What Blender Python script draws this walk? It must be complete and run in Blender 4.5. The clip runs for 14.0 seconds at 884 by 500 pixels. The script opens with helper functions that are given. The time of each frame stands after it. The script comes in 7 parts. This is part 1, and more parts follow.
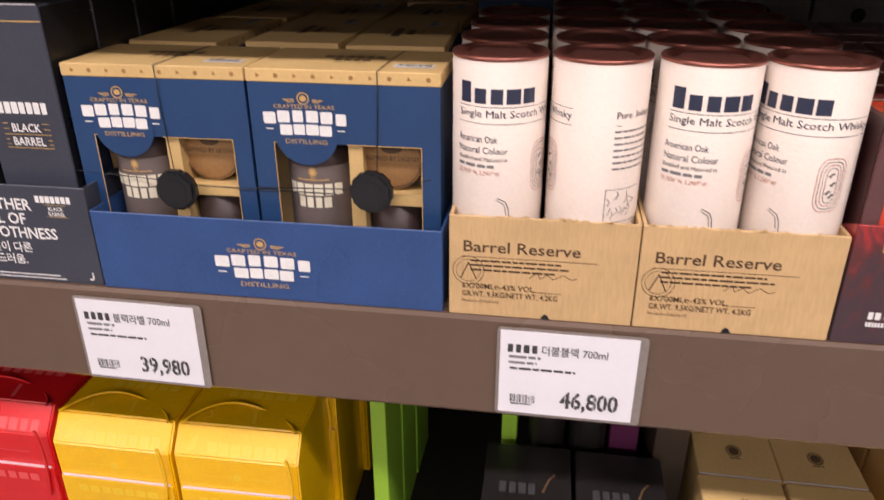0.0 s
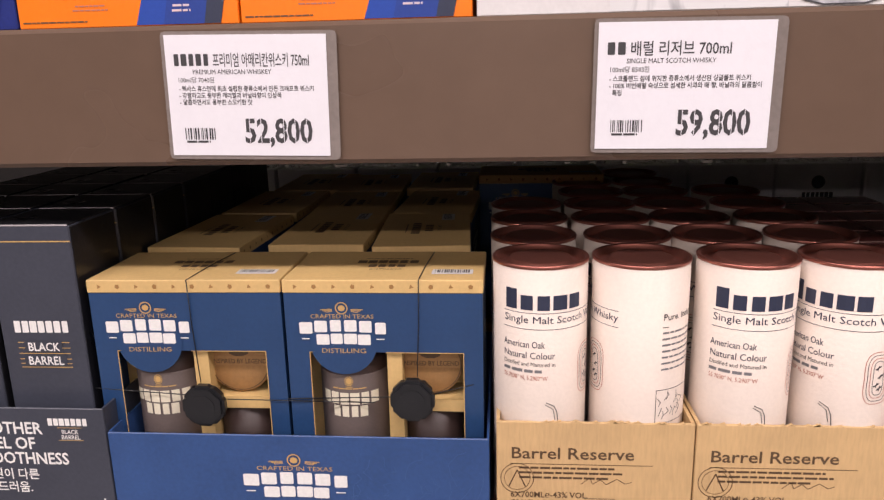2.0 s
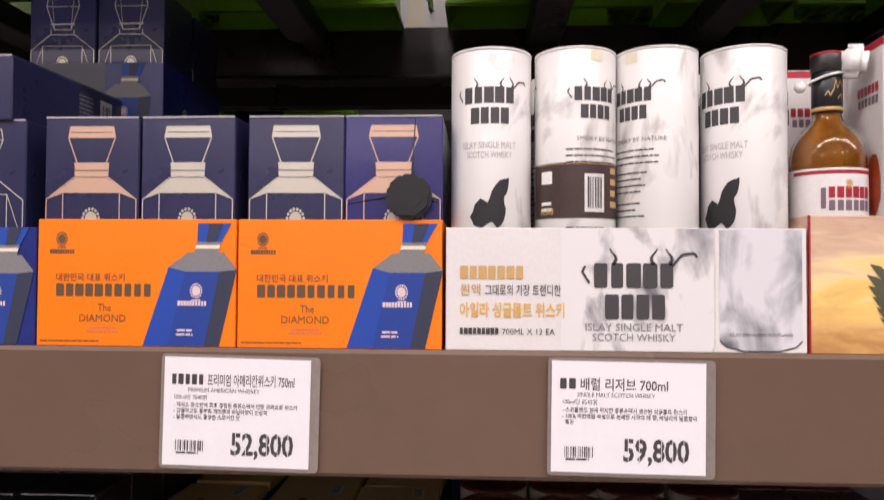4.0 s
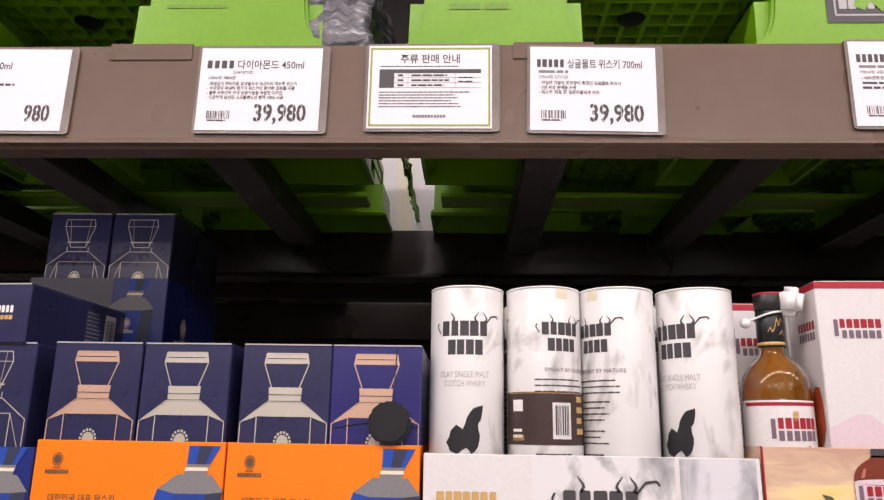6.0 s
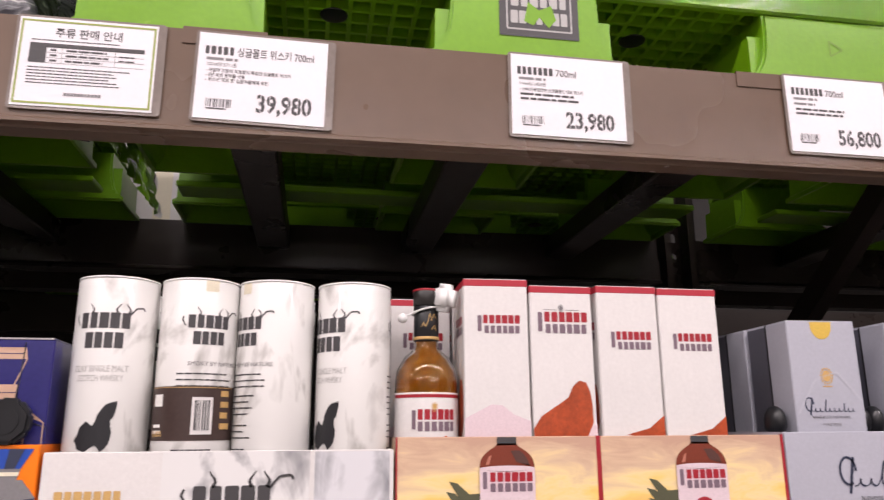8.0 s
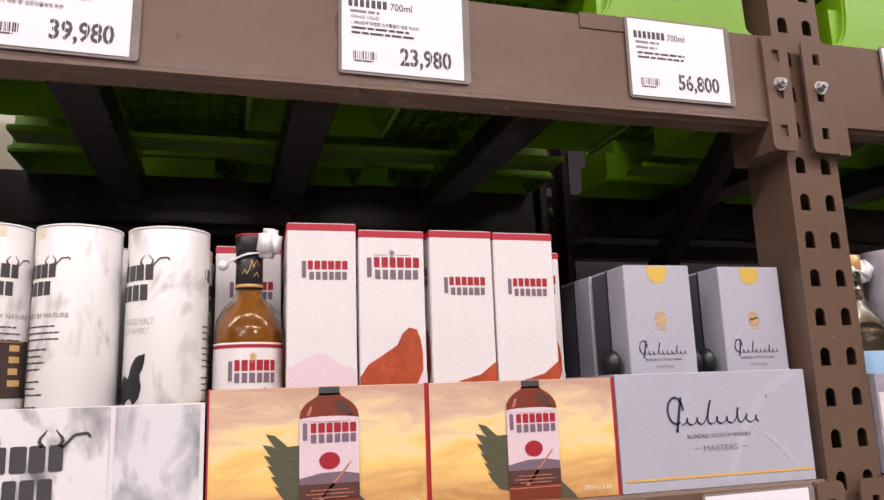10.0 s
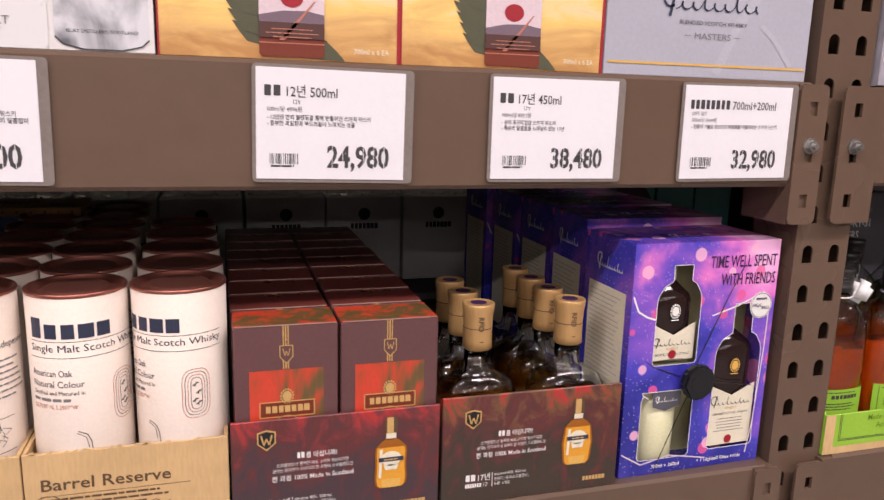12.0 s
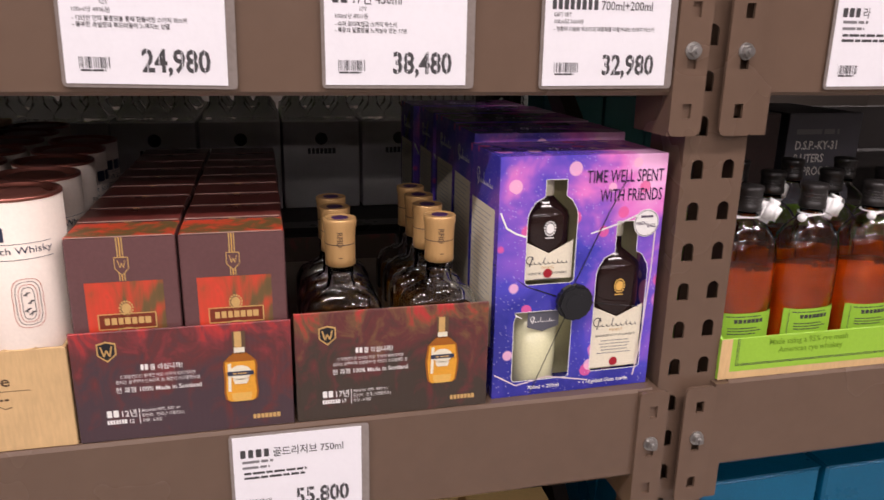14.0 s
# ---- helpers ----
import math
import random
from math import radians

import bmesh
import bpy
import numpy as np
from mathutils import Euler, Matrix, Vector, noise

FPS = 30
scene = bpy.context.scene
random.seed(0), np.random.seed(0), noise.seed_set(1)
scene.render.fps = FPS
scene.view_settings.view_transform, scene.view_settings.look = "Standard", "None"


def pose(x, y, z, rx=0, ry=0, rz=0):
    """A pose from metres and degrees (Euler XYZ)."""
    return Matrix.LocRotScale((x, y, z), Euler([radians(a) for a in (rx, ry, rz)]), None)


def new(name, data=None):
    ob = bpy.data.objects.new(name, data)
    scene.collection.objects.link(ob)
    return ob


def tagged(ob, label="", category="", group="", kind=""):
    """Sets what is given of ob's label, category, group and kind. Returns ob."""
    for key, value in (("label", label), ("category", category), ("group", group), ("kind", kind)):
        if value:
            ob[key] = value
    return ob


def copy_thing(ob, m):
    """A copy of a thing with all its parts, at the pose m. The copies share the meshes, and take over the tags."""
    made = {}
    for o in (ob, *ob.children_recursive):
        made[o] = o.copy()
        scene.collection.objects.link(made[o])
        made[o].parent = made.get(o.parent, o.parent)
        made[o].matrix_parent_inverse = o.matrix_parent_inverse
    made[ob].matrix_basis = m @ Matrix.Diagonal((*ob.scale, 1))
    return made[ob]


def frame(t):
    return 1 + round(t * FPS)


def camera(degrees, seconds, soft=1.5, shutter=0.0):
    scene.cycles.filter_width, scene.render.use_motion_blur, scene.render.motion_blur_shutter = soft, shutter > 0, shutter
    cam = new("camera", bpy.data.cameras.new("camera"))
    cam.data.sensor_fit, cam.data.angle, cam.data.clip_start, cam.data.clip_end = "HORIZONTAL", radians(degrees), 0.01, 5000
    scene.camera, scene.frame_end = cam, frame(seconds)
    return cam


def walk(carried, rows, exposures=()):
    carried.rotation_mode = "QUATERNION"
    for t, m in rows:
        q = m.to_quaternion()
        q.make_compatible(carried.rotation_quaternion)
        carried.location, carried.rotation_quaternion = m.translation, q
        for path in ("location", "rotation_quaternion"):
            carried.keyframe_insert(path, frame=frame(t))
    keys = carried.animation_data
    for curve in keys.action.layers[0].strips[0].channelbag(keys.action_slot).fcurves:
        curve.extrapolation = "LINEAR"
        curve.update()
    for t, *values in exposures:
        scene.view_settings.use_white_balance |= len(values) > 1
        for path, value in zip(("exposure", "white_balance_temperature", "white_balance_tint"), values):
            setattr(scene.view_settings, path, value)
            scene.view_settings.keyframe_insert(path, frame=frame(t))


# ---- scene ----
cam = camera(61.9, 14.0, 1.3, 0.22)
METRES, EYE, TILT, LEAN, TURN = 1.13, 1.35, 0.0, 0.0, 8.9
ROWS = [
    (0.0, 0.0, 0.0, 0.0, -0.09, -25.23, 0.19),
    (0.5, -0.0531, 0.012, 0.0254, 0.18, -20.26, 0.95),
    (1.0, -0.0745, 0.0266, 0.0357, -1.48, -17.18, 1.32),
    (1.5, -0.0778, 0.0342, 0.0434, -3.21, -15.13, 1.39),
    (2.0, -0.0765, 0.0298, 0.045, -4.34, -13.88, 1.29),
    (2.5, -0.0755, 0.022, 0.0443, -4.92, -13.14, 1.12),
    (3.0, -0.0688, 0.0117, 0.0473, -5.27, -11.04, 0.69),
    (3.5, -0.0636, -0.0011, 0.0862, -5.52, -5.92, 0.07),
    (4.0, -0.0741, -0.0229, 0.1503, -5.9, 1.46, -0.31),
    (6.5, -0.063, -0.096, 0.2012, -7.64, 14.39, -1.1),
    (7.0, -0.0277, -0.1043, 0.2008, -9.95, 14.41, -0.84),
    (7.5, 0.0414, -0.1166, 0.2001, -14.05, 14.19, -0.33),
    (8.0, 0.1071, -0.1243, 0.2004, -18.66, 13.88, 0.32),
    (10.5, 0.2037, -0.1069, 0.1761, -27.52, 8.37, 0.94),
    (10.8, 0.194, -0.077, 0.1416, -29.06, 4.7, -0.2),
    (11.0, 0.1952, -0.0771, 0.1269, -28.14, 0.79, -0.43),
    (11.5, 0.1777, -0.0558, 0.0655, -28.13, -7.19, -1.45),
    (12.0, 0.2345, -0.0871, 0.0501, -25.61, -11.27, -1.58),
    (12.5, 0.3199, -0.1198, 0.0403, -22.5, -12.73, -1.35),
    (13.0, 0.3623, -0.1356, 0.0373, -20.47, -13.2, -1.11),
    (13.5, 0.3781, -0.137, 0.0373, -20.29, -13.93, -0.91),
    (14.0, 0.4106, -0.1446, 0.0272, -22.37, -16.29, -1.02),
]
walk(cam, [(t, pose(0, 0, EYE, TILT, LEAN, TURN) @ pose(METRES * x, METRES * y, METRES * z, 90 + pitch, roll, yaw)) for t, x, y, z, yaw, pitch, roll in ROWS])

# ---- light: rows of ceiling strips over the aisles of a warehouse store ----
world = bpy.data.worlds.new("world")
scene.world = world
world.use_nodes = True
world.node_tree.nodes["Background"].inputs[0].default_value = (0.9, 0.93, 1.0, 1)
world.node_tree.nodes["Background"].inputs[1].default_value = 0.008
CEIL = 4.4
LAMPS = [(x, y) for y in (-1.3, 4.0, -5.4, -9.7, -14.0) for x in (-4.8, -2.4, 0.0, 2.4, 4.8)]
for lx, ly in LAMPS:
    lamp = bpy.data.lights.new("strip_light", "AREA")
    lamp.shape, lamp.size, lamp.size_y = "RECTANGLE", 1.9, 0.32
    lamp.energy, lamp.color = {-1.3: 78.0, 4.0: 62.0, -5.4: 82.0}.get(ly, 62.0), (1.0, 0.88, 0.895)
    lo = new("strip_light", lamp)
    lo.matrix_world = pose(lx, ly, CEIL - 0.26)


# ---- materials ----
def lin(c):
    c /= 255.0
    return c / 12.92 if c <= 0.04045 else ((c + 0.055) / 1.055) ** 2.4


def C(r, g, b):
    return (lin(r), lin(g), lin(b), 1.0)


class Nodes:
    def __init__(self, name):
        self.m = bpy.data.materials.new(name)
        self.m.use_nodes = True
        self.t = self.m.node_tree
        self.b = self.t.nodes["Principled BSDF"]
        self.co = self.add("ShaderNodeTexCoord")

    def add(self, kind, **inputs):
        n = self.t.nodes.new(kind)
        for k, v in inputs.items():
            self.put(n.inputs[k.replace("_", " ")], v)
        return n

    def put(self, socket, v):
        if isinstance(v, bpy.types.NodeSocket):
            self.t.links.new(v, socket)
        else:
            socket.default_value = v

    def set(self, **inputs):
        for k, v in inputs.items():
            self.put(self.b.inputs[k.replace("_", " ")], v)

    def noise(self, scale, detail=3.0, stretch=(1, 1, 1), rough=0.5, warp=0.0):
        mp = self.add("ShaderNodeMapping", Vector=self.co.outputs["Object"], Scale=stretch)
        return self.add("ShaderNodeTexNoise", Vector=mp.outputs[0], Scale=scale, Detail=detail, Roughness=rough, Distortion=warp).outputs[0]

    def axis(self, which):
        s = self.add("ShaderNodeSeparateXYZ", Vector=self.co.outputs["Object"])
        return s.outputs[which]

    def ramp(self, fac, stops, mode="LINEAR"):
        n = self.t.nodes.new("ShaderNodeValToRGB")
        n.color_ramp.interpolation = mode
        while len(n.color_ramp.elements) < len(stops):
            n.color_ramp.elements.new(0.5)
        for e, (p, c) in zip(n.color_ramp.elements, stops):
            e.position, e.color = p, c
        self.t.links.new(fac, n.inputs[0])
        return n.outputs[0]

    def mix(self, fac, a, b, mode="MIX"):
        n = self.t.nodes.new("ShaderNodeMix")
        n.data_type, n.blend_type = "RGBA", mode
        self.put(n.inputs[0], fac)
        self.put(n.inputs[6], a)
        self.put(n.inputs[7], b)
        return n.outputs[2]

    def math(self, op, a, b=0.0, c=0.0):
        n = self.t.nodes.new("ShaderNodeMath")
        n.operation = op
        for i, v in enumerate((a, b, c)):
            self.put(n.inputs[i], v)
        return n.outputs[0]

    def bump(self, height, strength, distance=0.001):
        n = self.add("ShaderNodeBump", Height=height, Strength=strength, Distance=distance)
        self.t.links.new(n.outputs[0], self.b.inputs["Normal"])


def surface(name, col, rough=0.45, metal=0.0, var=0.08, grain=220.0, patch=9.0, bump=0.15, coat=0.0, stretch=(1, 1, 1), wear=None):
    """A plain surface: grain and patches in colour and gloss, fine relief, and a little difference from piece to piece."""
    k = Nodes(name)
    fine, big = k.noise(grain, 3.0, stretch), k.noise(patch, 4.0, (1, 1, 1), 0.6)
    dark = tuple(c * (1 - 2.2 * var) for c in col[:3]) + (1,)
    light = tuple(min(1, c * (1 + 1.2 * var)) for c in col[:3]) + (1,)
    tone = k.math("ADD", k.math("MULTIPLY", fine, 0.4), k.math("MULTIPLY", big, 0.6))
    c = k.ramp(tone, [(0.3, dark), (0.7, light)])
    info = k.add("ShaderNodeObjectInfo")
    hsv = k.add("ShaderNodeHueSaturation", Color=c, Value=k.math("MULTIPLY_ADD", info.outputs["Random"], var, 1 - var / 2))
    c = hsv.outputs[0]
    if wear:
        spot = k.ramp(k.noise(26.0, 6.0, (1, 1, 1), 0.7), [(0.66, (0, 0, 0, 1)), (0.72, (1, 1, 1, 1))])
        c = k.mix(k.math("MULTIPLY", spot, 0.5), c, wear)
    k.set(Base_Color=c, Metallic=metal, Roughness=k.math("MULTIPLY_ADD", big, 0.25, rough - 0.125), Coat_Weight=coat, Coat_Roughness=0.12)
    if bump:
        k.bump(fine, bump)
    return k.m


def ink(name, col, rough=0.5, metal=0.0):
    k = Nodes(name)
    k.set(Base_Color=k.ramp(k.noise(400.0), [(0.3, tuple(c * 0.9 for c in col[:3]) + (1,)), (0.7, col)]), Roughness=rough, Metallic=metal)
    return k.m


def clear(name, col, rough=0.02, ior=1.45, body=1.0):
    k = Nodes(name)
    k.set(Base_Color=col, Roughness=rough, IOR=ior, Transmission_Weight=body)
    return k.m


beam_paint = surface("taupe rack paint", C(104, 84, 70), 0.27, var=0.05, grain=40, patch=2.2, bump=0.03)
# same taupe as the beams, with shade put into the colour for rear steel
shaded_paint = surface("dark brown rack paint", C(46, 38, 34), 0.3, var=0.1, grain=90, patch=5, bump=0.08)
zinc = surface("zinc bolt", C(170, 168, 165), 0.35, metal=0.9, var=0.1)
deck_mat = surface("dark shelf deck", C(38, 33, 31), 0.6, var=0.15, grain=60, patch=6)
concrete = surface("polished concrete", C(124, 120, 116), 0.35, var=0.12, grain=60, patch=1.2)
plaster = surface("pale painted ceiling", C(222, 220, 218), 0.8, var=0.06, grain=40, patch=0.8)
wall_paint = surface("taupe painted wall", C(132, 122, 114), 0.8, var=0.06, grain=40, patch=0.8)
white_card = surface("white card", C(222, 219, 217), 0.42, var=0.04)
inner_card = surface("grey board", C(150, 138, 122), 0.85, var=0.1)
kraft = surface("kraft board", C(205, 171, 122), 0.8, var=0.09, grain=320, patch=14, stretch=(1, 1, 0.15), bump=0.3)
navy_card = surface("navy card", C(38, 68, 110), 0.38, var=0.07)
blue_card = surface("blue tray card", C(50, 80, 132), 0.42, var=0.1, patch=16)
gold_card = surface("gold kraft card", C(214, 180, 120), 0.5, var=0.06)
cream_paper = surface("cream tube paper", C(226, 212, 199), 0.55, var=0.04, grain=260)
copper = surface("dark copper lid", C(178, 114, 100), 0.3, metal=0.85, var=0.1, grain=300, bump=0.1)
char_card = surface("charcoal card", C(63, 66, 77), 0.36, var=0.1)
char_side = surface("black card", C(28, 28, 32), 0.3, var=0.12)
orange_card = surface("orange card", C(255, 128, 12), 0.36, var=0.04, coat=0.2)
royal_card = surface("royal blue card", C(35, 48, 120), 0.3, var=0.12)
indigo_card = surface("indigo foil card", C(44, 45, 80), 0.3, var=0.1, coat=0.3)
indigo_bright = surface("violet blue foil card", C(48, 46, 112), 0.25, var=0.1, coat=0.4)
plum_card = surface("plum card", C(102, 69, 69), 0.36, var=0.08)
shaded_flap = surface("dark plum flap", C(112, 54, 48), 0.3, var=0.2)
dark_red_card = surface("dark red card", C(60, 26, 26), 0.32, var=0.2)
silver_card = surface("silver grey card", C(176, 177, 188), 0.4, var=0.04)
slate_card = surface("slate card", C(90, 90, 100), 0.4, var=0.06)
teal_card = surface("teal card", C(40, 118, 118), 0.45, var=0.1)
petrol_card = surface("petrol blue card", C(4, 88, 122), 0.3, var=0.08)
red_film = surface("red glossy card", C(214, 22, 30), 0.22, var=0.08, coat=0.5)
yellow_film = surface("yellow glossy card", C(244, 190, 8), 0.2, var=0.06, coat=0.5)
lime_card = surface("lime card", C(150, 196, 60), 0.5, var=0.05)
lime_plastic = surface("lime plastic", C(116, 168, 18), 0.34, var=0.07, grain=120, patch=7, wear=C(146, 190, 60))
black_plastic = surface("black plastic", C(28, 29, 32), 0.32, var=0.1)
white_plastic = surface("white plastic", C(238, 238, 236), 0.3, var=0.03)
cap_gold = surface("satin gold cap", C(206, 164, 108), 0.36, metal=0.35, var=0.05, grain=400, stretch=(1, 1, 0.1))
cap_black = surface("black screw cap", C(36, 33, 32), 0.35, var=0.1)
marble_card = surface("grey marble print", C(168, 164, 174), 0.45, var=0.2, grain=40, patch=14)
paper = surface("price paper", C(234, 232, 236), 0.45, var=0.015, coat=0.25)
pouch = surface("clear sleeve", C(138, 128, 122), 0.14, var=0.1, coat=0.8)
foil_silver = surface("silver foil", C(208, 202, 188), 0.34, metal=0.4, var=0.03, patch=3, bump=0)
foil_copper = surface("copper foil", C(216, 180, 156), 0.34, metal=0.4, var=0.03, patch=3, bump=0)
leather = surface("tan patch", C(176, 134, 86), 0.6, var=0.12)
brown_label = surface("brown label", C(66, 50, 46), 0.45, var=0.1)
i_black, i_dark = ink("black ink", C(30, 30, 34)), ink("charcoal ink", C(66, 64, 66))
i_grey, i_white = ink("grey ink", C(128, 126, 128)), ink("white ink", C(238, 236, 232))
i_gold, i_navy = ink("gold ink", C(204, 166, 104), 0.4, 0.0), ink("navy ink", C(48, 54, 76))
i_rust, i_red = ink("rust ink", C(190, 120, 100)), ink("red ink", C(160, 24, 40))
i_brown, i_olive = ink("brown ink", C(96, 74, 52)), ink("olive ink", C(150, 165, 80))
i_lime, i_pink = ink("lime ink", C(110, 150, 30)), ink("pale gold ink", C(226, 178, 90))
i_blue, i_plum = ink("cobalt ink", C(28, 70, 165)), ink("plum ink", C(60, 30, 74))
i_orange, i_amber = ink("burnt orange ink", C(196, 76, 30)), ink("amber ink", C(226, 160, 50))
i_lilac, i_leaf = ink("pale lilac ink", C(222, 202, 208)), ink("dark leaf ink", C(84, 84, 62))
mottle = surface("mottled russet print", C(172, 72, 34), 0.4, var=0.22, grain=260, patch=40)
i_glint = ink("worn white edge", C(176, 172, 174))
i_ember = ink("brown glass ink", C(120, 48, 26))
i_ochre = ink("dark amber ink", C(158, 92, 22))
i_azure = ink("deep azure ink", C(30, 62, 146))
i_umber = ink("umber ink", C(84, 52, 46))
i_tan = ink("tan ink", C(162, 120, 70))
i_faint = ink("faint blue ink", C(66, 96, 148))
i_straw = ink("pale straw ink", C(246, 203, 48), 0.25)
i_coral = ink("pale red ink", C(228, 84, 84), 0.3)
i_fog = ink("fog ink", C(182, 180, 178))
i_cream = ink("cream ink", C(232, 224, 200))
i_purple = ink("mauve ink", C(120, 100, 112))
glass = clear("clear glass", (0.95, 0.96, 0.95, 1), 0.0)
whisky = clear("amber spirit", (0.95, 0.14, 0.006, 1), 0.0, 1.08, 0.55)
deep_spirit = clear("dark amber spirit", (0.62, 0.24, 0.03, 1), 0.0, 1.08, 0.86)
pale_whisky = clear("golden spirit", (0.78, 0.30, 0.02, 1), 0.0, 1.08, 0.7)
film_wrap = clear("stretch film", (0.9, 0.92, 0.92, 1), 0.12, 1.2)


def art_sunset():
    k = Nodes("sunset print")
    z = k.math("ADD", k.math("DIVIDE", k.axis(2), 0.13), k.math("MULTIPLY_ADD", k.noise(14, 5, (1, 1, 3.2), 0.6, 0.6), 1.0, -0.5))
    k.set(Base_Color=k.ramp(z, [(0.0, C(190, 140, 84)), (0.25, C(222, 178, 112)), (0.45, C(244, 206, 120)), (0.62, C(240, 214, 160)), (0.8, C(216, 186, 156)), (1.0, C(196, 160, 138))]), Roughness=0.32, Coat_Weight=0.3)
    return k.m


def art_galaxy():
    k = Nodes("night sky bokeh print")
    n = k.math("ADD", k.noise(9, 4, (1, 1, 1), 0.55, 0.5), k.math("MULTIPLY", k.math("ADD", k.axis(2), k.axis(0)), 1.1))
    c = k.ramp(n, [(0.46, C(42, 44, 144)), (0.64, C(74, 68, 188)), (0.76, C(138, 90, 202)), (0.86, C(228, 124, 206)), (1.0, C(250, 190, 232))])
    for scale, thr, col in ((16.0, 0.34, C(240, 140, 196)), (34.0, 0.30, C(232, 92, 150)), (27.0, 0.24, C(250, 190, 214))):
        v = k.add("ShaderNodeTexVoronoi", Vector=k.co.outputs["Object"], Scale=scale)
        spot = k.ramp(v.outputs["Distance"], [(thr - 0.03, (1, 1, 1, 1)), (thr, (0, 0, 0, 1))])
        s = k.add("ShaderNodeSeparateColor", Color=v.outputs["Color"])
        pick = k.ramp(s.outputs[0], [(0.56, (0, 0, 0, 1)), (0.60, (1, 1, 1, 1))])
        c = k.mix(k.math("MULTIPLY", k.math("MULTIPLY", spot, pick), 0.75), c, col)
    v = k.add("ShaderNodeTexVoronoi", Vector=k.co.outputs["Object"], Scale=210.0)
    star = k.ramp(v.outputs["Distance"], [(0.12, (1, 1, 1, 1)), (0.2, (0, 0, 0, 1))])
    c = k.mix(k.math("MULTIPLY", star, 0.28), c, C(230, 225, 255))
    k.set(Base_Color=c, Roughness=0.25, Coat_Weight=0.4, Coat_Roughness=0.1)
    return k.m


def art_smoke(name, low, high, lo_p, hi_p):
    k = Nodes(name)
    a = k.noise(9, 4, (1, 1, 0.7), 0.5, 2.4)
    b = k.noise(34, 3, (1, 1, 0.6), 0.5, 1.5)
    n = k.math("ADD", k.math("MULTIPLY", a, 0.8), k.math("MULTIPLY", b, 0.2))
    k.set(Base_Color=k.ramp(n, [(lo_p, low), (hi_p, high)]), Roughness=0.38, Coat_Weight=0.2)
    return k.m


def art_flame(name, base, glow, top_z, amount):
    k = Nodes(name)
    up = k.math("DIVIDE", k.axis(2), top_z)
    n = k.noise(38, 4, (1, 1, 0.6), 0.6, 0.8)
    f = k.math("MULTIPLY_ADD", up, amount, n)
    c = k.ramp(f, [(0.46 + amount * 0.42, base), (0.56 + amount * 0.60, C(96, 46, 46)), (0.60 + amount * 0.80, glow), (0.70 + amount * 0.85, C(176, 50, 48))])
    w = k.add("ShaderNodeTexWave", Vector=k.co.outputs["Object"], Scale=55.0)
    k.set(Base_Color=c, Roughness=0.34, Coat_Weight=0.25, Coat_Roughness=0.15)
    k.bump(w.outputs[1], 0.2, 0.0006)
    return k.m


def art_plaid():
    k = Nodes("red and olive plaid print")
    a, b = k.noise(34, 3, (1, 1, 0.35), 0.5, 0.6), k.noise(150, 2, (1, 1, 0.06))
    f = k.math("MULTIPLY_ADD", b, 0.22, k.math("MULTIPLY", a, 0.8))
    c = k.ramp(f, [(0.34, C(84, 76, 44)), (0.46, C(108, 84, 50)), (0.53, C(186, 70, 44)), (0.62, C(208, 66, 46)), (0.74, C(112, 78, 50))])
    k.set(Base_Color=c, Roughness=0.35, Coat_Weight=0.2)
    return k.m


sunset, galaxy = art_sunset(), art_galaxy()
smoke_white = art_smoke("white smoke print", C(150, 147, 142), C(224, 223, 220), 0.30, 0.45)
smoke_tray = art_smoke("drifting smoke print", C(112, 112, 118), C(224, 223, 222), 0.34, 0.47)
smoke_grey = art_smoke("grey smoke print", C(96, 98, 104), C(216, 216, 220), 0.36, 0.56)
flame_brown, flame_olive = art_flame("plum flame print", C(70, 52, 58), C(124, 50, 54), 0.126, 0.36), art_flame("brown flame print", C(62, 51, 43), C(112, 80, 54), 0.13, 0.36)
plaid = art_plaid()


# ---- mesh helpers ----
def mesh_of(verts, faces, smooth=False):
    me = bpy.data.meshes.new("mesh")
    me.from_pydata([tuple(v) for v in verts], [], faces)
    if smooth:
        me.shade_smooth()
    return me


def part(name, shape, material, parent=None, label="", smooth=False):
    """Links a bmesh or mesh as one mesh object under a thing or a part."""
    if isinstance(shape, bmesh.types.BMesh):
        me = bpy.data.meshes.new(name)
        shape.to_mesh(me)
        shape.free()
        if smooth:
            me.shade_smooth()
    else:
        me = shape
    if not me.materials:
        me.materials.append(material)
    ob = new(name, me)
    if parent:
        ob.parent = parent
    return tagged(ob, label)


def add_box(bm, x0, x1, y0, y1, z0, z1):
    v = [bm.verts.new(p) for p in ((x0, y0, z0), (x1, y0, z0), (x1, y1, z0), (x0, y1, z0), (x0, y0, z1), (x1, y0, z1), (x1, y1, z1), (x0, y1, z1))]
    for f in ((0, 3, 2, 1), (4, 5, 6, 7), (0, 1, 5, 4), (1, 2, 6, 5), (2, 3, 7, 6), (3, 0, 4, 7)):
        bm.faces.new([v[i] for i in f])


def boxes(*list_of, bevel=0.0, seg=1):
    bm = bmesh.new()
    for b in list_of:
        add_box(bm, *b)
    if bevel:
        bmesh.ops.bevel(bm, geom=bm.edges[:], offset=bevel, segments=seg, affect="EDGES")
    return bm


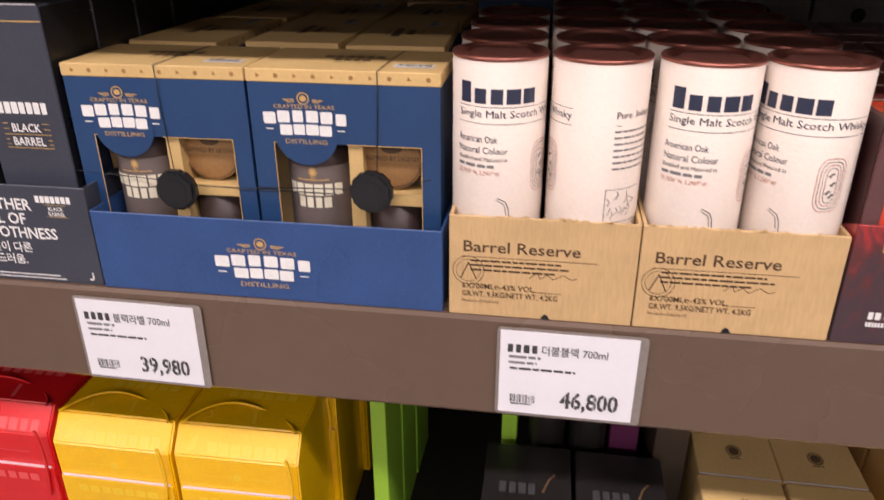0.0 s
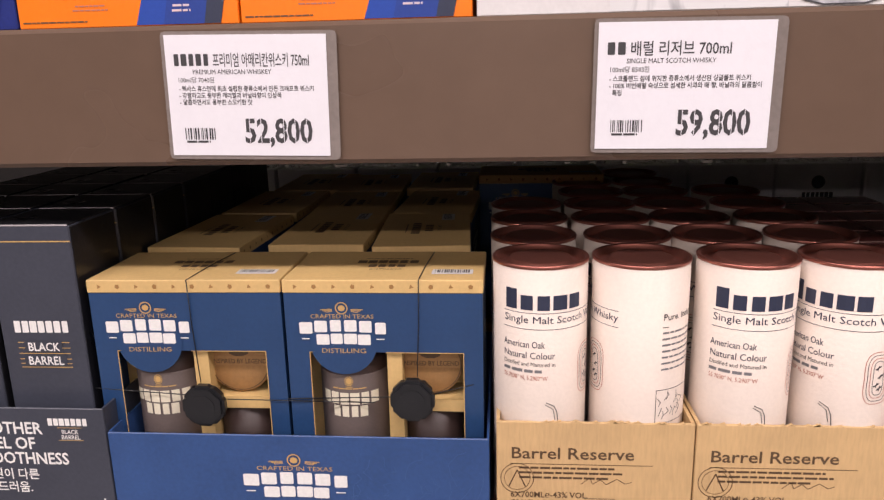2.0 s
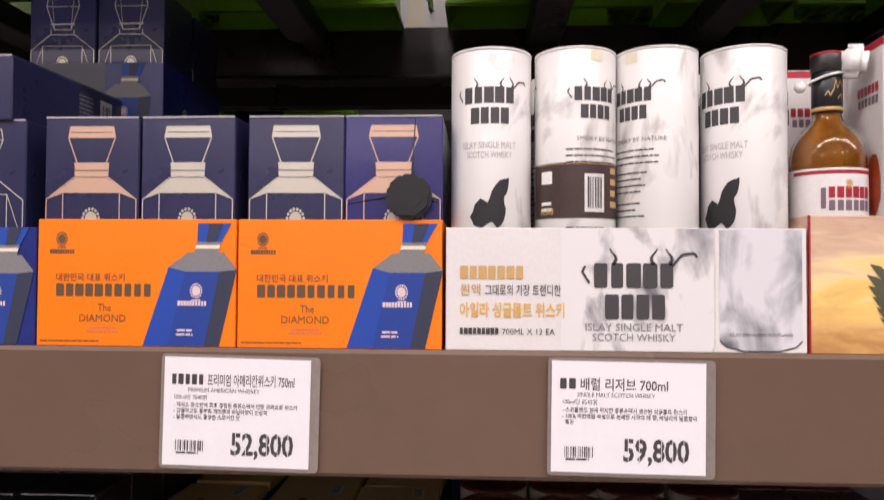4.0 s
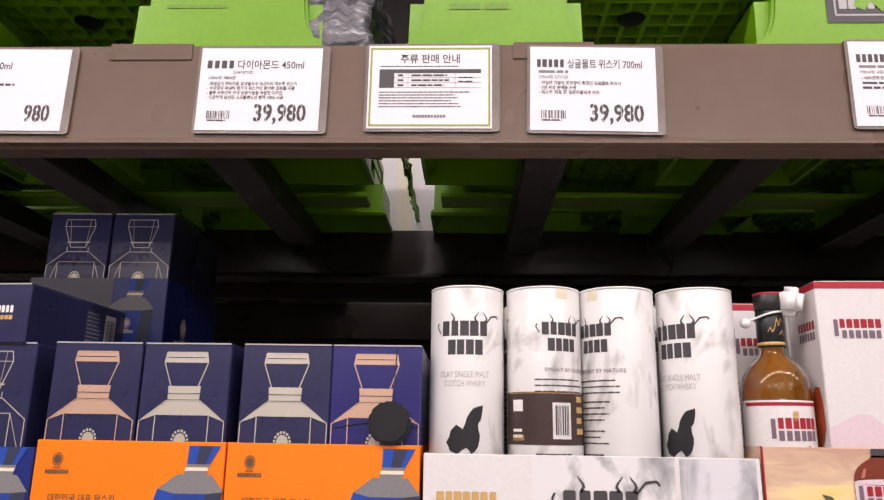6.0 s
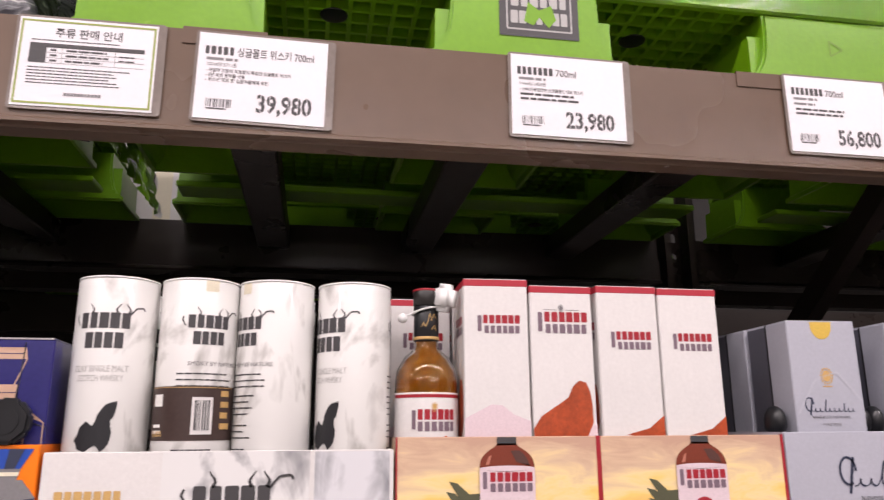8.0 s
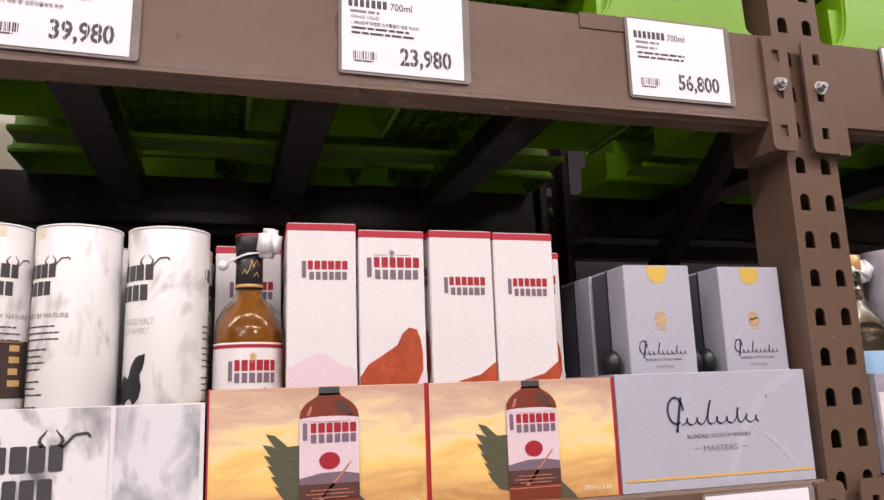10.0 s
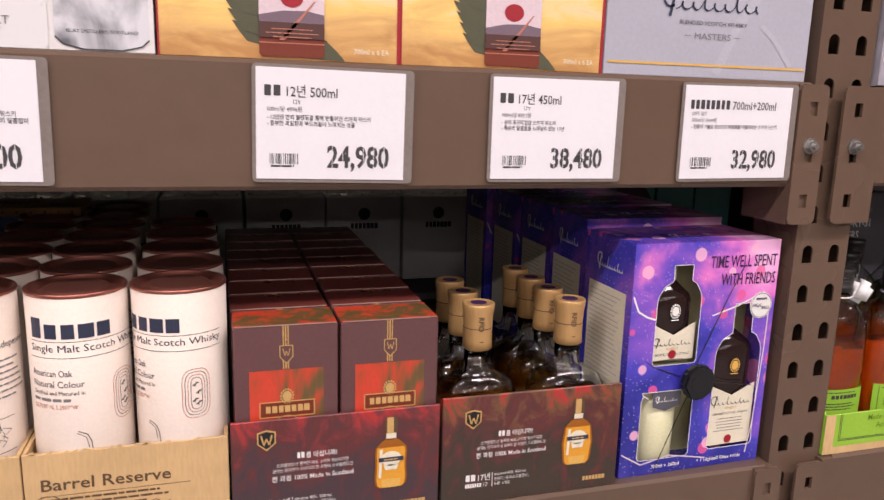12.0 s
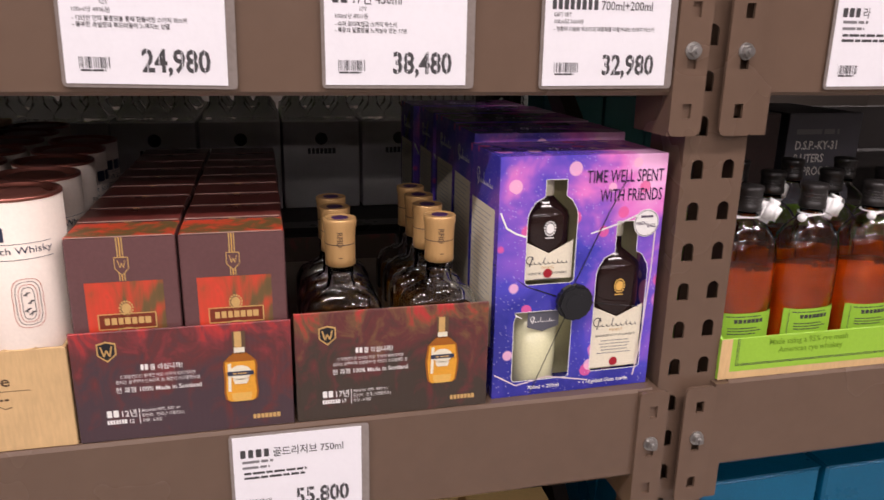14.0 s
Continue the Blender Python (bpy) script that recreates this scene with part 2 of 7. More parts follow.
def open_box(w, d, h, t):
    """A shell with its front (y = t) open, in one skin."""
    bm = bmesh.new()
    out = [bm.verts.new(p) for p in ((-w / 2, t, 0), (w / 2, t, 0), (w / 2, t, h), (-w / 2, t, h), (-w / 2, d, 0), (w / 2, d, 0), (w / 2, d, h), (-w / 2, d, h))]
    e = w / 2 - t
    inn = [bm.verts.new(p) for p in ((-e, t, t), (e, t, t), (e, t, h - t), (-e, t, h - t), (-e, d - t, t), (e, d - t, t), (e, d - t, h - t), (-e, d - t, h - t))]
    for a, b, c, q in ((0, 4, 5, 1), (1, 5, 6, 2), (2, 6, 7, 3), (3, 7, 4, 0), (4, 7, 6, 5)):
        bm.faces.new([out[i] for i in (a, b, c, q)])
        bm.faces.new([inn[i] for i in (q, c, b, a)])
    for a in range(4):
        b = (a + 1) % 4
        bm.faces.new((out[a], out[b], inn[b], inn[a]))
    bmesh.ops.recalc_face_normals(bm, faces=bm.faces[:])
    return bm


def prism(bm, pts, y0, y1):
    """A flat outline in x, z drawn out from y0 to y1."""
    a = [bm.verts.new((x, y0, z)) for x, z in pts]
    b = [bm.verts.new((x, y1, z)) for x, z in pts]
    n = len(pts)
    bm.faces.new(a)
    bm.faces.new(b[::-1])
    for i in range(n):
        bm.faces.new((a[i], b[i], b[(i + 1) % n], a[(i + 1) % n]))


def profile_along_x(pts, x0, x1):
    """A closed outline in y, z drawn out along x."""
    bm = bmesh.new()
    a = [bm.verts.new((x0, y, z)) for y, z in pts]
    b = [bm.verts.new((x1, y, z)) for y, z in pts]
    n = len(pts)
    bm.faces.new(a)
    bm.faces.new(b[::-1])
    for i in range(n):
        bm.faces.new((a[i], b[i], b[(i + 1) % n], a[(i + 1) % n]))
    bmesh.ops.recalc_face_normals(bm, faces=bm.faces[:])
    return bm


def lathe(profile, seg=40, sx=1.0, sy=1.0, power=2.0):
    """Turns (radius, height) pairs round z; a power over 2 squares the section off."""
    bm = bmesh.new()
    rings = []
    for r, z in profile:
        ring = []
        for i in range(seg):
            a = 2 * math.pi * (i + 0.5) / seg
            c, s = math.cos(a), math.sin(a)
            q = (abs(c) ** power + abs(s) ** power) ** (-1 / power)
            ring.append(bm.verts.new((r * q * c * sx, r * q * s * sy, z)))
        rings.append(ring)
    for lo, hi in zip(rings, rings[1:]):
        for i in range(seg):
            j = (i + 1) % seg
            bm.faces.new((lo[i], lo[j], hi[j], hi[i]))
    bm.faces.new(rings[0][::-1])
    bm.faces.new(rings[-1])
    return bm


def hollow(profile, t):
    """A bottle's wall: the outside going up, then the inside coming down."""
    inner = [(max(0.003, r - t), z + (t if i < 2 else 0.0)) for i, (r, z) in enumerate(profile)]
    return profile + inner[::-1]


def tube(points, r, smooth=True, closed=False):
    c = bpy.data.curves.new("wire", "CURVE")
    c.dimensions, c.bevel_depth, c.bevel_resolution = "3D", r, 1
    s = c.splines.new("POLY")
    s.points.add(len(points) - 1)
    for p, q in zip(s.points, points):
        p.co = (*q, 1)
    s.use_cyclic_u = closed
    ob = bpy.data.objects.new("wire", c)
    me = ob.to_mesh().copy()
    bpy.data.objects.remove(ob)
    return me


GLYPHS = {}


def glyphs(body, bold):
    if (body, bold) not in GLYPHS:
        c = bpy.data.curves.new("t", "FONT")
        c.body, c.size, c.resolution_u, c.offset = body, 1.0, 2, bold
        ob = bpy.data.objects.new("t", c)
        me = ob.to_mesh()
        v = [(p.co.x, p.co.y) for p in me.vertices]
        f = [tuple(q.vertices) for q in me.polygons if q.normal.z > 0]
        if not f:
            f = [tuple(reversed(q.vertices)) for q in me.polygons]
        GLYPHS[body, bold] = (v, f, max([p[0] for p in v] or [0]))
        bpy.data.objects.remove(ob)
    return GLYPHS[body, bold]


class Print:
    """Printing on a surface: at(u, v, off) gives the place; each ink becomes one thin part."""

    def __init__(self, parent, at, curved=False, deck=0.0004):
        self.parent, self.at, self.curved, self.sets, self.deck = parent, at, curved, {}, deck

    def poly(self, pts, material, level=1, name="print"):
        verts, faces = self.sets.setdefault((material.name, level, name), ([], []))
        n = len(verts)
        verts.extend(self.at(u, v, self.deck * level) for u, v in pts)
        faces.append(tuple(range(n, n + len(pts))))

    def rect(self, u, v, w, h, material, level=1, name="print"):
        n = max(1, round(abs(w) / 0.006)) if self.curved else 1
        for i in range(n):
            a, b = u + w * i / n, u + w * (i + 1) / n
            self.poly([(a, v), (b, v), (b, v + h), (a, v + h)], material, level, name)

    def disc(self, u, v, ru, rv, material, level=1, n=22, name="print", a0=0.0):
        self.poly([(u + ru * math.cos(2 * math.pi * i / n + a0), v + rv * math.sin(2 * math.pi * i / n + a0)) for i in range(n)], material, level, name)

    def line(self, pts, width, material, level=1, name="print"):
        for (a, b), (c, d) in zip(pts, pts[1:]):
            ln = math.hypot(c - a, d - b) or 1
            nx, ny = -(d - b) / ln * width / 2, (c - a) / ln * width / 2
            self.poly([(a - nx, b - ny), (c - nx, d - ny), (c + nx, d + ny), (a + nx, b + ny)], material, level, name)

    def ring(self, u, v, ru, rv, width, material, level=1, n=28, wob=0.0):
        self.line([(u + ru * math.cos(2 * math.pi * i / n) * (1 + wob * math.cos(4 * math.pi * i / n)), v + rv * math.sin(2 * math.pi * i / n)) for i in range(n + 1)], width, material, level)

    def text(self, body, u, v, size, material, align="L", sx=1.0, bold=0.0, level=1, width=0.0):
        gv, gf, gw = glyphs(body, bold)
        if width:
            sx = width / (gw * size)
        u -= {"L": 0, "C": gw * size * sx / 2, "R": gw * size * sx}[align]
        verts, faces = self.sets.setdefault((material.name, level, "lettering"), ([], []))
        n = len(verts)
        verts.extend(self.at(u + x * size * sx, v + y * size, self.deck * level) for x, y in gv)
        faces.extend(tuple(n + i for i in f) for f in gf)

    def blocks(self, u, v, w, h, n, material, level=1, seed=1, thin=0.0, low=1.0):
        """A brand mark as a row of plain solid blocks with soft corners: no letters."""
        rng, step = random.Random(seed), w / n
        for i in range(n):
            g, tall = step * (0.90 - thin) * rng.uniform(0.76, 1.0), h * (1.0 if i == 0 else low)
            a, c, q = u + (i + 0.5) * step - g / 2, 0.10 * g, 0.07 * tall
            if self.curved:
                self.rect(a, v, g, tall, material, level, "brand_mark")
                continue
            self.poly([(a + c, v), (a + g - c, v), (a + g, v + q), (a + g, v + tall - q), (a + g - c, v + tall), (a + c, v + tall), (a, v + tall - q), (a, v + q)], material, level, "brand_mark")

    def flourish(self, u, v, w, h, material, level=1, width=0.0012, loops=9):
        """A handwritten mark as one plain wavy ribbon with a tall first stroke."""
        n, pts = loops * 16, []
        for i in range(n):
            a = 2 * math.pi * i / 16
            tall = 0.20 + 0.34 * max(0.0, math.cos((i / n - 0.30) * 14)) ** 6 + 0.22 * max(0.0, math.cos((i / n - 0.68) * 16)) ** 6
            z = 0.20 + tall * (0.5 - 0.5 * math.cos(a))
            pts.append((u + w * (0.13 + 0.80 * i / n) + 0.022 * w * math.sin(a) + 0.28 * h * z, v + h * z))
        for p, q in zip(pts, pts[1:]):
            self.line([p, q], width * (1.25 if q[1] < p[1] else 0.6), material, level, "brand_mark")
        c = [(u + w * (0.10 + 0.075 * math.cos(i * 0.35)), v + h * (0.62 + 0.38 * math.sin(i * 0.35))) for i in range(16)]
        self.line(c, width * 1.4, material, level, "brand_mark")
        self.line([(u + w * 0.10, v), (u + w * 0.16, v + h)], width * 1.8, material, level, "brand_mark")

    def bars(self, u, v, w, rows, pitch, h, material, seed=1, align="L", level=1):
        """Writing too small to read, as broken bars."""
        rng = random.Random(seed)
        for r in range(rows):
            ln, x = w * rng.uniform(0.72, 1.0), 0.0
            x0 = u + {"L": 0, "R": w - ln, "C": (w - ln) / 2}[align]
            while x < ln:
                b = min(rng.uniform(2.2, 6.0) * h, ln - x)
                self.rect(x0 + x, v - r * pitch, b, h, material, level, "small_print")
                x += b + h * 0.6

    def barcode(self, u, v, w, h, seed=1, level=1):
        rng, x = random.Random(seed), 0.0
        while x < w:
            b = rng.choice((0.0005, 0.0008, 0.0013))
            self.rect(u + x, v, b, h, i_black, level, "barcode")
            x += b + rng.choice((0.0007, 0.0012, 0.0018))

    def crest(self, u, v, s, material, level=1):
        """A plain rosette over a bar where a coat of arms is printed."""
        self.disc(u, v, s * 0.50, s * 0.60, material, level, 18)
        for k in range(15):
            a = 2 * math.pi * (k + 0.25) / 15
            self.disc(u + s * 0.66 * math.cos(a), v + s * 0.80 * math.sin(a), s * 0.11, s * 0.13, material, level, 7)
        self.rect(u - s * 0.55, v - s * 1.15, s * 1.1, s * 0.13, material, level)

    def peanut(self, u, v, ru, rv, width, material, level=1, n=32):
        """A rounded outline with a slight waist."""
        pts = []
        for i in range(n + 1):
            a = 2 * math.pi * i / n
            c, q = math.cos(a), math.sin(a)
            x = math.copysign(abs(c) ** 0.62, c) * (0.88 + 0.16 * abs(q))
            pts.append((u + ru * x, v + rv * math.copysign(abs(q) ** 0.8, q)))
        self.line(pts, width, material, level)

    def done(self):
        for (mname, level, name), (verts, faces) in self.sets.items():
            ob = part(name, mesh_of(verts, faces), bpy.data.materials[mname], self.parent)
            if len(faces) > 1:
                tagged(ob, kind="stuff")


def front(w):
    return lambda u, v, o: (u - w / 2, -o, v)


def left_side(w, d):
    return lambda u, v, o: (-w / 2 - o, d - u, v)


def right_side(w):
    return lambda u, v, o: (w / 2 + o, u, v)


def top_side(w, h):
    return lambda u, v, o: (u - w / 2, v, h + o)


def round_side(r, turn=0.0, sx=1.0):
    return lambda u, v, o: ((r + o) * math.sin(u / r + turn) * sx, -(r + o) * math.cos(u / r + turn), v)


def root(name, label, category, group="", m=None):
    ob = tagged(new(name), label, category, group)
    ob.empty_display_size = 0.03
    if m:
        ob.matrix_basis = m
    return ob


def carton(name, w, d, h, material, label, category="box", group="", bevel=0.0012, lid=None):
    """A closed carton; the origin is at the middle of its front foot."""
    r = root(name, label, category, group)
    part("body", boxes((-w / 2, w / 2, 0, d, 0, h), bevel=bevel), material, r)
    part("tuck_flap", boxes((-w / 2 + 0.001, w / 2 - 0.001, 0.0004, d - 0.001, h - 0.0004, h + 0.0012)), lid or material, r)
    if lid:
        g = 0.0006
        # pale strip along the lid's front edge, a highlight put into the colour
        part("edge_seam", boxes((-w / 2 + 0.001, w / 2 - 0.001, -g, 0.0003, h - 0.0003, h + 0.0013)), i_glint, r)
    return r


def tray(name, w, d, h, material, label, group="", back=None, t=0.003, inside=None):
    """An open display carton: floor, low front, sides rising to the back."""
    r = root(name, label, "display tray", group)
    back = back or h
    inside = inside or inner_card
    part("tray_front", boxes((-w / 2, w / 2, 0, t, 0, h), bevel=0.0008), material, r)
    part("tray_floor", boxes((-w / 2 + t, w / 2 - t, t, d - t, 0.0005, t)), inside, r)
    part("tray_back", boxes((-w / 2, w / 2, d - t, d, 0, back)), material, r)
    for sx in (-1, 1):
        bm = bmesh.new()
        x0, x1 = sorted((sx * w / 2, sx * (w / 2 - t)))
        pts = [(t, 0), (d - t, 0), (d - t, back), (d * 0.3, back), (t, h)]
        a = [bm.verts.new((x0, y, z)) for y, z in pts]
        b = [bm.verts.new((x1, y, z)) for y, z in pts]
        bm.faces.new(a)
        bm.faces.new(b[::-1])
        for i in range(5):
            bm.faces.new((a[i], b[i], b[(i + 1) % 5], a[(i + 1) % 5]))
        bmesh.ops.recalc_face_normals(bm, faces=bm.faces[:])
        part("tray_side", bm, material, r)
    return r


def rows_of(ob, xs, y0, dy, n, z, jitter=0.002, turn=1.2, seed=1, skip=()):
    """Copies a thing into ranks behind one another; the first place takes the thing itself."""
    rng, first = random.Random(seed), True
    for k in range(n):
        for i, x in enumerate(xs):
            if (i, k) in skip:
                continue
            m = pose(x + rng.uniform(-jitter, jitter), y0 + k * dy + rng.uniform(0, jitter), z, 0, 0, rng.uniform(-turn, turn))
            if first:
                ob.matrix_basis, first = m, False
            else:
                copy_thing(ob, m)

# ---- the hall ----
ZA, ZB, ZC, F = 0.958, 1.442, 2.020, 0.665
X0, X1 = 0.958, 1.040
tagged(part("floor", boxes((-9, 9, -17, 9, -0.1, 0)), concrete), "grey polished concrete shop floor", "floor", kind="structure")
tagged(part("ceiling", boxes((-9, 9, -17, 9, CEIL, CEIL + 0.1)), plaster), "pale painted hall ceiling", "ceiling", kind="structure")
for nm, b in (("wall_north", (-9, 9, 9, 9.1, 0, CEIL)), ("wall_south", (-9, 9, -17.1, -17, 0, CEIL)), ("wall_east", (9, 9.1, -17, 9, 0, CEIL)), ("wall_west", (-9.1, -9, -17, 9, 0, CEIL))):
    tagged(part(nm, boxes(b), wall_paint), "taupe painted hall wall", "wall", kind="structure")
# unseen panels added to keep rear light out, with a slot between them
for z0, z1 in ((0, 1.12), (1.36, 3.4)):
    tagged(part("partition", boxes((-9, 9, 2.56, 2.62, z0, z1)), deck_mat), "dark back panel behind the rear shelving", "wall", kind="structure")
housing = None
for lx, ly in LAMPS:
    if housing is None:
        housing = root("ceiling_light", "white strip light housing under the hall ceiling", "ceiling light", "strip lights over the aisles")
        part("housing", boxes((-1.0, 1.0, -0.2, 0.2, 0.02, 0.05), (-1.0, 1.0, -0.2, -0.18, -0.03, 0.02), (-1.0, 1.0, 0.18, 0.2, -0.03, 0.02), bevel=0.002), white_plastic, housing)
        for sx in (-0.7, 0.7):
            part("hanger", boxes((sx - 0.004, sx + 0.004, -0.004, 0.004, 0.05, 0.24)), zinc, housing)
        housing.matrix_basis = pose(lx, ly, CEIL - 0.24)
    else:
        copy_thing(housing, pose(lx, ly, CEIL - 0.24))

# ---- the pallet rack ----
rack = root("pallet_rack", "taupe painted steel pallet rack with box beams and perforated uprights", "rack")
RIGHT, LEFT, BACK = 3.2, -1.62, 1.50


def upright(x0, x1, y0, depth, sign):
    """A perforated post: the face has two columns of arched holes, the flanges run back."""
    bm = bmesh.new()
    w, t, pitch, half, hh = x1 - x0, 0.0025, 0.0508, 0.0078, 0.0115
    n = 52
    lo = 0.04
    arc = [math.pi / 2 * i / 5 for i in range(6)]
    for c in (0.25, 0.75):
        cx = x0 + w * c
        a, b = (x0, x0 + w / 2) if c < 0.5 else (x0 + w / 2, x1)
        for k in range(n):
            z0 = lo + k * pitch
            zc, z1 = z0 + pitch / 2, z0 + pitch
            for q in (((a, z0), (b, z0), (b, zc - hh), (a, zc - hh)), ((a, zc + hh), (b, zc + hh), (b, z1), (a, z1)),
                      ((a, zc - hh), (cx - half, zc - hh), (cx - half, zc + hh), (a, zc + hh)), ((cx + half, zc - hh), (b, zc - hh), (b, zc + hh), (cx + half, zc + hh)),
                      [(cx - half, zc + hh)] + [(cx - half * math.cos(e), zc + hh - half + half * math.sin(e)) for e in arc], [(cx + half, zc + hh)] + [(cx + half * math.cos(e), zc + hh - half + half * math.sin(e)) for e in arc]):
                prism(bm, q, y0, y0 + t)
    top = lo + n * pitch
    add_box(bm, x0, x1, y0, y0 + t, 0.0, lo)
    for a, b in ((x0, x0 + t), (x1 - t, x1)):
        add_box(bm, a, b, y0 + t * sign, y0 + depth * sign, 0, top) if sign > 0 else add_box(bm, a, b, y0 - depth, y0, 0, top)
    for a, b in ((x0, x0 + 0.018), (x1 - 0.018, x1)):
        yb = y0 + depth * sign
        add_box(bm, a, b, min(yb, yb + t), max(yb, yb + t), 0, top)
    return bm


for xa in (X0, LEFT - 0.082):
    part("upright", upright(xa, xa + 0.082, 0.675, 0.075, 1), beam_paint, rack)
    part("upright", upright(xa, xa + 0.082, BACK + 0.05, 0.075, -1), shaded_paint, rack)
    part("foot_plate", boxes((xa - 0.02, xa + 0.1, 0.65, 0.77, 0, 0.006), bevel=0.001), shaded_paint, rack)
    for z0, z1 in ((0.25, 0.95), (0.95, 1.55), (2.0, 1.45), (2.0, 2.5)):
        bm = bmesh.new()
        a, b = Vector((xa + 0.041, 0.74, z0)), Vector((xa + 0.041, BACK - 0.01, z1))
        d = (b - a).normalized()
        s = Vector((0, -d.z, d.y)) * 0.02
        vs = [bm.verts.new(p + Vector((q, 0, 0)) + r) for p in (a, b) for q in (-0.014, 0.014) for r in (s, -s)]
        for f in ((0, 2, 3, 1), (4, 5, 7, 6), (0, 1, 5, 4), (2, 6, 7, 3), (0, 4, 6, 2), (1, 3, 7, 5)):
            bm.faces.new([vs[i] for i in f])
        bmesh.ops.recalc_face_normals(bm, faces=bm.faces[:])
        part("brace", bm, shaded_paint, rack)


def plate(x0, x1, z0, z1, y, depth=0.004):
    """A beam's end plate with slots punched through it."""
    bm = bmesh.new()
    w, cx = x1 - x0, (x0 + x1) / 2
    hw, hh = 0.0055, 0.008
    cents = [z0 + (z1 - z0) * f for f in (0.17, 0.5, 0.83)]
    edges = [z0, (cents[0] + cents[1]) / 2, (cents[1] + cents[2]) / 2, z1]
    for i, zc in enumerate(cents):
        a, b = edges[i], edges[i + 1]
        k0, k1 = (0.007 if i == 0 else 0.0), (0.007 if i == 2 else 0.0)
        low = [(x0, a + k0), (x0 + k0 * 0.3, a + k0 * 0.3), (x0 + k0, a), (x1 - k0, a), (x1 - k0 * 0.3, a + k0 * 0.3), (x1, a + k0)] if k0 else [(x0, a), (x1, a)]
        high = [(x1, b - k1), (x1 - k1 * 0.3, b - k1 * 0.3), (x1 - k1, b), (x0 + k1, b), (x0 + k1 * 0.3, b - k1 * 0.3), (x0, b - k1)] if k1 else [(x1, b), (x0, b)]
        for q in (low + [(x1, zc - hh), (x0, zc - hh)], [(x0, zc + hh), (x1, zc + hh)] + high,
                  ((x0, zc - hh), (cx - hw, zc - hh), (cx - hw, zc + hh), (x0, zc + hh)), ((cx + hw, zc - hh), (x1, zc - hh), (x1, zc + hh), (cx + hw, zc + hh))):
            prism(bm, q, y, y + depth)
    bmesh.ops.remove_doubles(bm, verts=bm.verts[:], dist=1e-5)
    return bm


def bolt(x, z, y):
    bm = bmesh.new()
    prism(bm, [(x + 0.0095 * math.cos(i * math.pi / 8), z + 0.0095 * math.sin(i * math.pi / 8)) for i in range(16)], y - 0.0015, y)
    prism(bm, [(x + 0.007 * math.cos(i * math.pi / 3 + 0.3), z + 0.007 * math.sin(i * math.pi / 3 + 0.3)) for i in range(6)], y - 0.0075, y - 0.0015)
    prism(bm, [(x + 0.0035 * math.cos(i * math.pi / 5), z + 0.0035 * math.sin(i * math.pi / 5)) for i in range(10)], y - 0.012, y - 0.0075)
    return bm


def beam(x0, x1, top, high, y, ledge, material):
    if ledge:
        pts = [(y, top), (y + 0.036, top), (y + 0.036, top - high - 0.009), (y + 0.008, top - high - 0.009), (y + 0.007, top - high - 0.006), (y - 0.002, top - high - 0.005), (y - 0.002, top - high - 0.001), (y, top - high + 0.001)]
    else:
        pts = [(y + 0.003, top), (y + 0.05, top), (y + 0.05, top - high), (y + 0.003, top - high), (y, top - high + 0.004), (y, top - 0.004)]
    return part("beam", profile_along_x(pts, x0, x1), material, rack)


for top, high, ledge in ((ZA, 0.124, 0), (ZB, 0.122, 0), (ZC, 0.118, 1), (0.42, 0.124, 0)):
    for x0, x1, ends in ((LEFT, X0 - 0.012, ((X0 - 0.032, X0 + 0.008, 1),)), (X1 + 0.014, RIGHT, ((X1 - 0.052 + 0.002, X1 - 0.006, -1),))):
        b = beam(x0, x1, top, high, F, ledge, beam_paint)
        for px0, px1, sg in ends:
            part("end_plate", plate(px0, px1, top - high - 0.045, top - 0.002, F - 0.006), beam_paint, b)
            # the plate's side return against the post
            ex = X0 - 0.032 if sg > 0 else X1 + 0.010
            part("end_return", boxes((ex - 0.0 if sg > 0 else X1 - 0.006, X0 - 0.003 if sg > 0 else X1 + 0.014, F - 0.002, 0.74 if sg > 0 else F + 0.05, top - high - 0.045, top - 0.002)), beam_paint, b)
            part("bolt", bolt((px0 + px1) / 2, top - high * 0.6, F - 0.006), zinc, b, "zinc plated hexagon bolt")
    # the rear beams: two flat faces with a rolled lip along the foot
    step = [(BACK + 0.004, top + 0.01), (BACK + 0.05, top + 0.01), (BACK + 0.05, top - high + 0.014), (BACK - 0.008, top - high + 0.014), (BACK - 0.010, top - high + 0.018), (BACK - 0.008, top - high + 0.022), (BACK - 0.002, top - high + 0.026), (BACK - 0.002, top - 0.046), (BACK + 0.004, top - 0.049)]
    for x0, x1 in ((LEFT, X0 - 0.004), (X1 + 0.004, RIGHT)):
        part("beam", profile_along_x(step, x0, x1), shaded_paint, rack)
for top in (0.42, ZA, ZB):
    for x0, x1 in ((LEFT + 0.01, X0 - 0.04), (X1 + 0.02, RIGHT)):
        part("shelf_deck", boxes((x0, x1, F + 0.052, BACK - 0.002, top - 0.028, top - 0.002)), deck_mat, rack)
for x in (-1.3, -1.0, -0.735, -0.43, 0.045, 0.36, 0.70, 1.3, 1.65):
    part("cross_bar", boxes((x - 0.033, x + 0.033, F + 0.052, BACK - 0.002, ZC - 0.05, ZC - 0.003), bevel=0.003), shaded_paint, rack)
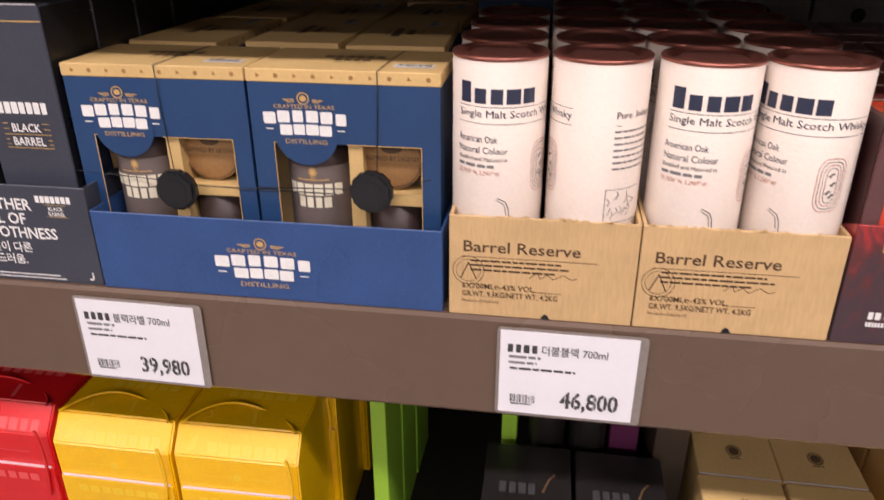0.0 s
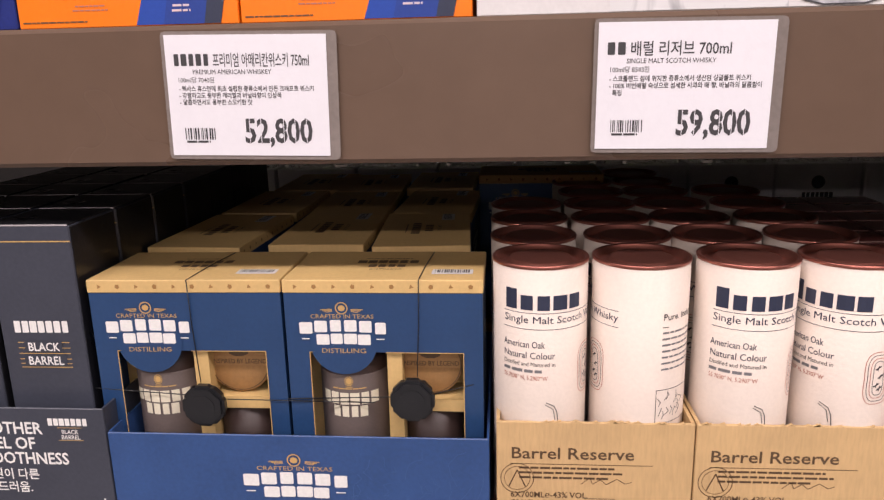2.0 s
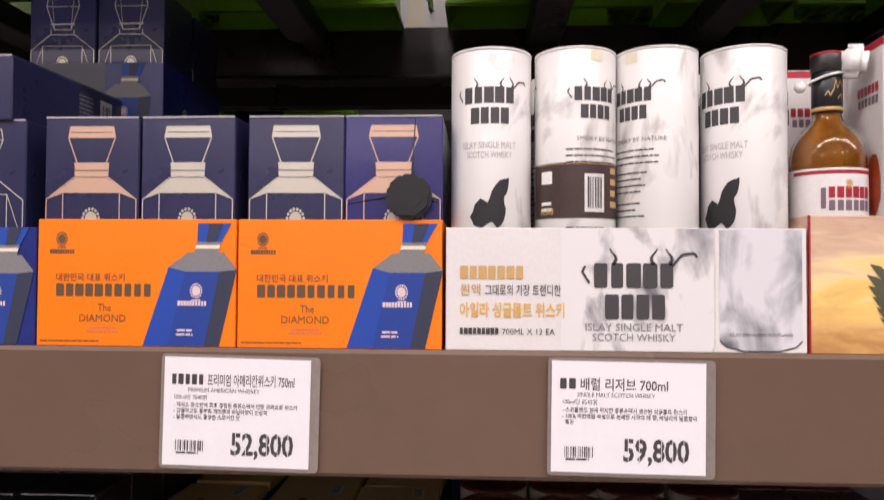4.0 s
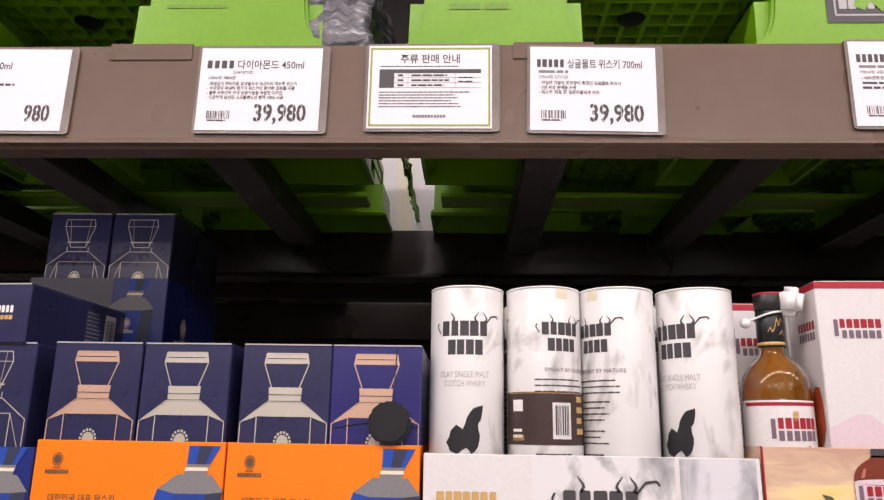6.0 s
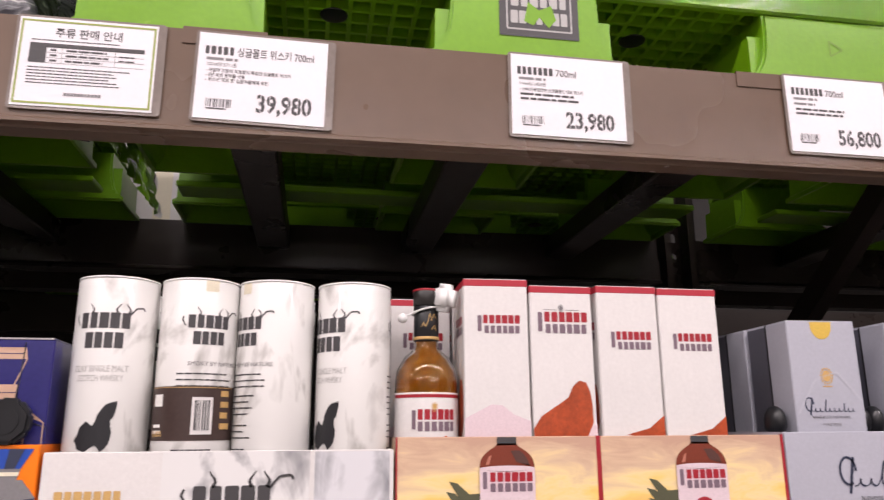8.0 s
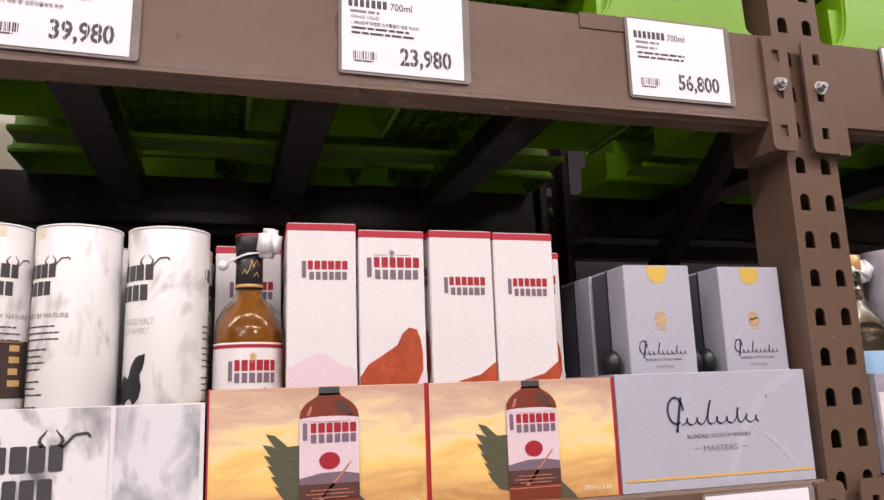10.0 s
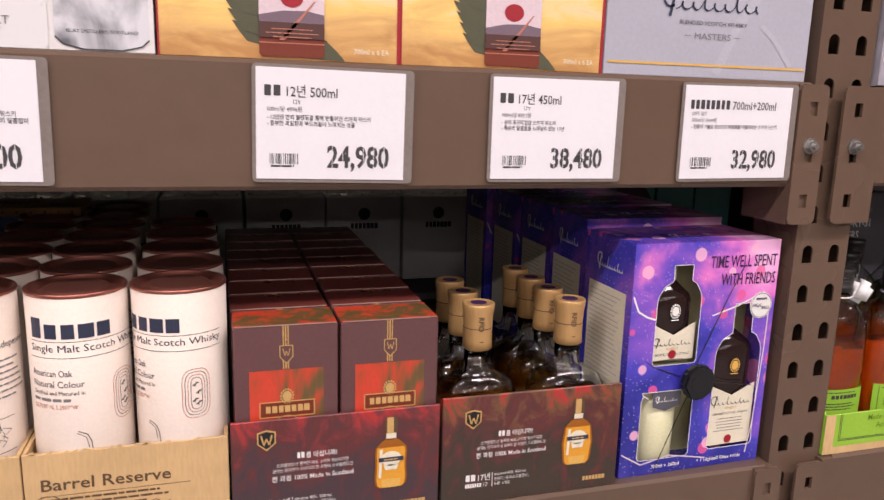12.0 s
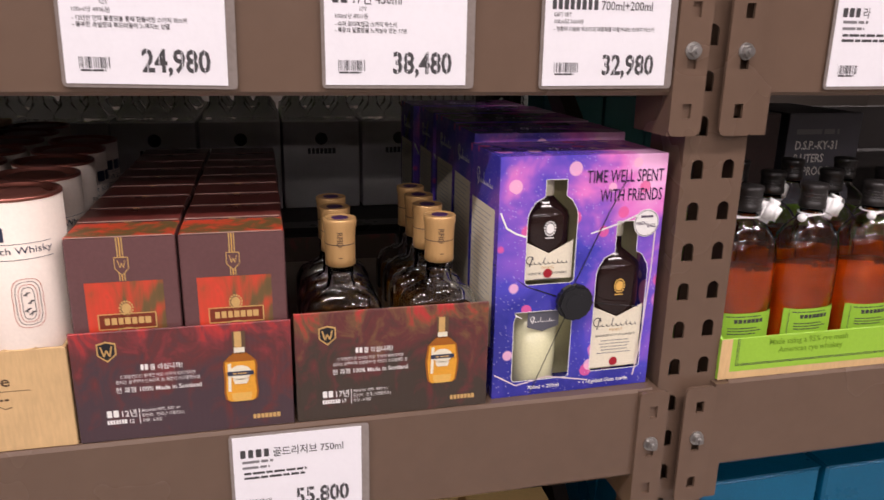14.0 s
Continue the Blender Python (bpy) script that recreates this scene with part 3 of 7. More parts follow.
for x0, x1 in ((-0.493, -0.395), (-0.017, 0.076), (0.36, 0.455), (0.66, 0.755)):
    part("beam_clip", profile_along_x([(F - 0.0016, ZC + 0.0025), (F + 0.016, ZC + 0.0025), (F + 0.016, ZC + 0.0005), (F - 0.0004, ZC + 0.0005), (F - 0.0004, ZC - 0.018), (F - 0.0016, ZC - 0.018)], x0, x1), beam_paint, rack)


# ---- price cards ----
def price_card(x, z, n_brand, title, unit, lines, price, english="", lean=0.0, shift=0.0, y=F):
    r = root("price_card", "white price card in a clear plastic sleeve on the rack beam", "price card", "price cards on the beams")
    W, H = 0.155, 0.110
    bm = bmesh.new()
    rr = 0.004
    prism(bm, [(cx + rr * math.cos(a), cz + rr * math.sin(a)) for cx, cz, a0 in ((W / 2 - rr, rr, -90), (W / 2 - rr, H - rr, 0), (-W / 2 + rr, H - rr, 90), (-W / 2 + rr, rr, 180)) for a in (radians(a0), radians(a0 + 45), radians(a0 + 90))], -0.0012, 0.0)
    bmesh.ops.recalc_face_normals(bm, faces=bm.faces[:])
    part("sleeve", bm, pouch, r, "clear plastic sleeve")
    pw, ph, ox, oz = 0.1425, 0.1035, -0.074 + shift, 0.0035
    part("paper", boxes((ox, ox + pw, -0.0020, -0.0013, oz, oz + ph)), paper, r, "white printed paper")
    p = Print(r, lambda u, v, o: (ox + u, -0.0020 - o, oz + v), deck=0.0003)
    if n_brand < 0:
        for q in ((0.002, 0.0025, 0.1385, 0.0022), (0.002, 0.0985, 0.1385, 0.0022), (0.002, 0.0045, 0.0022, 0.094), (0.1383, 0.0045, 0.0022, 0.094)):
            p.rect(*q, i_olive)
        p.text(title, 0.071, 0.082, 0.0125, i_dark, "C", 0.92, 0.012)
        p.bars(0.014, 0.0765, 0.114, 1, 0.003, 0.0011, i_dark, 3)
        p.rect(0.013, 0.0685, 0.117, 0.0048, i_dark)
        p.rect(0.013, 0.0500, 0.017, 0.0185, i_dark)
        for k in range(4):
            p.rect(0.030, 0.0500 + k * 0.0062, 0.1, 0.0004, i_grey)
        for cx in (0.046, 0.1):
            p.rect(cx, 0.05, 0.0004, 0.0185, i_grey)
        for k in range(3):
            p.bars(0.034, 0.0645 - k * 0.0062, 0.008, 1, 0.003, 0.0022, i_dark, 8 + k)
            p.bars(0.050, 0.0645 - k * 0.0062, 0.046, 1, 0.003, 0.0022, i_dark, 5 + k)
        p.bars(0.104, 0.062, 0.022, 2, 0.005, 0.0016, i_dark, 4)
        p.bars(0.013, 0.0440, 0.110, 6, 0.0036, 0.0012, i_dark, 6)
        p.blocks(0.052, 0.013, 0.038, 0.0035, 11, i_grey, seed=5)
    else:
        u, long_title = 0.0065, len(title) > 12
        if n_brand:
            bw = 0.0066 if long_title or n_brand > 6 else 0.0085
            p.blocks(u, 0.0775, bw * n_brand, 0.0100, n_brand, i_dark, seed=n_brand + 3, thin=0.12)
            u += bw * n_brand + 0.0025
        p.text(title, u, 0.0775, 0.0128, i_dark, "L", 0.84, 0.008, width=(0.127 - u) if long_title else 0.0)
        if english:
            p.text(english, 0.0095, 0.0705, 0.0056, i_dark, "L", 0.9)
        else:
            p.bars(0.0095, 0.0705, 0.034, 1, 0.003, 0.0032, i_grey, 2)
        if unit:
            p.text(unit, 0.0095, 0.0635, 0.0056, i_dark, "L", 0.9)
        else:
            p.bars(0.0095, 0.0635, 0.03, 1, 0.003, 0.0030, i_grey, 2)
        for k, s in enumerate(lines):
            if s:
                p.text(s, 0.0100, 0.0562 - k * 0.0058, 0.0053, i_dark, "L", 0.86, 0.012)
            else:
                p.bars(0.0110, 0.0562 - k * 0.0058, 0.085, 1, 0.003, 0.0028, i_dark, 7 + k)
        p.barcode(0.0125, 0.0140, 0.027, 0.0100, len(price) + n_brand)
        p.bars(0.0135, 0.0112, 0.024, 1, 0.002, 0.0018, i_dark, 5)
        if price:
            p.text(price, 0.1275, 0.0118, 0.0290, i_dark, "R", 0.0, 0.026, width=0.0102 * len(price))
            for k in range(len(price)):
                if price[k] != ",":
                    p.rect(0.1275 - 0.0102 * (len(price) - k) + 0.0048, 0.0112, 0.0006, 0.022, paper, 2, "stencil_gap")
    p.done()
    r.matrix_basis = pose(x + W / 2, y - 0.0022, z, 0, lean, 0)
    return r


LN_W = ["- 텍사스 휴스턴에 최초 설립된 증류소에서 만든 크래프트 위스키", "- 강렬하고도 풍부한 캐러멜과 바닐라향이 인상적", "- 달콤하면서도 풍부한 스모키한 맛"]
price_card(-0.388, 1.3255, 5, "프리미엄 아메리칸위스키 750ml", "100ml당 7040원", LN_W, "52,800", "          PREMIUM AMERICAN WHISKEY", 1.0)
price_card(-0.016, 1.3265, 2, "배럴 리저브 700ml", "100ml당 8543원", ["- 스코틀랜드 섬에 위치한 증류소에서 생산된 싱글몰트 위스키", "- 100% 버번배럴 숙성으로 섬세한 사과와 배 향, 바닐라의 달콤함이", "  특징"], "59,800", "          SINGLE MALT SCOTCH WHISKY", 0.6)
price_card(0.3075, 1.3275, 2, "12년 500ml", "100ml당 4996원", ["- 12년산 만의 블렌딩을 통해 만들어진 스카치 위스키", "- 풍부한 과일향과 부드러움이 느껴지는 상품"], "24,980", "                 12Y", 0.8)
price_card(0.543, 1.3275, 2, "17년 450ml", "100ml당 8551원", ["- 슈퍼 프리미엄급 스카치 위스키", "- 특유의 달콤함을 느끼실수 있는 17년"], "38,480", "                 17Y", 0.0)
price_card(0.7695, 1.3275, 8, "700ml+200ml", "100ml당 3664원", ["- 전통의 기술로 위스키의 대중화를 이끌어내는 스카치 위스키"], "32,980", "GIFT SET", -0.4)
price_card(1.122, 1.3275, 3, "라", "", ["", ""], "", "", -0.4)
price_card(-0.685, 1.9075, 3, "스 450ml", "", ["", "의 풍미와 조화를 이룸"], "980", "", 0.5)
price_card(-0.3855, 1.9075, 4, "다이아몬드 450ml", "100ml당 8884원", ["- 목넘김이 부드러운 알코올도수 36.5도의 저도주 위스키", "- 사과향과 바닐라 향기가 위스키의 풍미와 조화를 이룸", "- 블루 사파이어 보석 컷팅기법을 적용한 디자인", "- 다양하게 엄선된 스코틀랜드산 원액 100% 사용"], "39,980", "                     DIAMOND", 0.3)
price_card(-0.188, 1.910, -1, "주류 판매 안내", "", [], "")
price_card(-0.003, 1.9070, 5, "싱글몰트 위스키 700ml", "100ml당 5711원", ["- 아일라 지방의 피트향이 특징인 싱글몰트 위스키", "- 5년 숙성 원액을 사용", "- 위스키 '피트 향' 입문자들에게 추천"], "39,980", "", 1.0)
price_card(0.358, 1.9125, 7, "700ml", "100ml당 3426원", ["- 1896년에 탄생한 스코틀랜드 대표 위스키", "", ""], "23,980", "", 0.4)
price_card(0.7215, 1.9135, 7, "700ml", "", ["", ""], "56,800", "", 0.2)
price_card(1.13, 1.915, 4, "700ml", "", ["", ""], "", "", -0.5)
price_card(-0.5310, 0.8375, 4, "블랙라벨 700ml", "", [""], "39,980", "", 0.6)
price_card(-0.0455, 0.8400, 4, "더블블랙 700ml", "", [""], "46,800", "", 0.2)
price_card(0.430, 0.8435, 4, "골드리저브 750ml", "", ["", ""], "55,800", "", 0.2)


# ---- security tags ----
def puck(m, wires, name_label="black plastic security tag on thin black wires"):
    r = root("security_tag", name_label, "security tag", "wired security tags", m)
    R = 0.0238
    bm = bmesh.new()
    for y0, y1, q in ((-0.013, 0.0, 1.0),):
        prism(bm, [(R * q * math.cos(i * math.pi / 4 + 0.39), R * q * math.sin(i * math.pi / 4 + 0.39)) for i in range(8)], y0, y1)
    bmesh.ops.recalc_face_normals(bm, faces=bm.faces[:])
    bmesh.ops.bevel(bm, geom=bm.edges[:], offset=0.0035, segments=2, affect="EDGES")
    part("puck", bm, black_plastic, r)
    bm = bmesh.new()
    prism(bm, [(0.0125 * math.cos(i * math.pi / 10), 0.0125 * math.sin(i * math.pi / 10)) for i in range(20)], -0.0136, -0.012)
    bmesh.ops.recalc_face_normals(bm, faces=bm.faces[:])
    part("dial", bm, black_plastic, r)
    for w in wires:
        part("wire", tube(w, 0.00055), black_plastic, r)
    return r


# ---- lower edge of view: cartons on the bottom shelf ----
def bag_box(x, y, material, w, d, h, label, seed):
    r = root("gift_box", label, "box", "glossy gift boxes on the bottom shelf")
    cy, cz = 0.026, 0.034
    bm = profile_along_x([(0, 0), (d, 0), (d, h - 0.012), (d - 0.012, h), (cy, h), (0, h - cz)], -w / 2, w / 2)
    bmesh.ops.bevel(bm, geom=bm.edges[:], offset=0.0022, segments=2, affect="EDGES")
    part("body", bm, material, r)
    part("front_sleeve", boxes((-w / 2 + 0.003, w / 2 - 0.003, -0.005, 0.001, 0.01, h - 0.088), bevel=0.0015), material, r)
    part("sleeve_edge", boxes((-w / 2 + 0.006, w / 2 - 0.006, -0.0046, -0.001, h - 0.088, h - 0.0865)), i_lilac, r, "pale cut edge")
    tone = i_straw if material is yellow_film else i_coral
    p = Print(r, top_side(w, h))
    p.blocks(w * 0.25, 0.088, w * 0.6, 0.014, 6, tone, seed=seed + 1)
    p.line([(w * 0.60, 0.034), (w * 0.56, 0.062)], 0.005, tone)
    p.line([(w * 0.18, 0.034), (w * 0.24, 0.044), (w * 0.20, 0.056)], 0.0035, tone)
    p.bars(w * 0.3, 0.118, w * 0.5, 2, 0.006, 0.003, i_brown if material is yellow_film else i_lilac, 4)
    p.done()
    ln = math.hypot(cy, cz)
    p = Print(r, lambda u, v, o: (u - w / 2, cy * v / ln - o * cz / ln, h - cz + cz * v / ln + o * cy / ln))
    p.blocks(w * 0.26, 0.004, w * 0.66, 0.016, 7, tone, seed=seed)
    p.poly([(w * 0.10, 0.006), (w * 0.17, 0.010), (w * 0.19, 0.032), (w * 0.13, 0.022)], tone)
    p.done()
    p = Print(r, front(w))
    p.rect(w * 0.2, h - 0.066, w * 0.6, 0.001, tone)
    p.disc(w * 0.5, h - 0.064, 0.006, 0.006, tone, 2, 8)
    p.done()
    p = Print(r, lambda u, v, o: (u - w / 2, -0.005 - o, v))
    p.blocks(w * 0.15, h - 0.112, w * 0.7, 0.012, 7, tone, seed=seed + 3)
    p.done()
    part("cord", tube([(-w / 2 + 0.006 + i * (w - 0.012) / 16, 0.02 + 0.05 * math.sin(math.pi * i / 16) ** 0.7, h + 0.003 + 0.006 * math.sin(math.pi * i / 8)) for i in range(17)], 0.0022), material, r)
    part("cord", tube([(w / 2 - 0.012 + 0.004 * math.sin(i * 0.5), -0.008, h - 0.02 - 0.014 * i) for i in range(9)], 0.0022), material, r)
    r.matrix_basis = pose(x, y, 0.42)
    return r


b0 = bag_box(-0.7455, 0.712, red_film, 0.174, 0.14, 0.305, "glossy red gift box with embossed marks and a cord", 3)
for k in (1, 2):
    copy_thing(b0, pose(-0.7455, 0.712 + 0.145 * k, 0.42))
b1 = bag_box(-0.567, 0.710, yellow_film, 0.172, 0.14, 0.298, "glossy yellow gift box with embossed marks and a cord", 6)
copy_thing(b1, pose(-0.390, 0.712, 0.42, 0, 0, 1))
for k in (1, 2, 3):
    copy_thing(b1, pose(-0.567, 0.710 + 0.145 * k, 0.42))
    copy_thing(b1, pose(-0.388 + 0.006 * k, 0.712 + 0.145 * k, 0.42, 0, 0, 3 - k))
lb = carton("carton", 0.022, 0.10, 0.37, lime_card, "lime green carton on the bottom shelf", "box", "lime cartons")
rows_of(lb, (-0.215,), 0.80, 0.105, 3, 0.42)
copy_thing(lb, pose(-0.037, 0.86, 0.42))
lb = carton("carton", 0.115, 0.125, 0.24, char_side, "black carton with a pale top edge on the bottom shelf", "box", "black cartons", lid=cap_black)
pp = Print(lb, top_side(0.115, 0.2412))
pp.blocks(0.02, 0.03, 0.05, 0.02, 4, i_dark, seed=4)
pp.line([(0.078, 0.035), (0.086, 0.06), (0.094, 0.07)], 0.003, i_brown)
pp.done()
rows_of(lb, (-0.004, 0.115), 0.70, 0.13, 1, 0.42)
lb = root("whisky_bottle", "dark bottle with a pale label on the bottom shelf", "bottle", "dark bottles")
part("glass_body", lathe([(0.022, 0), (0.026, 0.003), (0.026, 0.37), (0.012, 0.40), (0.010, 0.42)], 24), cap_black, lb, "", True)
pp = Print(lb, round_side(0.0262), True)
pp.rect(-0.018, 0.29, 0.036, 0.078, i_lilac, 1, "bottle_label")
pp.disc(0, 0.305, 0.013, 0.008, i_ember, 2, 14, "bottle_label")
pp.disc(0, 0.335, 0.013, 0.008, i_ember, 2, 14, "bottle_label")
pp.done()
rows_of(lb, (0.018, 0.076), 0.875, 0.07, 3, 0.42)
lb = carton("carton", 0.04, 0.12, 0.375, ink("plum board", C(96, 40, 76)), "deep plum carton on the bottom shelf")
rows_of(lb, (0.128,), 0.87, 0.13, 3, 0.42)
lb = carton("carton", 0.045, 0.16, 0.33, ink("brown board", C(66, 54, 42)), "dark brown carton on the bottom shelf")
lb.matrix_basis = pose(0.186, 0.84, 0.42)
lb = carton("carton", 0.106, 0.102, 0.24, gold_card, "gold kraft carton on the bottom shelf", "box", "gold cartons", lid=gold_card)
pp = Print(lb, top_side(0.106, 0.2412))
pp.crest(0.053, 0.05, 0.014, i_brown)
pp.done()
rows_of(lb, (0.272, 0.382), 0.70, 0.105, 5, 0.42)
lb = carton("carton", 0.12, 0.16, 0.30, gold_card, "plain kraft carton on the bottom shelf")
rows_of(lb, (0.55, 0.68, 0.81), 0.78, 0.17, 3, 0.42)
lb = carton("carton", 0.20, 0.15, 0.36, petrol_card, "petrol blue carton on the bottom shelf", bevel=0.004)
rows_of(lb, (1.16, 1.37, 1.58), 0.70, 0.155, 4, 0.42)


# ---- middle shelf: dark bottle cartons in a printed tray ----
def dark_carton():
    w, d, h = 0.0875, 0.0875, 0.298
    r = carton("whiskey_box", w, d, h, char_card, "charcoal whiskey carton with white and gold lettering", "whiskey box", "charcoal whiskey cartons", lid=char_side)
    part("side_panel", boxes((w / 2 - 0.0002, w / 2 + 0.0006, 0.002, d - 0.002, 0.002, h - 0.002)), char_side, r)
    p = Print(r, front(w))
    p.rect(0.0, h - 0.0165, w, 0.0012, i_gold)
    p.blocks(0.014, 0.187, 0.059, 0.0125, 7, i_white, seed=11)
    for k, q in enumerate((0.176, 0.170, 0.164, 0.158, 0.153, 0.149)):
        p.rect(0.016, q, 0.055, 0.0008, i_gold)
    p.rect(0.023, 0.166, 0.04, 0.0125, char_card, 2)
    p.rect(0.021, 0.1505, 0.045, 0.0125, char_card, 2)
    p.text("BLACK", 0.0437, 0.1675, 0.0128, i_white, "C", 0.86, 0.015, 3)
    p.text("BARREL", 0.0437, 0.1525, 0.0128, i_white, "C", 0.86, 0.015, 3)
    p.done()
    return r


rows_of(dark_carton(), (-0.744, -0.652, -0.5595), 0.692, 0.090, 7, ZA + 0.0035, 0.0015, 0.8, 4)
tr = tray("display_tray", 0.285, 0.62, 0.117, char_card, "charcoal card display tray with bold white slogan", "display trays on the shelves", t=0.0025)
pp = Print(tr, front(0.285))
pp.text("ANOTHER", 0.137, 0.0885, 0.0185, i_white, "L", 0.92, 0.02)
pp.text("LEVEL OF", 0.137, 0.0715, 0.0185, i_white, "L", 0.92, 0.02)
pp.text("SMOOTHNESS", 0.137, 0.0545, 0.0185, i_white, "L", 0.88, 0.02)
pp.text("차원이 다른", 0.144, 0.0375, 0.0135, i_white, "L", 0.95, 0.014)
pp.text("부드러움.", 0.147, 0.0225, 0.0135, i_white, "L", 0.95, 0.014)
pp.blocks(0.224, 0.098, 0.043, 0.008, 7, i_white, seed=11)
pp.rect(0.234, 0.0955, 0.026, 0.0006, i_gold)
pp.text("BLACK", 0.247, 0.0890, 0.0065, i_white, "C", 0.9, 0.01)
pp.text("BARREL", 0.247, 0.0830, 0.0065, i_white, "C", 0.9, 0.01)
pp.rect(0.234, 0.0815, 0.026, 0.0006, i_gold)
pp.bars(0.150, 0.008, 0.105, 2, 0.004, 0.0015, i_white, 3)
pp.line([(0.274, 0.016), (0.274, 0.008), (0.271, 0.006), (0.269, 0.008)], 0.0018, i_white)
pp.done()
tr.matrix_basis = pose(-0.6355, 0.672, ZA)


# ---- window boxes with a tag ----
def oval_mark(p, u, v, s, t, big, small):
    """The distillery's mark: emblem, small line, two curved rows of strokes, small line; s across, t up."""
    p.ring(u, v + 0.0245 * t, 0.0055 * t, 0.0055 * t, 0.0011 * t, small, 3)
    p.disc(u, v + 0.0245 * t, 0.0035 * t, 0.003 * t, small, 3, 8)
    for sg in (-1, 1):
        for k in range(3):
            p.line([(u + sg * 0.007 * s, v + (0.0215 + 0.001 * k) * t), (u + sg * (0.012 + 0.002 * k) * s, v + (0.0205 + 0.0013 * k) * t), (u + sg * (0.0135 + 0.001 * k) * s, v + (0.0235 - 0.0005 * k) * t)], 0.0007 * t, small, 3)
    p.text("CRAFTED IN TEXAS", u, v + 0.0145 * t, 0.0058 * t, small, "C", 0.0, 0.0, 3, width=0.048 * s)
    for n, width, base, high, bow in ((6, 0.068, 0.0015, 0.0115, 0.014), (4, 0.042, -0.0110, 0.0105, 0.006)):
        for i in range(n):
            q = (i - (n - 1) / 2) / n
            p.blocks(u + (q * width - 0.0054) * s, v + (base - bow * q * q) * t, 0.0118 * s, high * t, 1, big, 3, seed=20 + i + n)
    for sg in (-1, 1):
        p.rect(u + sg * 0.0285 * s - 0.003 * s, v - 0.0065 * t, 0.006 * s, 0.0011 * t, big, 3)
    p.text("DISTILLING", u, v - 0.0200 * t, 0.0066 * t, small, "C", 0.0, 0.0, 3, width=0.034 * s)


def window_box():
    w, d, h = 0.196, 0.112, 0.2415
    r = root("gift_box", "navy gift box with kraft-gold lid and a bottle window", "gift box", "navy window boxes")
    u0, u1, v0, v1 = 0.023, 0.177, 0.02, 0.1665
    bm = bmesh.new()
    for q in (((-w / 2, 0), (w / 2, 0), (w / 2, v0), (-w / 2, v0)), ((-w / 2, v1), (w / 2, v1), (w / 2, h - 0.002), (-w / 2, h - 0.002)), ((-w / 2, v0), (u0 - w / 2, v0), (u0 - w / 2, v1), (-w / 2, v1)), ((u1 - w / 2, v0), (w / 2, v0), (w / 2, v1), (u1 - w / 2, v1))):
        prism(bm, q, 0.0, 0.0012)
    bmesh.ops.remove_doubles(bm, verts=bm.verts[:], dist=1e-5)
    part("front_panel", bm, navy_card, r)
    for sg in (-1, 1):
        x = sg * (w / 2 - 0.0006)
        part("side_panel", boxes((x - 0.0006, x + 0.0006, 0.0013, d, 0, h - 0.002)), navy_card, r)
    part("back_panel", boxes((-w / 2 + 0.002, w / 2 - 0.002, d - 0.0012, d, 0, h - 0.002)), navy_card, r)
    part("floor_panel", boxes((-w / 2 + 0.002, w / 2 - 0.002, 0.002, d - 0.002, 0, 0.0012)), navy_card, r)
    part("lid", boxes((-w / 2 - 0.0008, w / 2 + 0.0008, -0.0009, d + 0.0008, h - 0.0135, h), bevel=0.0008), gold_card, r, "kraft-gold lid printed with small marks")
    insert = part("insert", boxes((-w / 2 + 0.003, w / 2 - 0.003, 0.05, 0.052, 0.002, h - 0.016), (0.002, 0.017, 0.004, 0.05, 0.002, h - 0.016), (0.013, w / 2 - 0.003, 0.008, 0.05, 0.100, 0.113)), gold_card, r, "kraft-gold card insert")
    x = 0.060 - w / 2
    bot = part("bottle", lathe([(0.033, 0.004), (0.0362, 0.008), (0.0362, 0.142), (0.0335, 0.156), (0.018, 0.170), (0.0135, 0.177), (0.0135, 0.21)], 28), brown_label, r, "dark bottle behind the window", True)
    bot.data.transform(Matrix.Translation((x, 0.0395, 0)))
    part("bottle_label", lathe([(0.0364, 0.03), (0.0366, 0.031), (0.0366, 0.139), (0.0364, 0.140)], 28), ink("grey-brown label", C(108, 96, 92)), bot, "grey-brown bottle label", True).data.transform(Matrix.Translation((x, 0.0395, 0)))
    p = Print(bot, lambda u, v, o: (x + (0.0368 + o) * math.sin(u / 0.0368), 0.0395 - (0.0368 + o) * math.cos(u / 0.0368), v), True)
    p.blocks(-0.032, 0.108, 0.064, 0.013, 6, i_cream, seed=20)
    p.blocks(-0.019, 0.0945, 0.038, 0.012, 4, i_cream, seed=30)
    p.crest(0.0, 0.134, 0.006, i_gold)
    p.bars(-0.02, 0.125, 0.04, 1, 0.003, 0.0012, i_gold, 5, "C")
    p.done()
    pa = part("patch", lathe([(0.0325, 0.0), (0.0335, 0.001), (0.0335, 0.004), (0.0325, 0.005)], 36), leather, r, "round tan patch with dark lettering", True)
    pa.data.transform(pose(0.142 - w / 2, 0.0235, 0.1475, 90, 0, 0))
    p = Print(pa, lambda u, v, o: (0.142 - w / 2 + u, 0.0180 - o, 0.1475 + v))
    p.rect(-0.031, -0.004, 0.062, 0.0105, leather, 1)
    p.text("INSPIRED BY LEGEND", 0.0, -0.0015, 0.0072, i_brown, "C", 0.0, 0.01, 2, width=0.058)
    p.ring(0, 0, 0.0310, 0.0310, 0.0009, i_brown, 2)
    p.disc(0.0, 0.013, 0.012, 0.007, i_brown, 2, 10)
    p.done()
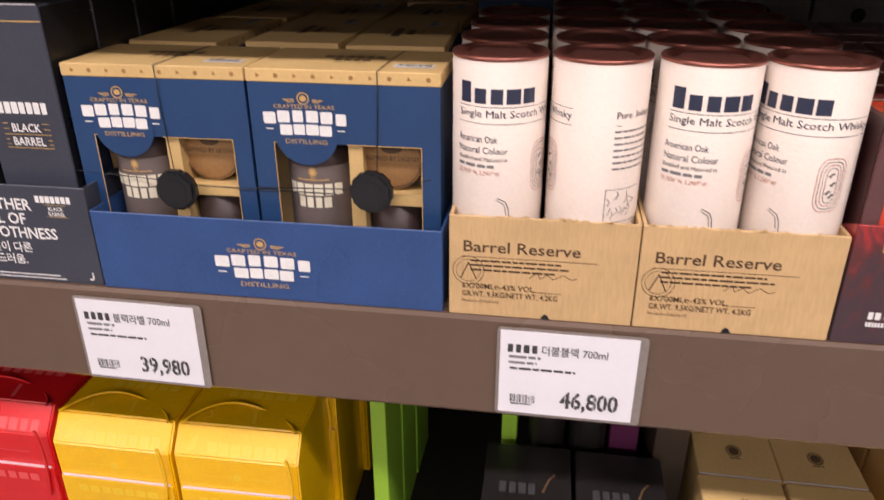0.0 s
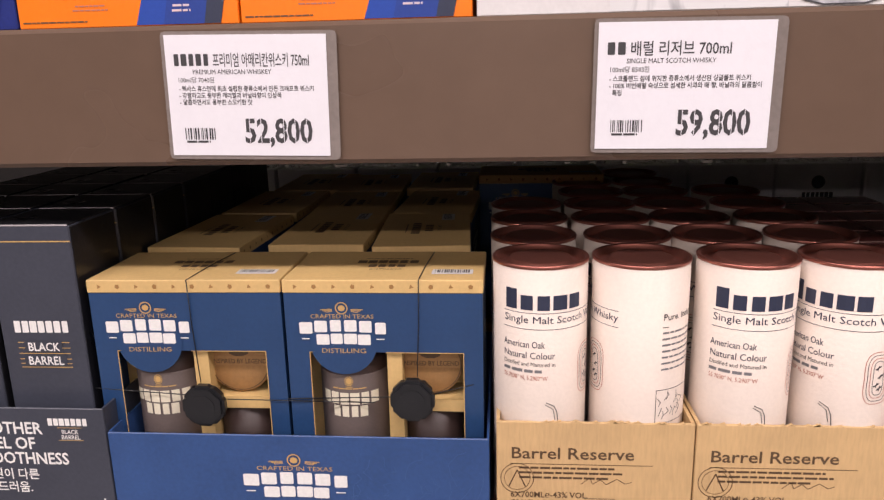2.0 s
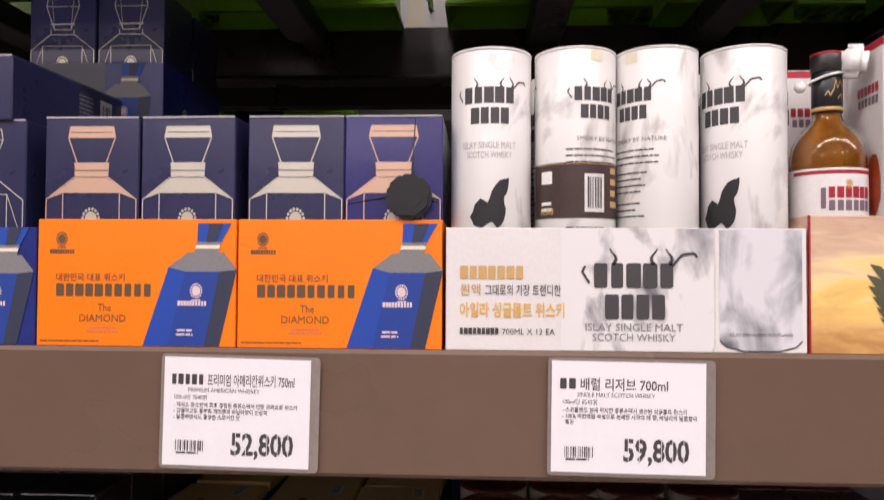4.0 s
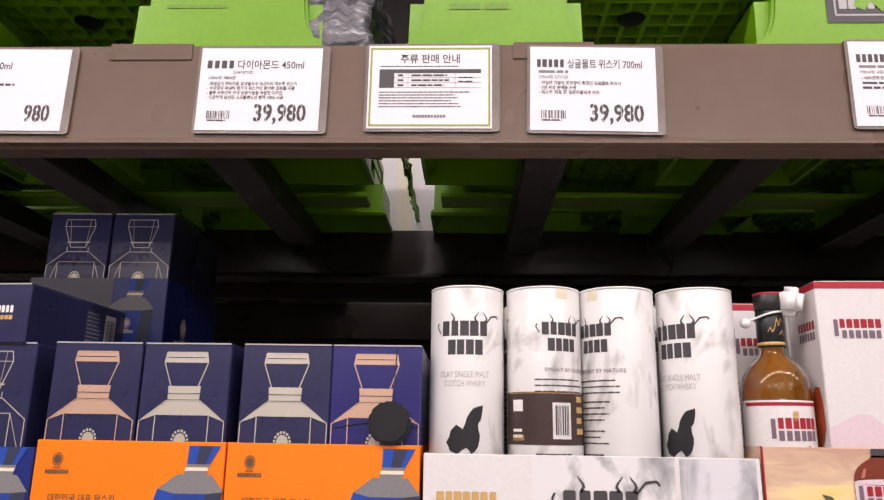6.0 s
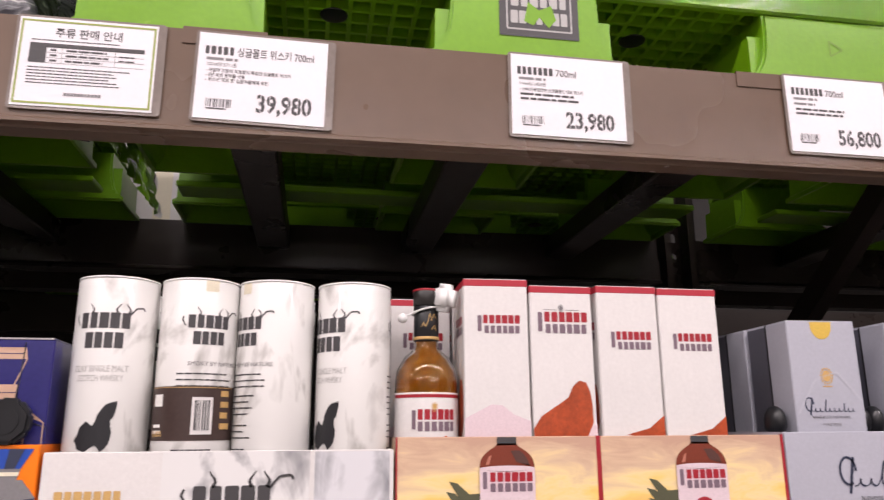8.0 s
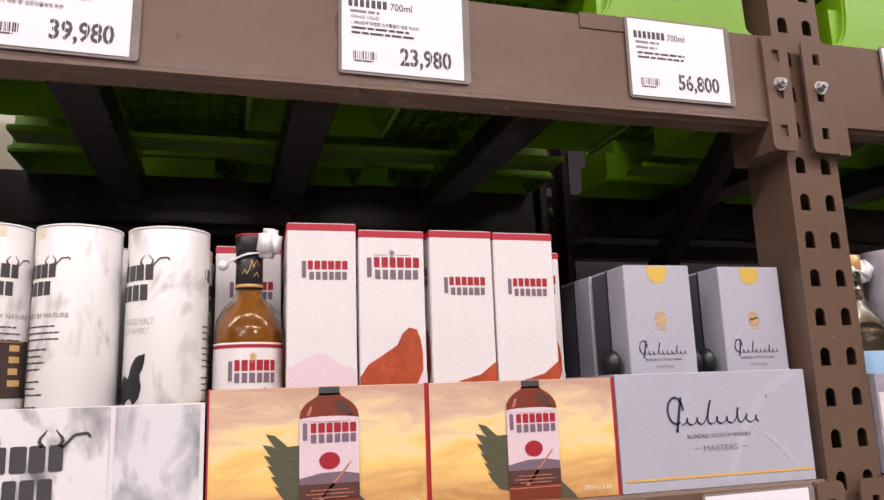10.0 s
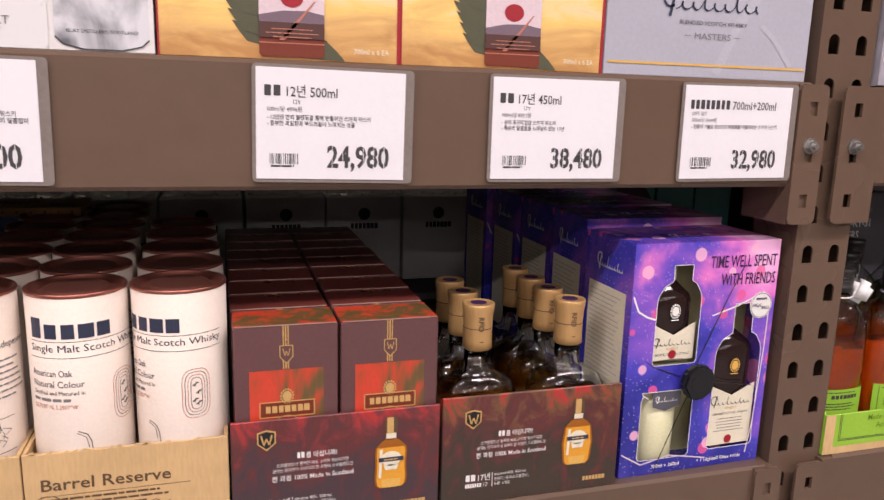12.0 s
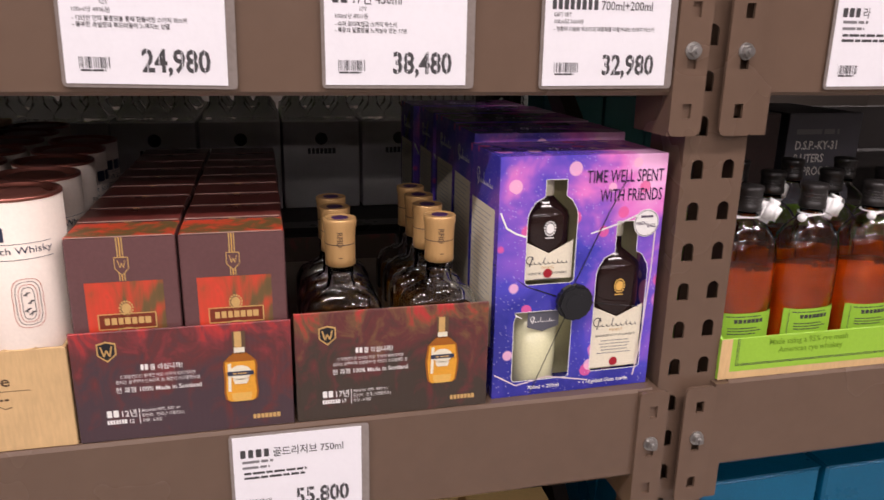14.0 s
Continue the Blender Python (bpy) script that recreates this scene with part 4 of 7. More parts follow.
    part("tumbler", lathe([(0.024, 0.03), (0.029, 0.032), (0.033, 0.119), (0.031, 0.119), (0.027, 0.04)], 28), brown_label, r, "dark tumbler foot", True).data.transform(Matrix.Translation((0.142 - w / 2, 0.042, -0.02)))
    p = Print(r, front(w))
    p.disc(0.0575, 0.177, 0.034, 0.034, navy_card, 2, 30, "label_tab")
    p.line([(u0, v0), (u0, v1), (0.027, v1)], 0.0009, i_gold, 2)
    p.line([(0.1, v1), (u1, v1), (u1, v0)], 0.0009, i_gold, 2)
    oval_mark(p, 0.0575, 0.187, 1.32, 1.05, i_white, i_gold)
    p.done()
    p = Print(r, lambda u, v, o: (u - w / 2, -0.0009 - o, v))
    for k in range(10):
        p.disc(0.012 + k * 0.0192, h - 0.0068, 0.0026, 0.0026, i_tan, 1, 3 + k % 2 * 2, a0=k)
    p.done()
    p = Print(r, top_side(w, h))
    p.blocks(0.062, 0.062, 0.066, 0.011, 6, i_brown, seed=20)
    p.blocks(0.076, 0.046, 0.04, 0.010, 4, i_brown, seed=30)
    p.text("DISTILLING", 0.096, 0.036, 0.006, i_brown, "C", 1.1)
    p.bars(0.07, 0.079, 0.05, 1, 0.003, 0.0016, i_brown, 2)
    p.rect(0.145, 0.020, 0.041, 0.017, white_card, 1, "sticker")
    p.barcode(0.148, 0.024, 0.035, 0.011, 3, 2)
    p.done()
    return r


wb = window_box()
wb.matrix_basis = pose(-0.408, 0.6985, ZA + 0.0035, 0, 0, 0.6)
copy_thing(wb, pose(-0.2085, 0.6985, ZA + 0.0035, 0, 0, -0.3))
for k, (xx, yy) in enumerate(((-0.440, 0.93), (-0.304, 0.932), (-0.186, 0.934), (-0.444, 1.135), (-0.318, 1.13), (-0.193, 1.14), (-0.438, 1.345), (-0.312, 1.34), (-0.19, 1.345))):
    copy_thing(wb, pose(xx + 0.056 + (k * 29 % 7 - 3) * 0.003, yy + (k * 13 % 5) * 0.004, ZA + 0.0035 - 0.002 * (k > 2), 0, 0, 90 + (k * 37 % 5 - 2) * 1.3))
copy_thing(wb, pose(-0.03, 1.20, ZA + 0.032, 0, 0, -0.3))
part_of = root("riser_board", "flat kraft board under a gift box at the back", "board")
part("body", boxes((-0.13, 0.13, 0, 0.2, 0, 0.028), bevel=0.001), kraft, part_of)
part_of.matrix_basis = pose(-0.03, 1.19, ZA + 0.0005)
tr = tray("display_tray", 0.386, 0.30, 0.0925, blue_card, "blue card display tray with a white and gold mark", "display trays on the shelves", t=0.0025)
pp = Print(tr, front(0.386))
oval_mark(pp, 0.191, 0.038, 1.62, 1.15, i_white, i_gold)
rng = random.Random(14)
for k in range(16):
    a, z, pts = 0.235 + 0.0085 * k, rng.uniform(0.006, 0.06), []
    for i in range(6):
        pts.append((min(0.38, a), min(0.09, z)))
        a, z = a + rng.uniform(-0.006, 0.010), z + rng.uniform(-0.004, 0.012)
    pp.line(pts, 0.0005, i_faint)
pp.done()
tr.matrix_basis = pose(-0.2975, 0.670, ZA)
puck(pose(-0.393, 0.694, 1.074), [[(-0.006, 0.003, 0.02), (-0.009, 0.003, 0.08), (-0.010, 0.0025, 0.1292), (-0.006, 0.05, 0.1300), (0.002, 0.11, 0.1300)], [(0.02, 0.003, 0.002), (0.172, 0.004, 0.0)], [(-0.02, 0.003, 0.006), (-0.12, 0.004, 0.012)]])
puck(pose(-0.180, 0.694, 1.083), [[(0.004, 0.003, 0.02), (0.007, 0.003, 0.08), (0.008, 0.0025, 0.1202), (0.010, 0.05, 0.1210), (0.014, 0.11, 0.1210)], [(0.02, 0.003, 0.002), (0.06, 0.004, 0.012)], [(-0.02, 0.003, -0.002), (-0.13, 0.004, -0.006)]])


# ---- cream tubes with copper lids ----
def cream_tube():
    R, h = 0.0458, 0.262
    r = root("whisky_tube", "cream paper whisky tube with dark lettering and copper lid", "whisky tube", "cream whisky tubes")
    part("body", lathe([(R - 0.001, 0), (R, 0.001), (R, h - 0.0034), (R - 0.0012, h - 0.0034), (R - 0.0014, h - 0.0085)], 48), cream_paper, r, "", True)
    part("base_rim", lathe([(R + 0.0002, 0.0), (R + 0.0006, 0.0008), (R + 0.0006, 0.005), (R, 0.0055)], 48), copper, r, "copper base rim", True)
    lid = lathe([(0.004, h - 0.0082), (R - 0.0017, h - 0.0082), (R - 0.0017, h - 0.0032), (R + 0.0001, h - 0.0033), (R + 0.0005, h - 0.0032), (R + 0.0007, h - 0.0020), (R + 0.0007, h - 0.0005), (R - 0.0001, h + 0.0004), (R - 0.0022, h + 0.0004), (R - 0.0030, h - 0.0005), (R - 0.0036, h - 0.0062), (R - 0.0085, h - 0.0068), (R - 0.0125, h - 0.0060), (R - 0.0150, h - 0.0035), (R - 0.0165, h - 0.0018), (R - 0.0185, h - 0.0014), (0.004, h - 0.0020)], 48)
    part("lid", lid, copper, r, "dark copper metal lid", True)
    p = Print(r, round_side(R), True)
    p.blocks(-0.0385, 0.2200, 0.079, 0.0195, 5, i_navy, seed=41, low=0.72)
    p.rect(-0.039, 0.2168, 0.121, 0.0005, i_navy)
    p.text("Single Malt Scotch Whisky", -0.0385, 0.2072, 0.0100, i_navy, "L", 1.0, 0.0, width=0.120)
    p.rect(-0.039, 0.2010, 0.121, 0.0005, i_navy)
    p.text("American Oak", -0.0395, 0.1830, 0.0094, i_navy, "L", 0.98, 0.0, width=0.042)
    p.text("Natural Colour", -0.0395, 0.1722, 0.0094, i_navy, "L", 0.98, 0.0, width=0.052)
    p.text("Distilled and Matured in", -0.0395, 0.1645, 0.0060, i_dark, "L", 1.05, width=0.052)
    p.bars(-0.0395, 0.1580, 0.050, 1, 0.003, 0.0030, i_grey, 4)
    p.text("55.7030\u00b0 N, 5.2907\u00b0W", -0.0395, 0.1505, 0.0062, i_rust, "L", 1.0, width=0.045)
    for k in range(4):
        p.peanut(0.0525, 0.156, 0.0062 + 0.0030 * k, 0.0165 + 0.0030 * k, 0.0006, i_rust if k % 2 else i_dark)
    for k, (a, b) in enumerate(((0.0515, 0.1655), (0.0545, 0.157), (0.0510, 0.149), (0.0545, 0.1455))):
        p.line([(a - 0.0028, b - 0.0012), (a, b + 0.0004), (a + 0.0030, b + 0.0018)], 0.0013, i_dark)
        p.line([(a - 0.0006, b - 0.0022), (a + 0.0006, b + 0.0024)], 0.0010, i_dark)
    p.line([(0.004, 0.128), (0.012, 0.124), (0.015, 0.117), (0.016, 0.106)], 0.0008, i_dark)
    p.line([(0.003, 0.126), (0.011, 0.121), (0.013, 0.110)], 0.0006, i_dark)
    p.text("Pure. Independent", 0.123, 0.2100, 0.0092, i_dark, "L", 0.95, 0.006)
    p.rect(0.123, 0.2030, 0.006, 0.0006, i_dark)
    p.bars(0.123, 0.197, 0.055, 7, 0.0060, 0.0018, i_grey, 9)
    for q in ((0.119, 0.107, 0.040, 0.0006), (0.119, 0.141, 0.040, 0.0006), (0.119, 0.107, 0.0006, 0.034)):
        p.rect(*q, i_dark)
    rng = random.Random(5)
    for k in range(14):
        a, b = rng.uniform(0.122, 0.15), rng.uniform(0.110, 0.132)
        p.line([(a, b), (a + rng.uniform(0, 0.006), b + 0.004), (a + rng.uniform(-0.004, 0.004), b + 0.008)], 0.0006, i_dark)
    p.done()
    return r


tube0 = cream_tube()
CX = (-0.0545, 0.0425, 0.1385, 0.2365)
TURNS = (0, -136, -4, -47)
tube0.matrix_basis = pose(CX[0], 0.7165, ZA + 0.0035, 0, 0, TURNS[0])
rng = random.Random(8)
for k in range(7):
    for i, cx in enumerate(CX):
        if (k, i) == (0, 0) or (k == 4 and i == 0) or (k == 5 and i in (0, 3)) or (k == 6 and i in (0, 3)):
            continue
        a = TURNS[i] if k == 0 else rng.uniform(-180, 180)
        copy_thing(tube0, pose(cx - 0.004 * k * (0.4 if i < 2 else 0.8) + rng.uniform(-0.002, 0.002), 0.7165 + 0.0935 * k, ZA + 0.0035, 0, 0, a))


def kraft_tray(x, seed):
    w = 0.187
    r = tray("display_tray", w, 0.60, 0.112, kraft, "kraft cardboard tray with dark printed lettering and torn edges", "display trays on the shelves", t=0.0035, inside=kraft)
    p = Print(r, front(w))
    p.text("Barrel Reserve", 0.0135, 0.0735, 0.0172, i_brown, "L", 1.0, 0.012, width=0.118)
    p.rect(0.0135, 0.0675, 0.136, 0.0006, i_brown)
    p.ring(0.020, 0.052, 0.016, 0.016, 0.0007, i_brown)
    p.ring(0.020, 0.052, 0.0125, 0.0125, 0.0005, i_brown)
    p.line([(0.012, 0.043), (0.020, 0.061), (0.028, 0.043)], 0.0012, i_brown)
    p.bars(0.022, 0.0625, 0.116, 3, 0.0052, 0.0022, i_brown, seed)
    p.line([(0.082, 0.047), (0.09, 0.054), (0.093, 0.047), (0.1, 0.052), (0.106, 0.047), (0.116, 0.053), (0.124, 0.048), (0.13, 0.05)], 0.0007, i_brown)
    p.text("6X700ML\u212e-43% VOL.", 0.0135, 0.0315, 0.0088, i_brown, "L", 0.95, 0.012)
    p.rect(0.085, 0.031, 0.03, 0.0006, i_brown)
    p.text("GR.WT. 9.5KG/NETT WT. 4.2KG", 0.0135, 0.0225, 0.0088, i_brown, "L", 0.0, 0.012, width=0.098)
    p.text("Product of Scotland", 0.0135, 0.0155, 0.0048, i_brown, "L", 1.0)
    p.done()
    bm = bmesh.new()
    rg = random.Random(seed)
    for k in range(14):
        a = rg.uniform(-w / 2, w / 2 - 0.012)
        prism(bm, [(a, 0.111), (a + rg.uniform(0.005, 0.016), 0.111), (a + rg.uniform(0.004, 0.01), 0.112 + rg.uniform(0.0006, 0.002))], 0.0002, 0.003)
    part("torn_edge", bm, kraft, r)
    bm = bmesh.new()
    a = rg.uniform(-0.01, 0.01)
    prism(bm, [(a - 0.005, 0.0008), (a + 0.004, 0.0008), (a + 0.002, 0.005), (a - 0.001, 0.0065), (a - 0.004, 0.004)], -0.0006, 0.0)
    part("thumb_tear", bm, char_side, r, "small dark tear at the foot")
    r.matrix_basis = pose(x, 0.6695, ZA)


kraft_tray(-0.004, 3)
kraft_tray(0.1845, 9)


# ---- plum cartons and flame-print trays ----
def plum_box(flap, label):
    w, d, h = 0.1055, 0.060, 0.2195
    r = root("whisky_box", label, "whisky box", "plum whisky cartons")
    part("body", boxes((-w / 2, w / 2, 0, d, 0, h - 0.001), bevel=0.001), plum_card, r)
    part("top_flap", boxes((-w / 2 + 0.0005, w / 2 - 0.0005, 0.0005, d - 0.001, h - 0.0009, h), bevel=0.0003), flap, r, "printed top flap")
    # thin pale strip paints the highlight on the front fold
    part("fold_edge", boxes((-w / 2 + 0.002, w / 2 - 0.002, -0.0006, 0.0008, h - 0.0003, h + 0.0005)), ink("worn fold", C(176, 142, 130)), r, "pale worn fold")
    for sg in (-1, 1):
        x = sg * (w / 2 + 0.0004)
        part("side_panel", boxes((x - 0.0004, x + 0.0004, 0.003, d - 0.002, 0.002, h - 0.004)), dark_red_card, r)
    p = Print(r, front(w))
    p.rect(0.015, 0.04, 0.0755, 0.132, plaid, 1, "panel")
    for q in (0.049, 0.0515, 0.054):
        p.rect(q, 0.173, 0.0011, 0.0465, i_pink if q == 0.0515 else i_gold, 1)
    p.poly([(0.046, 0.198), (0.046, 0.186), (0.0526, 0.179), (0.059, 0.186), (0.059, 0.198)], plum_card, 2, "shield")
    p.line([(0.046, 0.198), (0.046, 0.186), (0.0526, 0.179), (0.059, 0.186), (0.059, 0.198), (0.046, 0.198)], 0.0009, i_gold, 3)
    p.line([(0.049, 0.195), (0.051, 0.187), (0.0526, 0.192), (0.0543, 0.187), (0.0563, 0.195)], 0.0008, i_gold, 3)
    p.crest(0.0527, 0.143, 0.0095, i_gold, 2)
    p.rect(0.026, 0.122, 0.0535, 0.0145, i_ember, 2, "banner")
    p.line([(0.025, 0.121), (0.0807, 0.121), (0.0807, 0.1375), (0.025, 0.1375), (0.025, 0.121)], 0.0011, i_gold, 3)
    p.blocks(0.030, 0.1258, 0.046, 0.0075, 7, i_gold, 3, seed=51)
    p.disc(0.0527, 0.1165, 0.009, 0.005, i_red, 2)
    p.ring(0.0527, 0.1165, 0.010, 0.0056, 0.0009, i_gold, 3)
    p.done()
    return r


rows_of(plum_box(plaid, "plum whisky carton with a red and olive plaid panel"), (0.3375, 0.4475), 0.6765, 0.066, 1, ZA + 0.0035, 0.0012, 0.5, 6)
# rear rows: plaid left off the flaps, the shelf's shade painted in
rows_of(plum_box(shaded_flap, "plum whisky carton with a plain dark top flap"), (0.3375, 0.4475), 0.6765 + 0.066, 0.066, 8, ZA + 0.0035, 0.0012, 0.5, 7)


def bottle_art(p, u, v, s, waist):
    """A small printed bottle: cap, shoulders, amber body with light and dark sides, and a label."""
    def body(k, z0, z1):
        rim = [(0.0130, 0.0), (0.0165, 0.003), (0.0178, 0.010), (waist, 0.026), (0.0176, 0.040), (0.0168, 0.046), (0.0115, 0.0515), (0.0062, 0.056)]
        rim = [(x * k, z) for x, z in rim if z0 <= z <= z1]
        return [(u + x * s, v + z * s) for x, z in rim] + [(u - x * s, v + z * s) for x, z in reversed(rim)]
    p.poly(body(1.0, 0, 1), i_ochre, 2, "bottle_art")
    p.poly(body(0.88, 0, 0.05), i_amber, 3, "bottle_art")
    p.poly(body(0.60, 0.0, 0.012), i_pink, 4, "bottle_art")
    p.poly([(u - 0.0125 * s, v + 0.044 * s), (u - 0.009 * s, v + 0.0445 * s), (u - 0.0105 * s, v + 0.012 * s), (u - 0.0135 * s, v + 0.012 * s)], i_cream, 4, "bottle_art")
    p.rect(u - 0.0055 * s, v + 0.055 * s, 0.011 * s, 0.007 * s, i_cream, 2, "bottle_art")
    p.rect(u - 0.0066 * s, v + 0.062 * s, 0.0132 * s, 0.018 * s, i_brown, 2, "bottle_art")
    p.rect(u - 0.0046 * s, v + 0.062 * s, 0.0072 * s, 0.018 * s, i_gold, 3, "bottle_art")
    p.disc(u, v + 0.0335 * s, 0.0112 * s, 0.0085 * s, i_cream, 5, 18, "bottle_art")
    p.rect(u - 0.0135 * s, v + 0.0305 * s, 0.027 * s, 0.0048 * s, i_navy, 6, "bottle_art")
    p.bars(u - 0.010 * s, v + 0.0322 * s, 0.020 * s, 1, 0.003, 0.0014 * s, i_gold, 4, "C", 7)
    p.poly([(u - 0.0085 * s, v + 0.0265 * s), (u + 0.0085 * s, v + 0.0265 * s), (u + 0.006 * s, v + 0.0205 * s), (u - 0.006 * s, v + 0.0205 * s)], i_cream, 5, "bottle_art")


def flame_tray(x, w, h, material, age, volume, waist):
    r = tray("display_tray", w, 0.61, h, material, "dark corrugated tray printed with red flames and a bottle", "display trays on the shelves", back=0.05, t=0.0028)
    p = Print(r, front(w))
    p.poly([(0.026, 0.112), (0.026, 0.099), (0.0355, 0.091), (0.045, 0.099), (0.045, 0.112), (0.0355, 0.1145)], i_gold)
    p.poly([(0.0275, 0.1105), (0.0275, 0.0998), (0.0355, 0.0932), (0.0435, 0.0998), (0.0435, 0.1105), (0.0355, 0.1127)], char_side, 2)
    p.line([(0.030, 0.109), (0.0328, 0.098), (0.0355, 0.105), (0.0382, 0.098), (0.041, 0.109)], 0.0016, i_gold, 3)
    p.blocks(0.066, 0.0795, 0.0085, 0.0065, 2, i_white, seed=3)
    p.text("를 아십니까?", 0.0755, 0.0795, 0.0075, i_white, "L", 0.85, 0.012)
    p.text("스코틀랜드산 원액만 써도 스카치 위스키지만", 0.083, 0.0715, 0.0048, i_white, "C", 0.85)
    p.text("원저는 원액부터 완성까지 전 과정이 스코틀랜드산", 0.083, 0.0655, 0.0048, i_white, "C", 0.85)
    p.text("전 과정 100% Made in Scotland", 0.083, 0.0555, 0.0072, i_white, "C", 0.0, 0.012, width=0.086)
    p.blocks(0.028, 0.0275, 0.013, 0.008, 2, i_white, seed=3)
    p.text(age + "년", 0.042, 0.0275, 0.0098, i_white, "L", 0.9, 0.012)
    p.blocks(0.028, 0.0195, 0.02, 0.005, 7, i_white, seed=8)
    p.text(age, 0.0495, 0.0195, 0.0065, i_white, "L", 0.9, 0.012)
    p.rect(0.0605, 0.018, 0.0008, 0.018, i_white)
    p.text("Alcohol 40%, " + volume + " ml", 0.063, 0.0315, 0.0052, i_white, "L", 0.9)
    p.text("원산지 : 영국(스코틀랜드)", 0.063, 0.0255, 0.0048, i_white, "L", 0.85)
    p.text("수량 : 6개입", 0.063, 0.0195, 0.0048, i_white, "L", 0.85)
    p.blocks(w - 0.045, 0.0105, 0.03, 0.0055, 7, i_gold, seed=51)
    bottle_art(p, w - 0.055, 0.034, 1.02, waist)
    p.done()
    r.matrix_basis = pose(x, 0.6695, ZA)


flame_tray(0.3915, 0.222, 0.1245, flame_brown, "12", "500", 0.0168)
flame_tray(0.6165, 0.221, 0.130, flame_olive, "17", "450", 0.0195)


# ---- gold-capped bottles ----
def decanter():
    h = 0.162
    r = root("whisky_bottle", "square-shouldered glass whisky bottle with a gold cap", "whisky bottle", "gold-capped bottles")
    prof = [(0.030, 0.0), (0.040, 0.003), (0.0425, 0.012), (0.0425, 0.098), (0.0415, 0.112), (0.036, 0.124), (0.024, 0.131), (0.015, 0.137), (0.0135, 0.145), (0.0135, h)]
    part("glass_body", lathe(hollow(prof, 0.0026), 36, 1.12, 0.62, 4.0), glass, r, "clear glass", True)
    inner = [(0.028, 0.005), (0.037, 0.007), (0.0395, 0.014), (0.0395, 0.097), (0.0393, 0.103)]
    part("spirit", lathe(inner, 36, 1.12, 0.60, 4.0), deep_spirit, r, "dark amber spirit", True)
    part("cap", lathe([(0.0160, h + 0.001), (0.0174, h + 0.002), (0.0171, h + 0.011), (0.0171, h + 0.028), (0.0176, h + 0.042), (0.0189, h + 0.050), (0.0189, h + 0.0545), (0.0184, h + 0.0558), (0.0168, h + 0.0562), (0.0160, h + 0.0555)], 32), cap_gold, r, "satin gold cap", True)
    part("cap_badge", lathe([(0.0095, h + 0.0550), (0.0095, h + 0.0560), (0.008, h + 0.0563)], 20), i_plum, r, "violet badge on the cap", True)
    part("seal_band", lathe([(0.0170, h + 0.0265), (0.0174, h + 0.027), (0.0174, h + 0.0274), (0.0170, h + 0.0279)], 32), i_brown, r, "", True)
    part("label_panel", lathe([(0.0428, 0.025), (0.0430, 0.026), (0.0430, 0.075), (0.0428, 0.076)], 36, 1.12, 0.62, 4.0), i_brown, r, "brown label", True)
    p = Print(r, lambda u, v, o: ((0.0179 + o) * math.sin(u / 0.0178), -(0.0179 + o) * math.cos(u / 0.0178), v), True)
    gv, gf, gw = glyphs("RFID", 0.01)
    s = 0.0088
    verts, faces = p.sets.setdefault((i_brown.name, 1, "lettering"), ([], []))
    verts.extend(p.at(-0.005 + y * s, h + 0.043 - x * s, 0.0006) for x, y in gv)
    faces.extend(gf)
    p.bars(-0.0035, h + 0.012, 0.006, 1, 0.002, 0.001, i_brown, 3)
    p.done()
    return r


d0 = decanter()
spots = [(0.5635, 0.727), (0.6795, 0.724)] + [(0.563, 0.784), (0.564, 0.842), (0.677, 0.781), (0.678, 0.838), (0.678, 0.894)]
d0.matrix_basis = pose(*spots[0], ZA + 0.004)
for s in spots[1:]:
    copy_thing(d0, pose(*s, ZA + 0.004, 0, 0, (s[1] * 970) % 5 - 2))


# ---- night-sky gift boxes ----
def bottle_outline(cx, half, neck, z0, z1, z2, z3, skew):
    """The outline of a bottle-shaped window: base, shoulders and an open neck set a little to one side."""
    right = [(cx + half - 0.003, z0), (cx + half, z0 + 0.003), (cx + half, z1 - 0.004), (cx + half * 0.94, z1 + 0.004), (cx + half * 0.72, z2 - 0.004), (cx + neck + skew, z2), (cx + neck + skew, z3)]
    left = [(cx - neck + skew * 0.2, z3), (cx - neck + skew * 0.2, z2), (cx - half * 0.72, z2 - 0.006), (cx - half * 0.94, z1 + 0.002), (cx - half, z1 - 0.006), (cx - half, z0 + 0.003), (cx - half + 0.003, z0)]
    return right + left


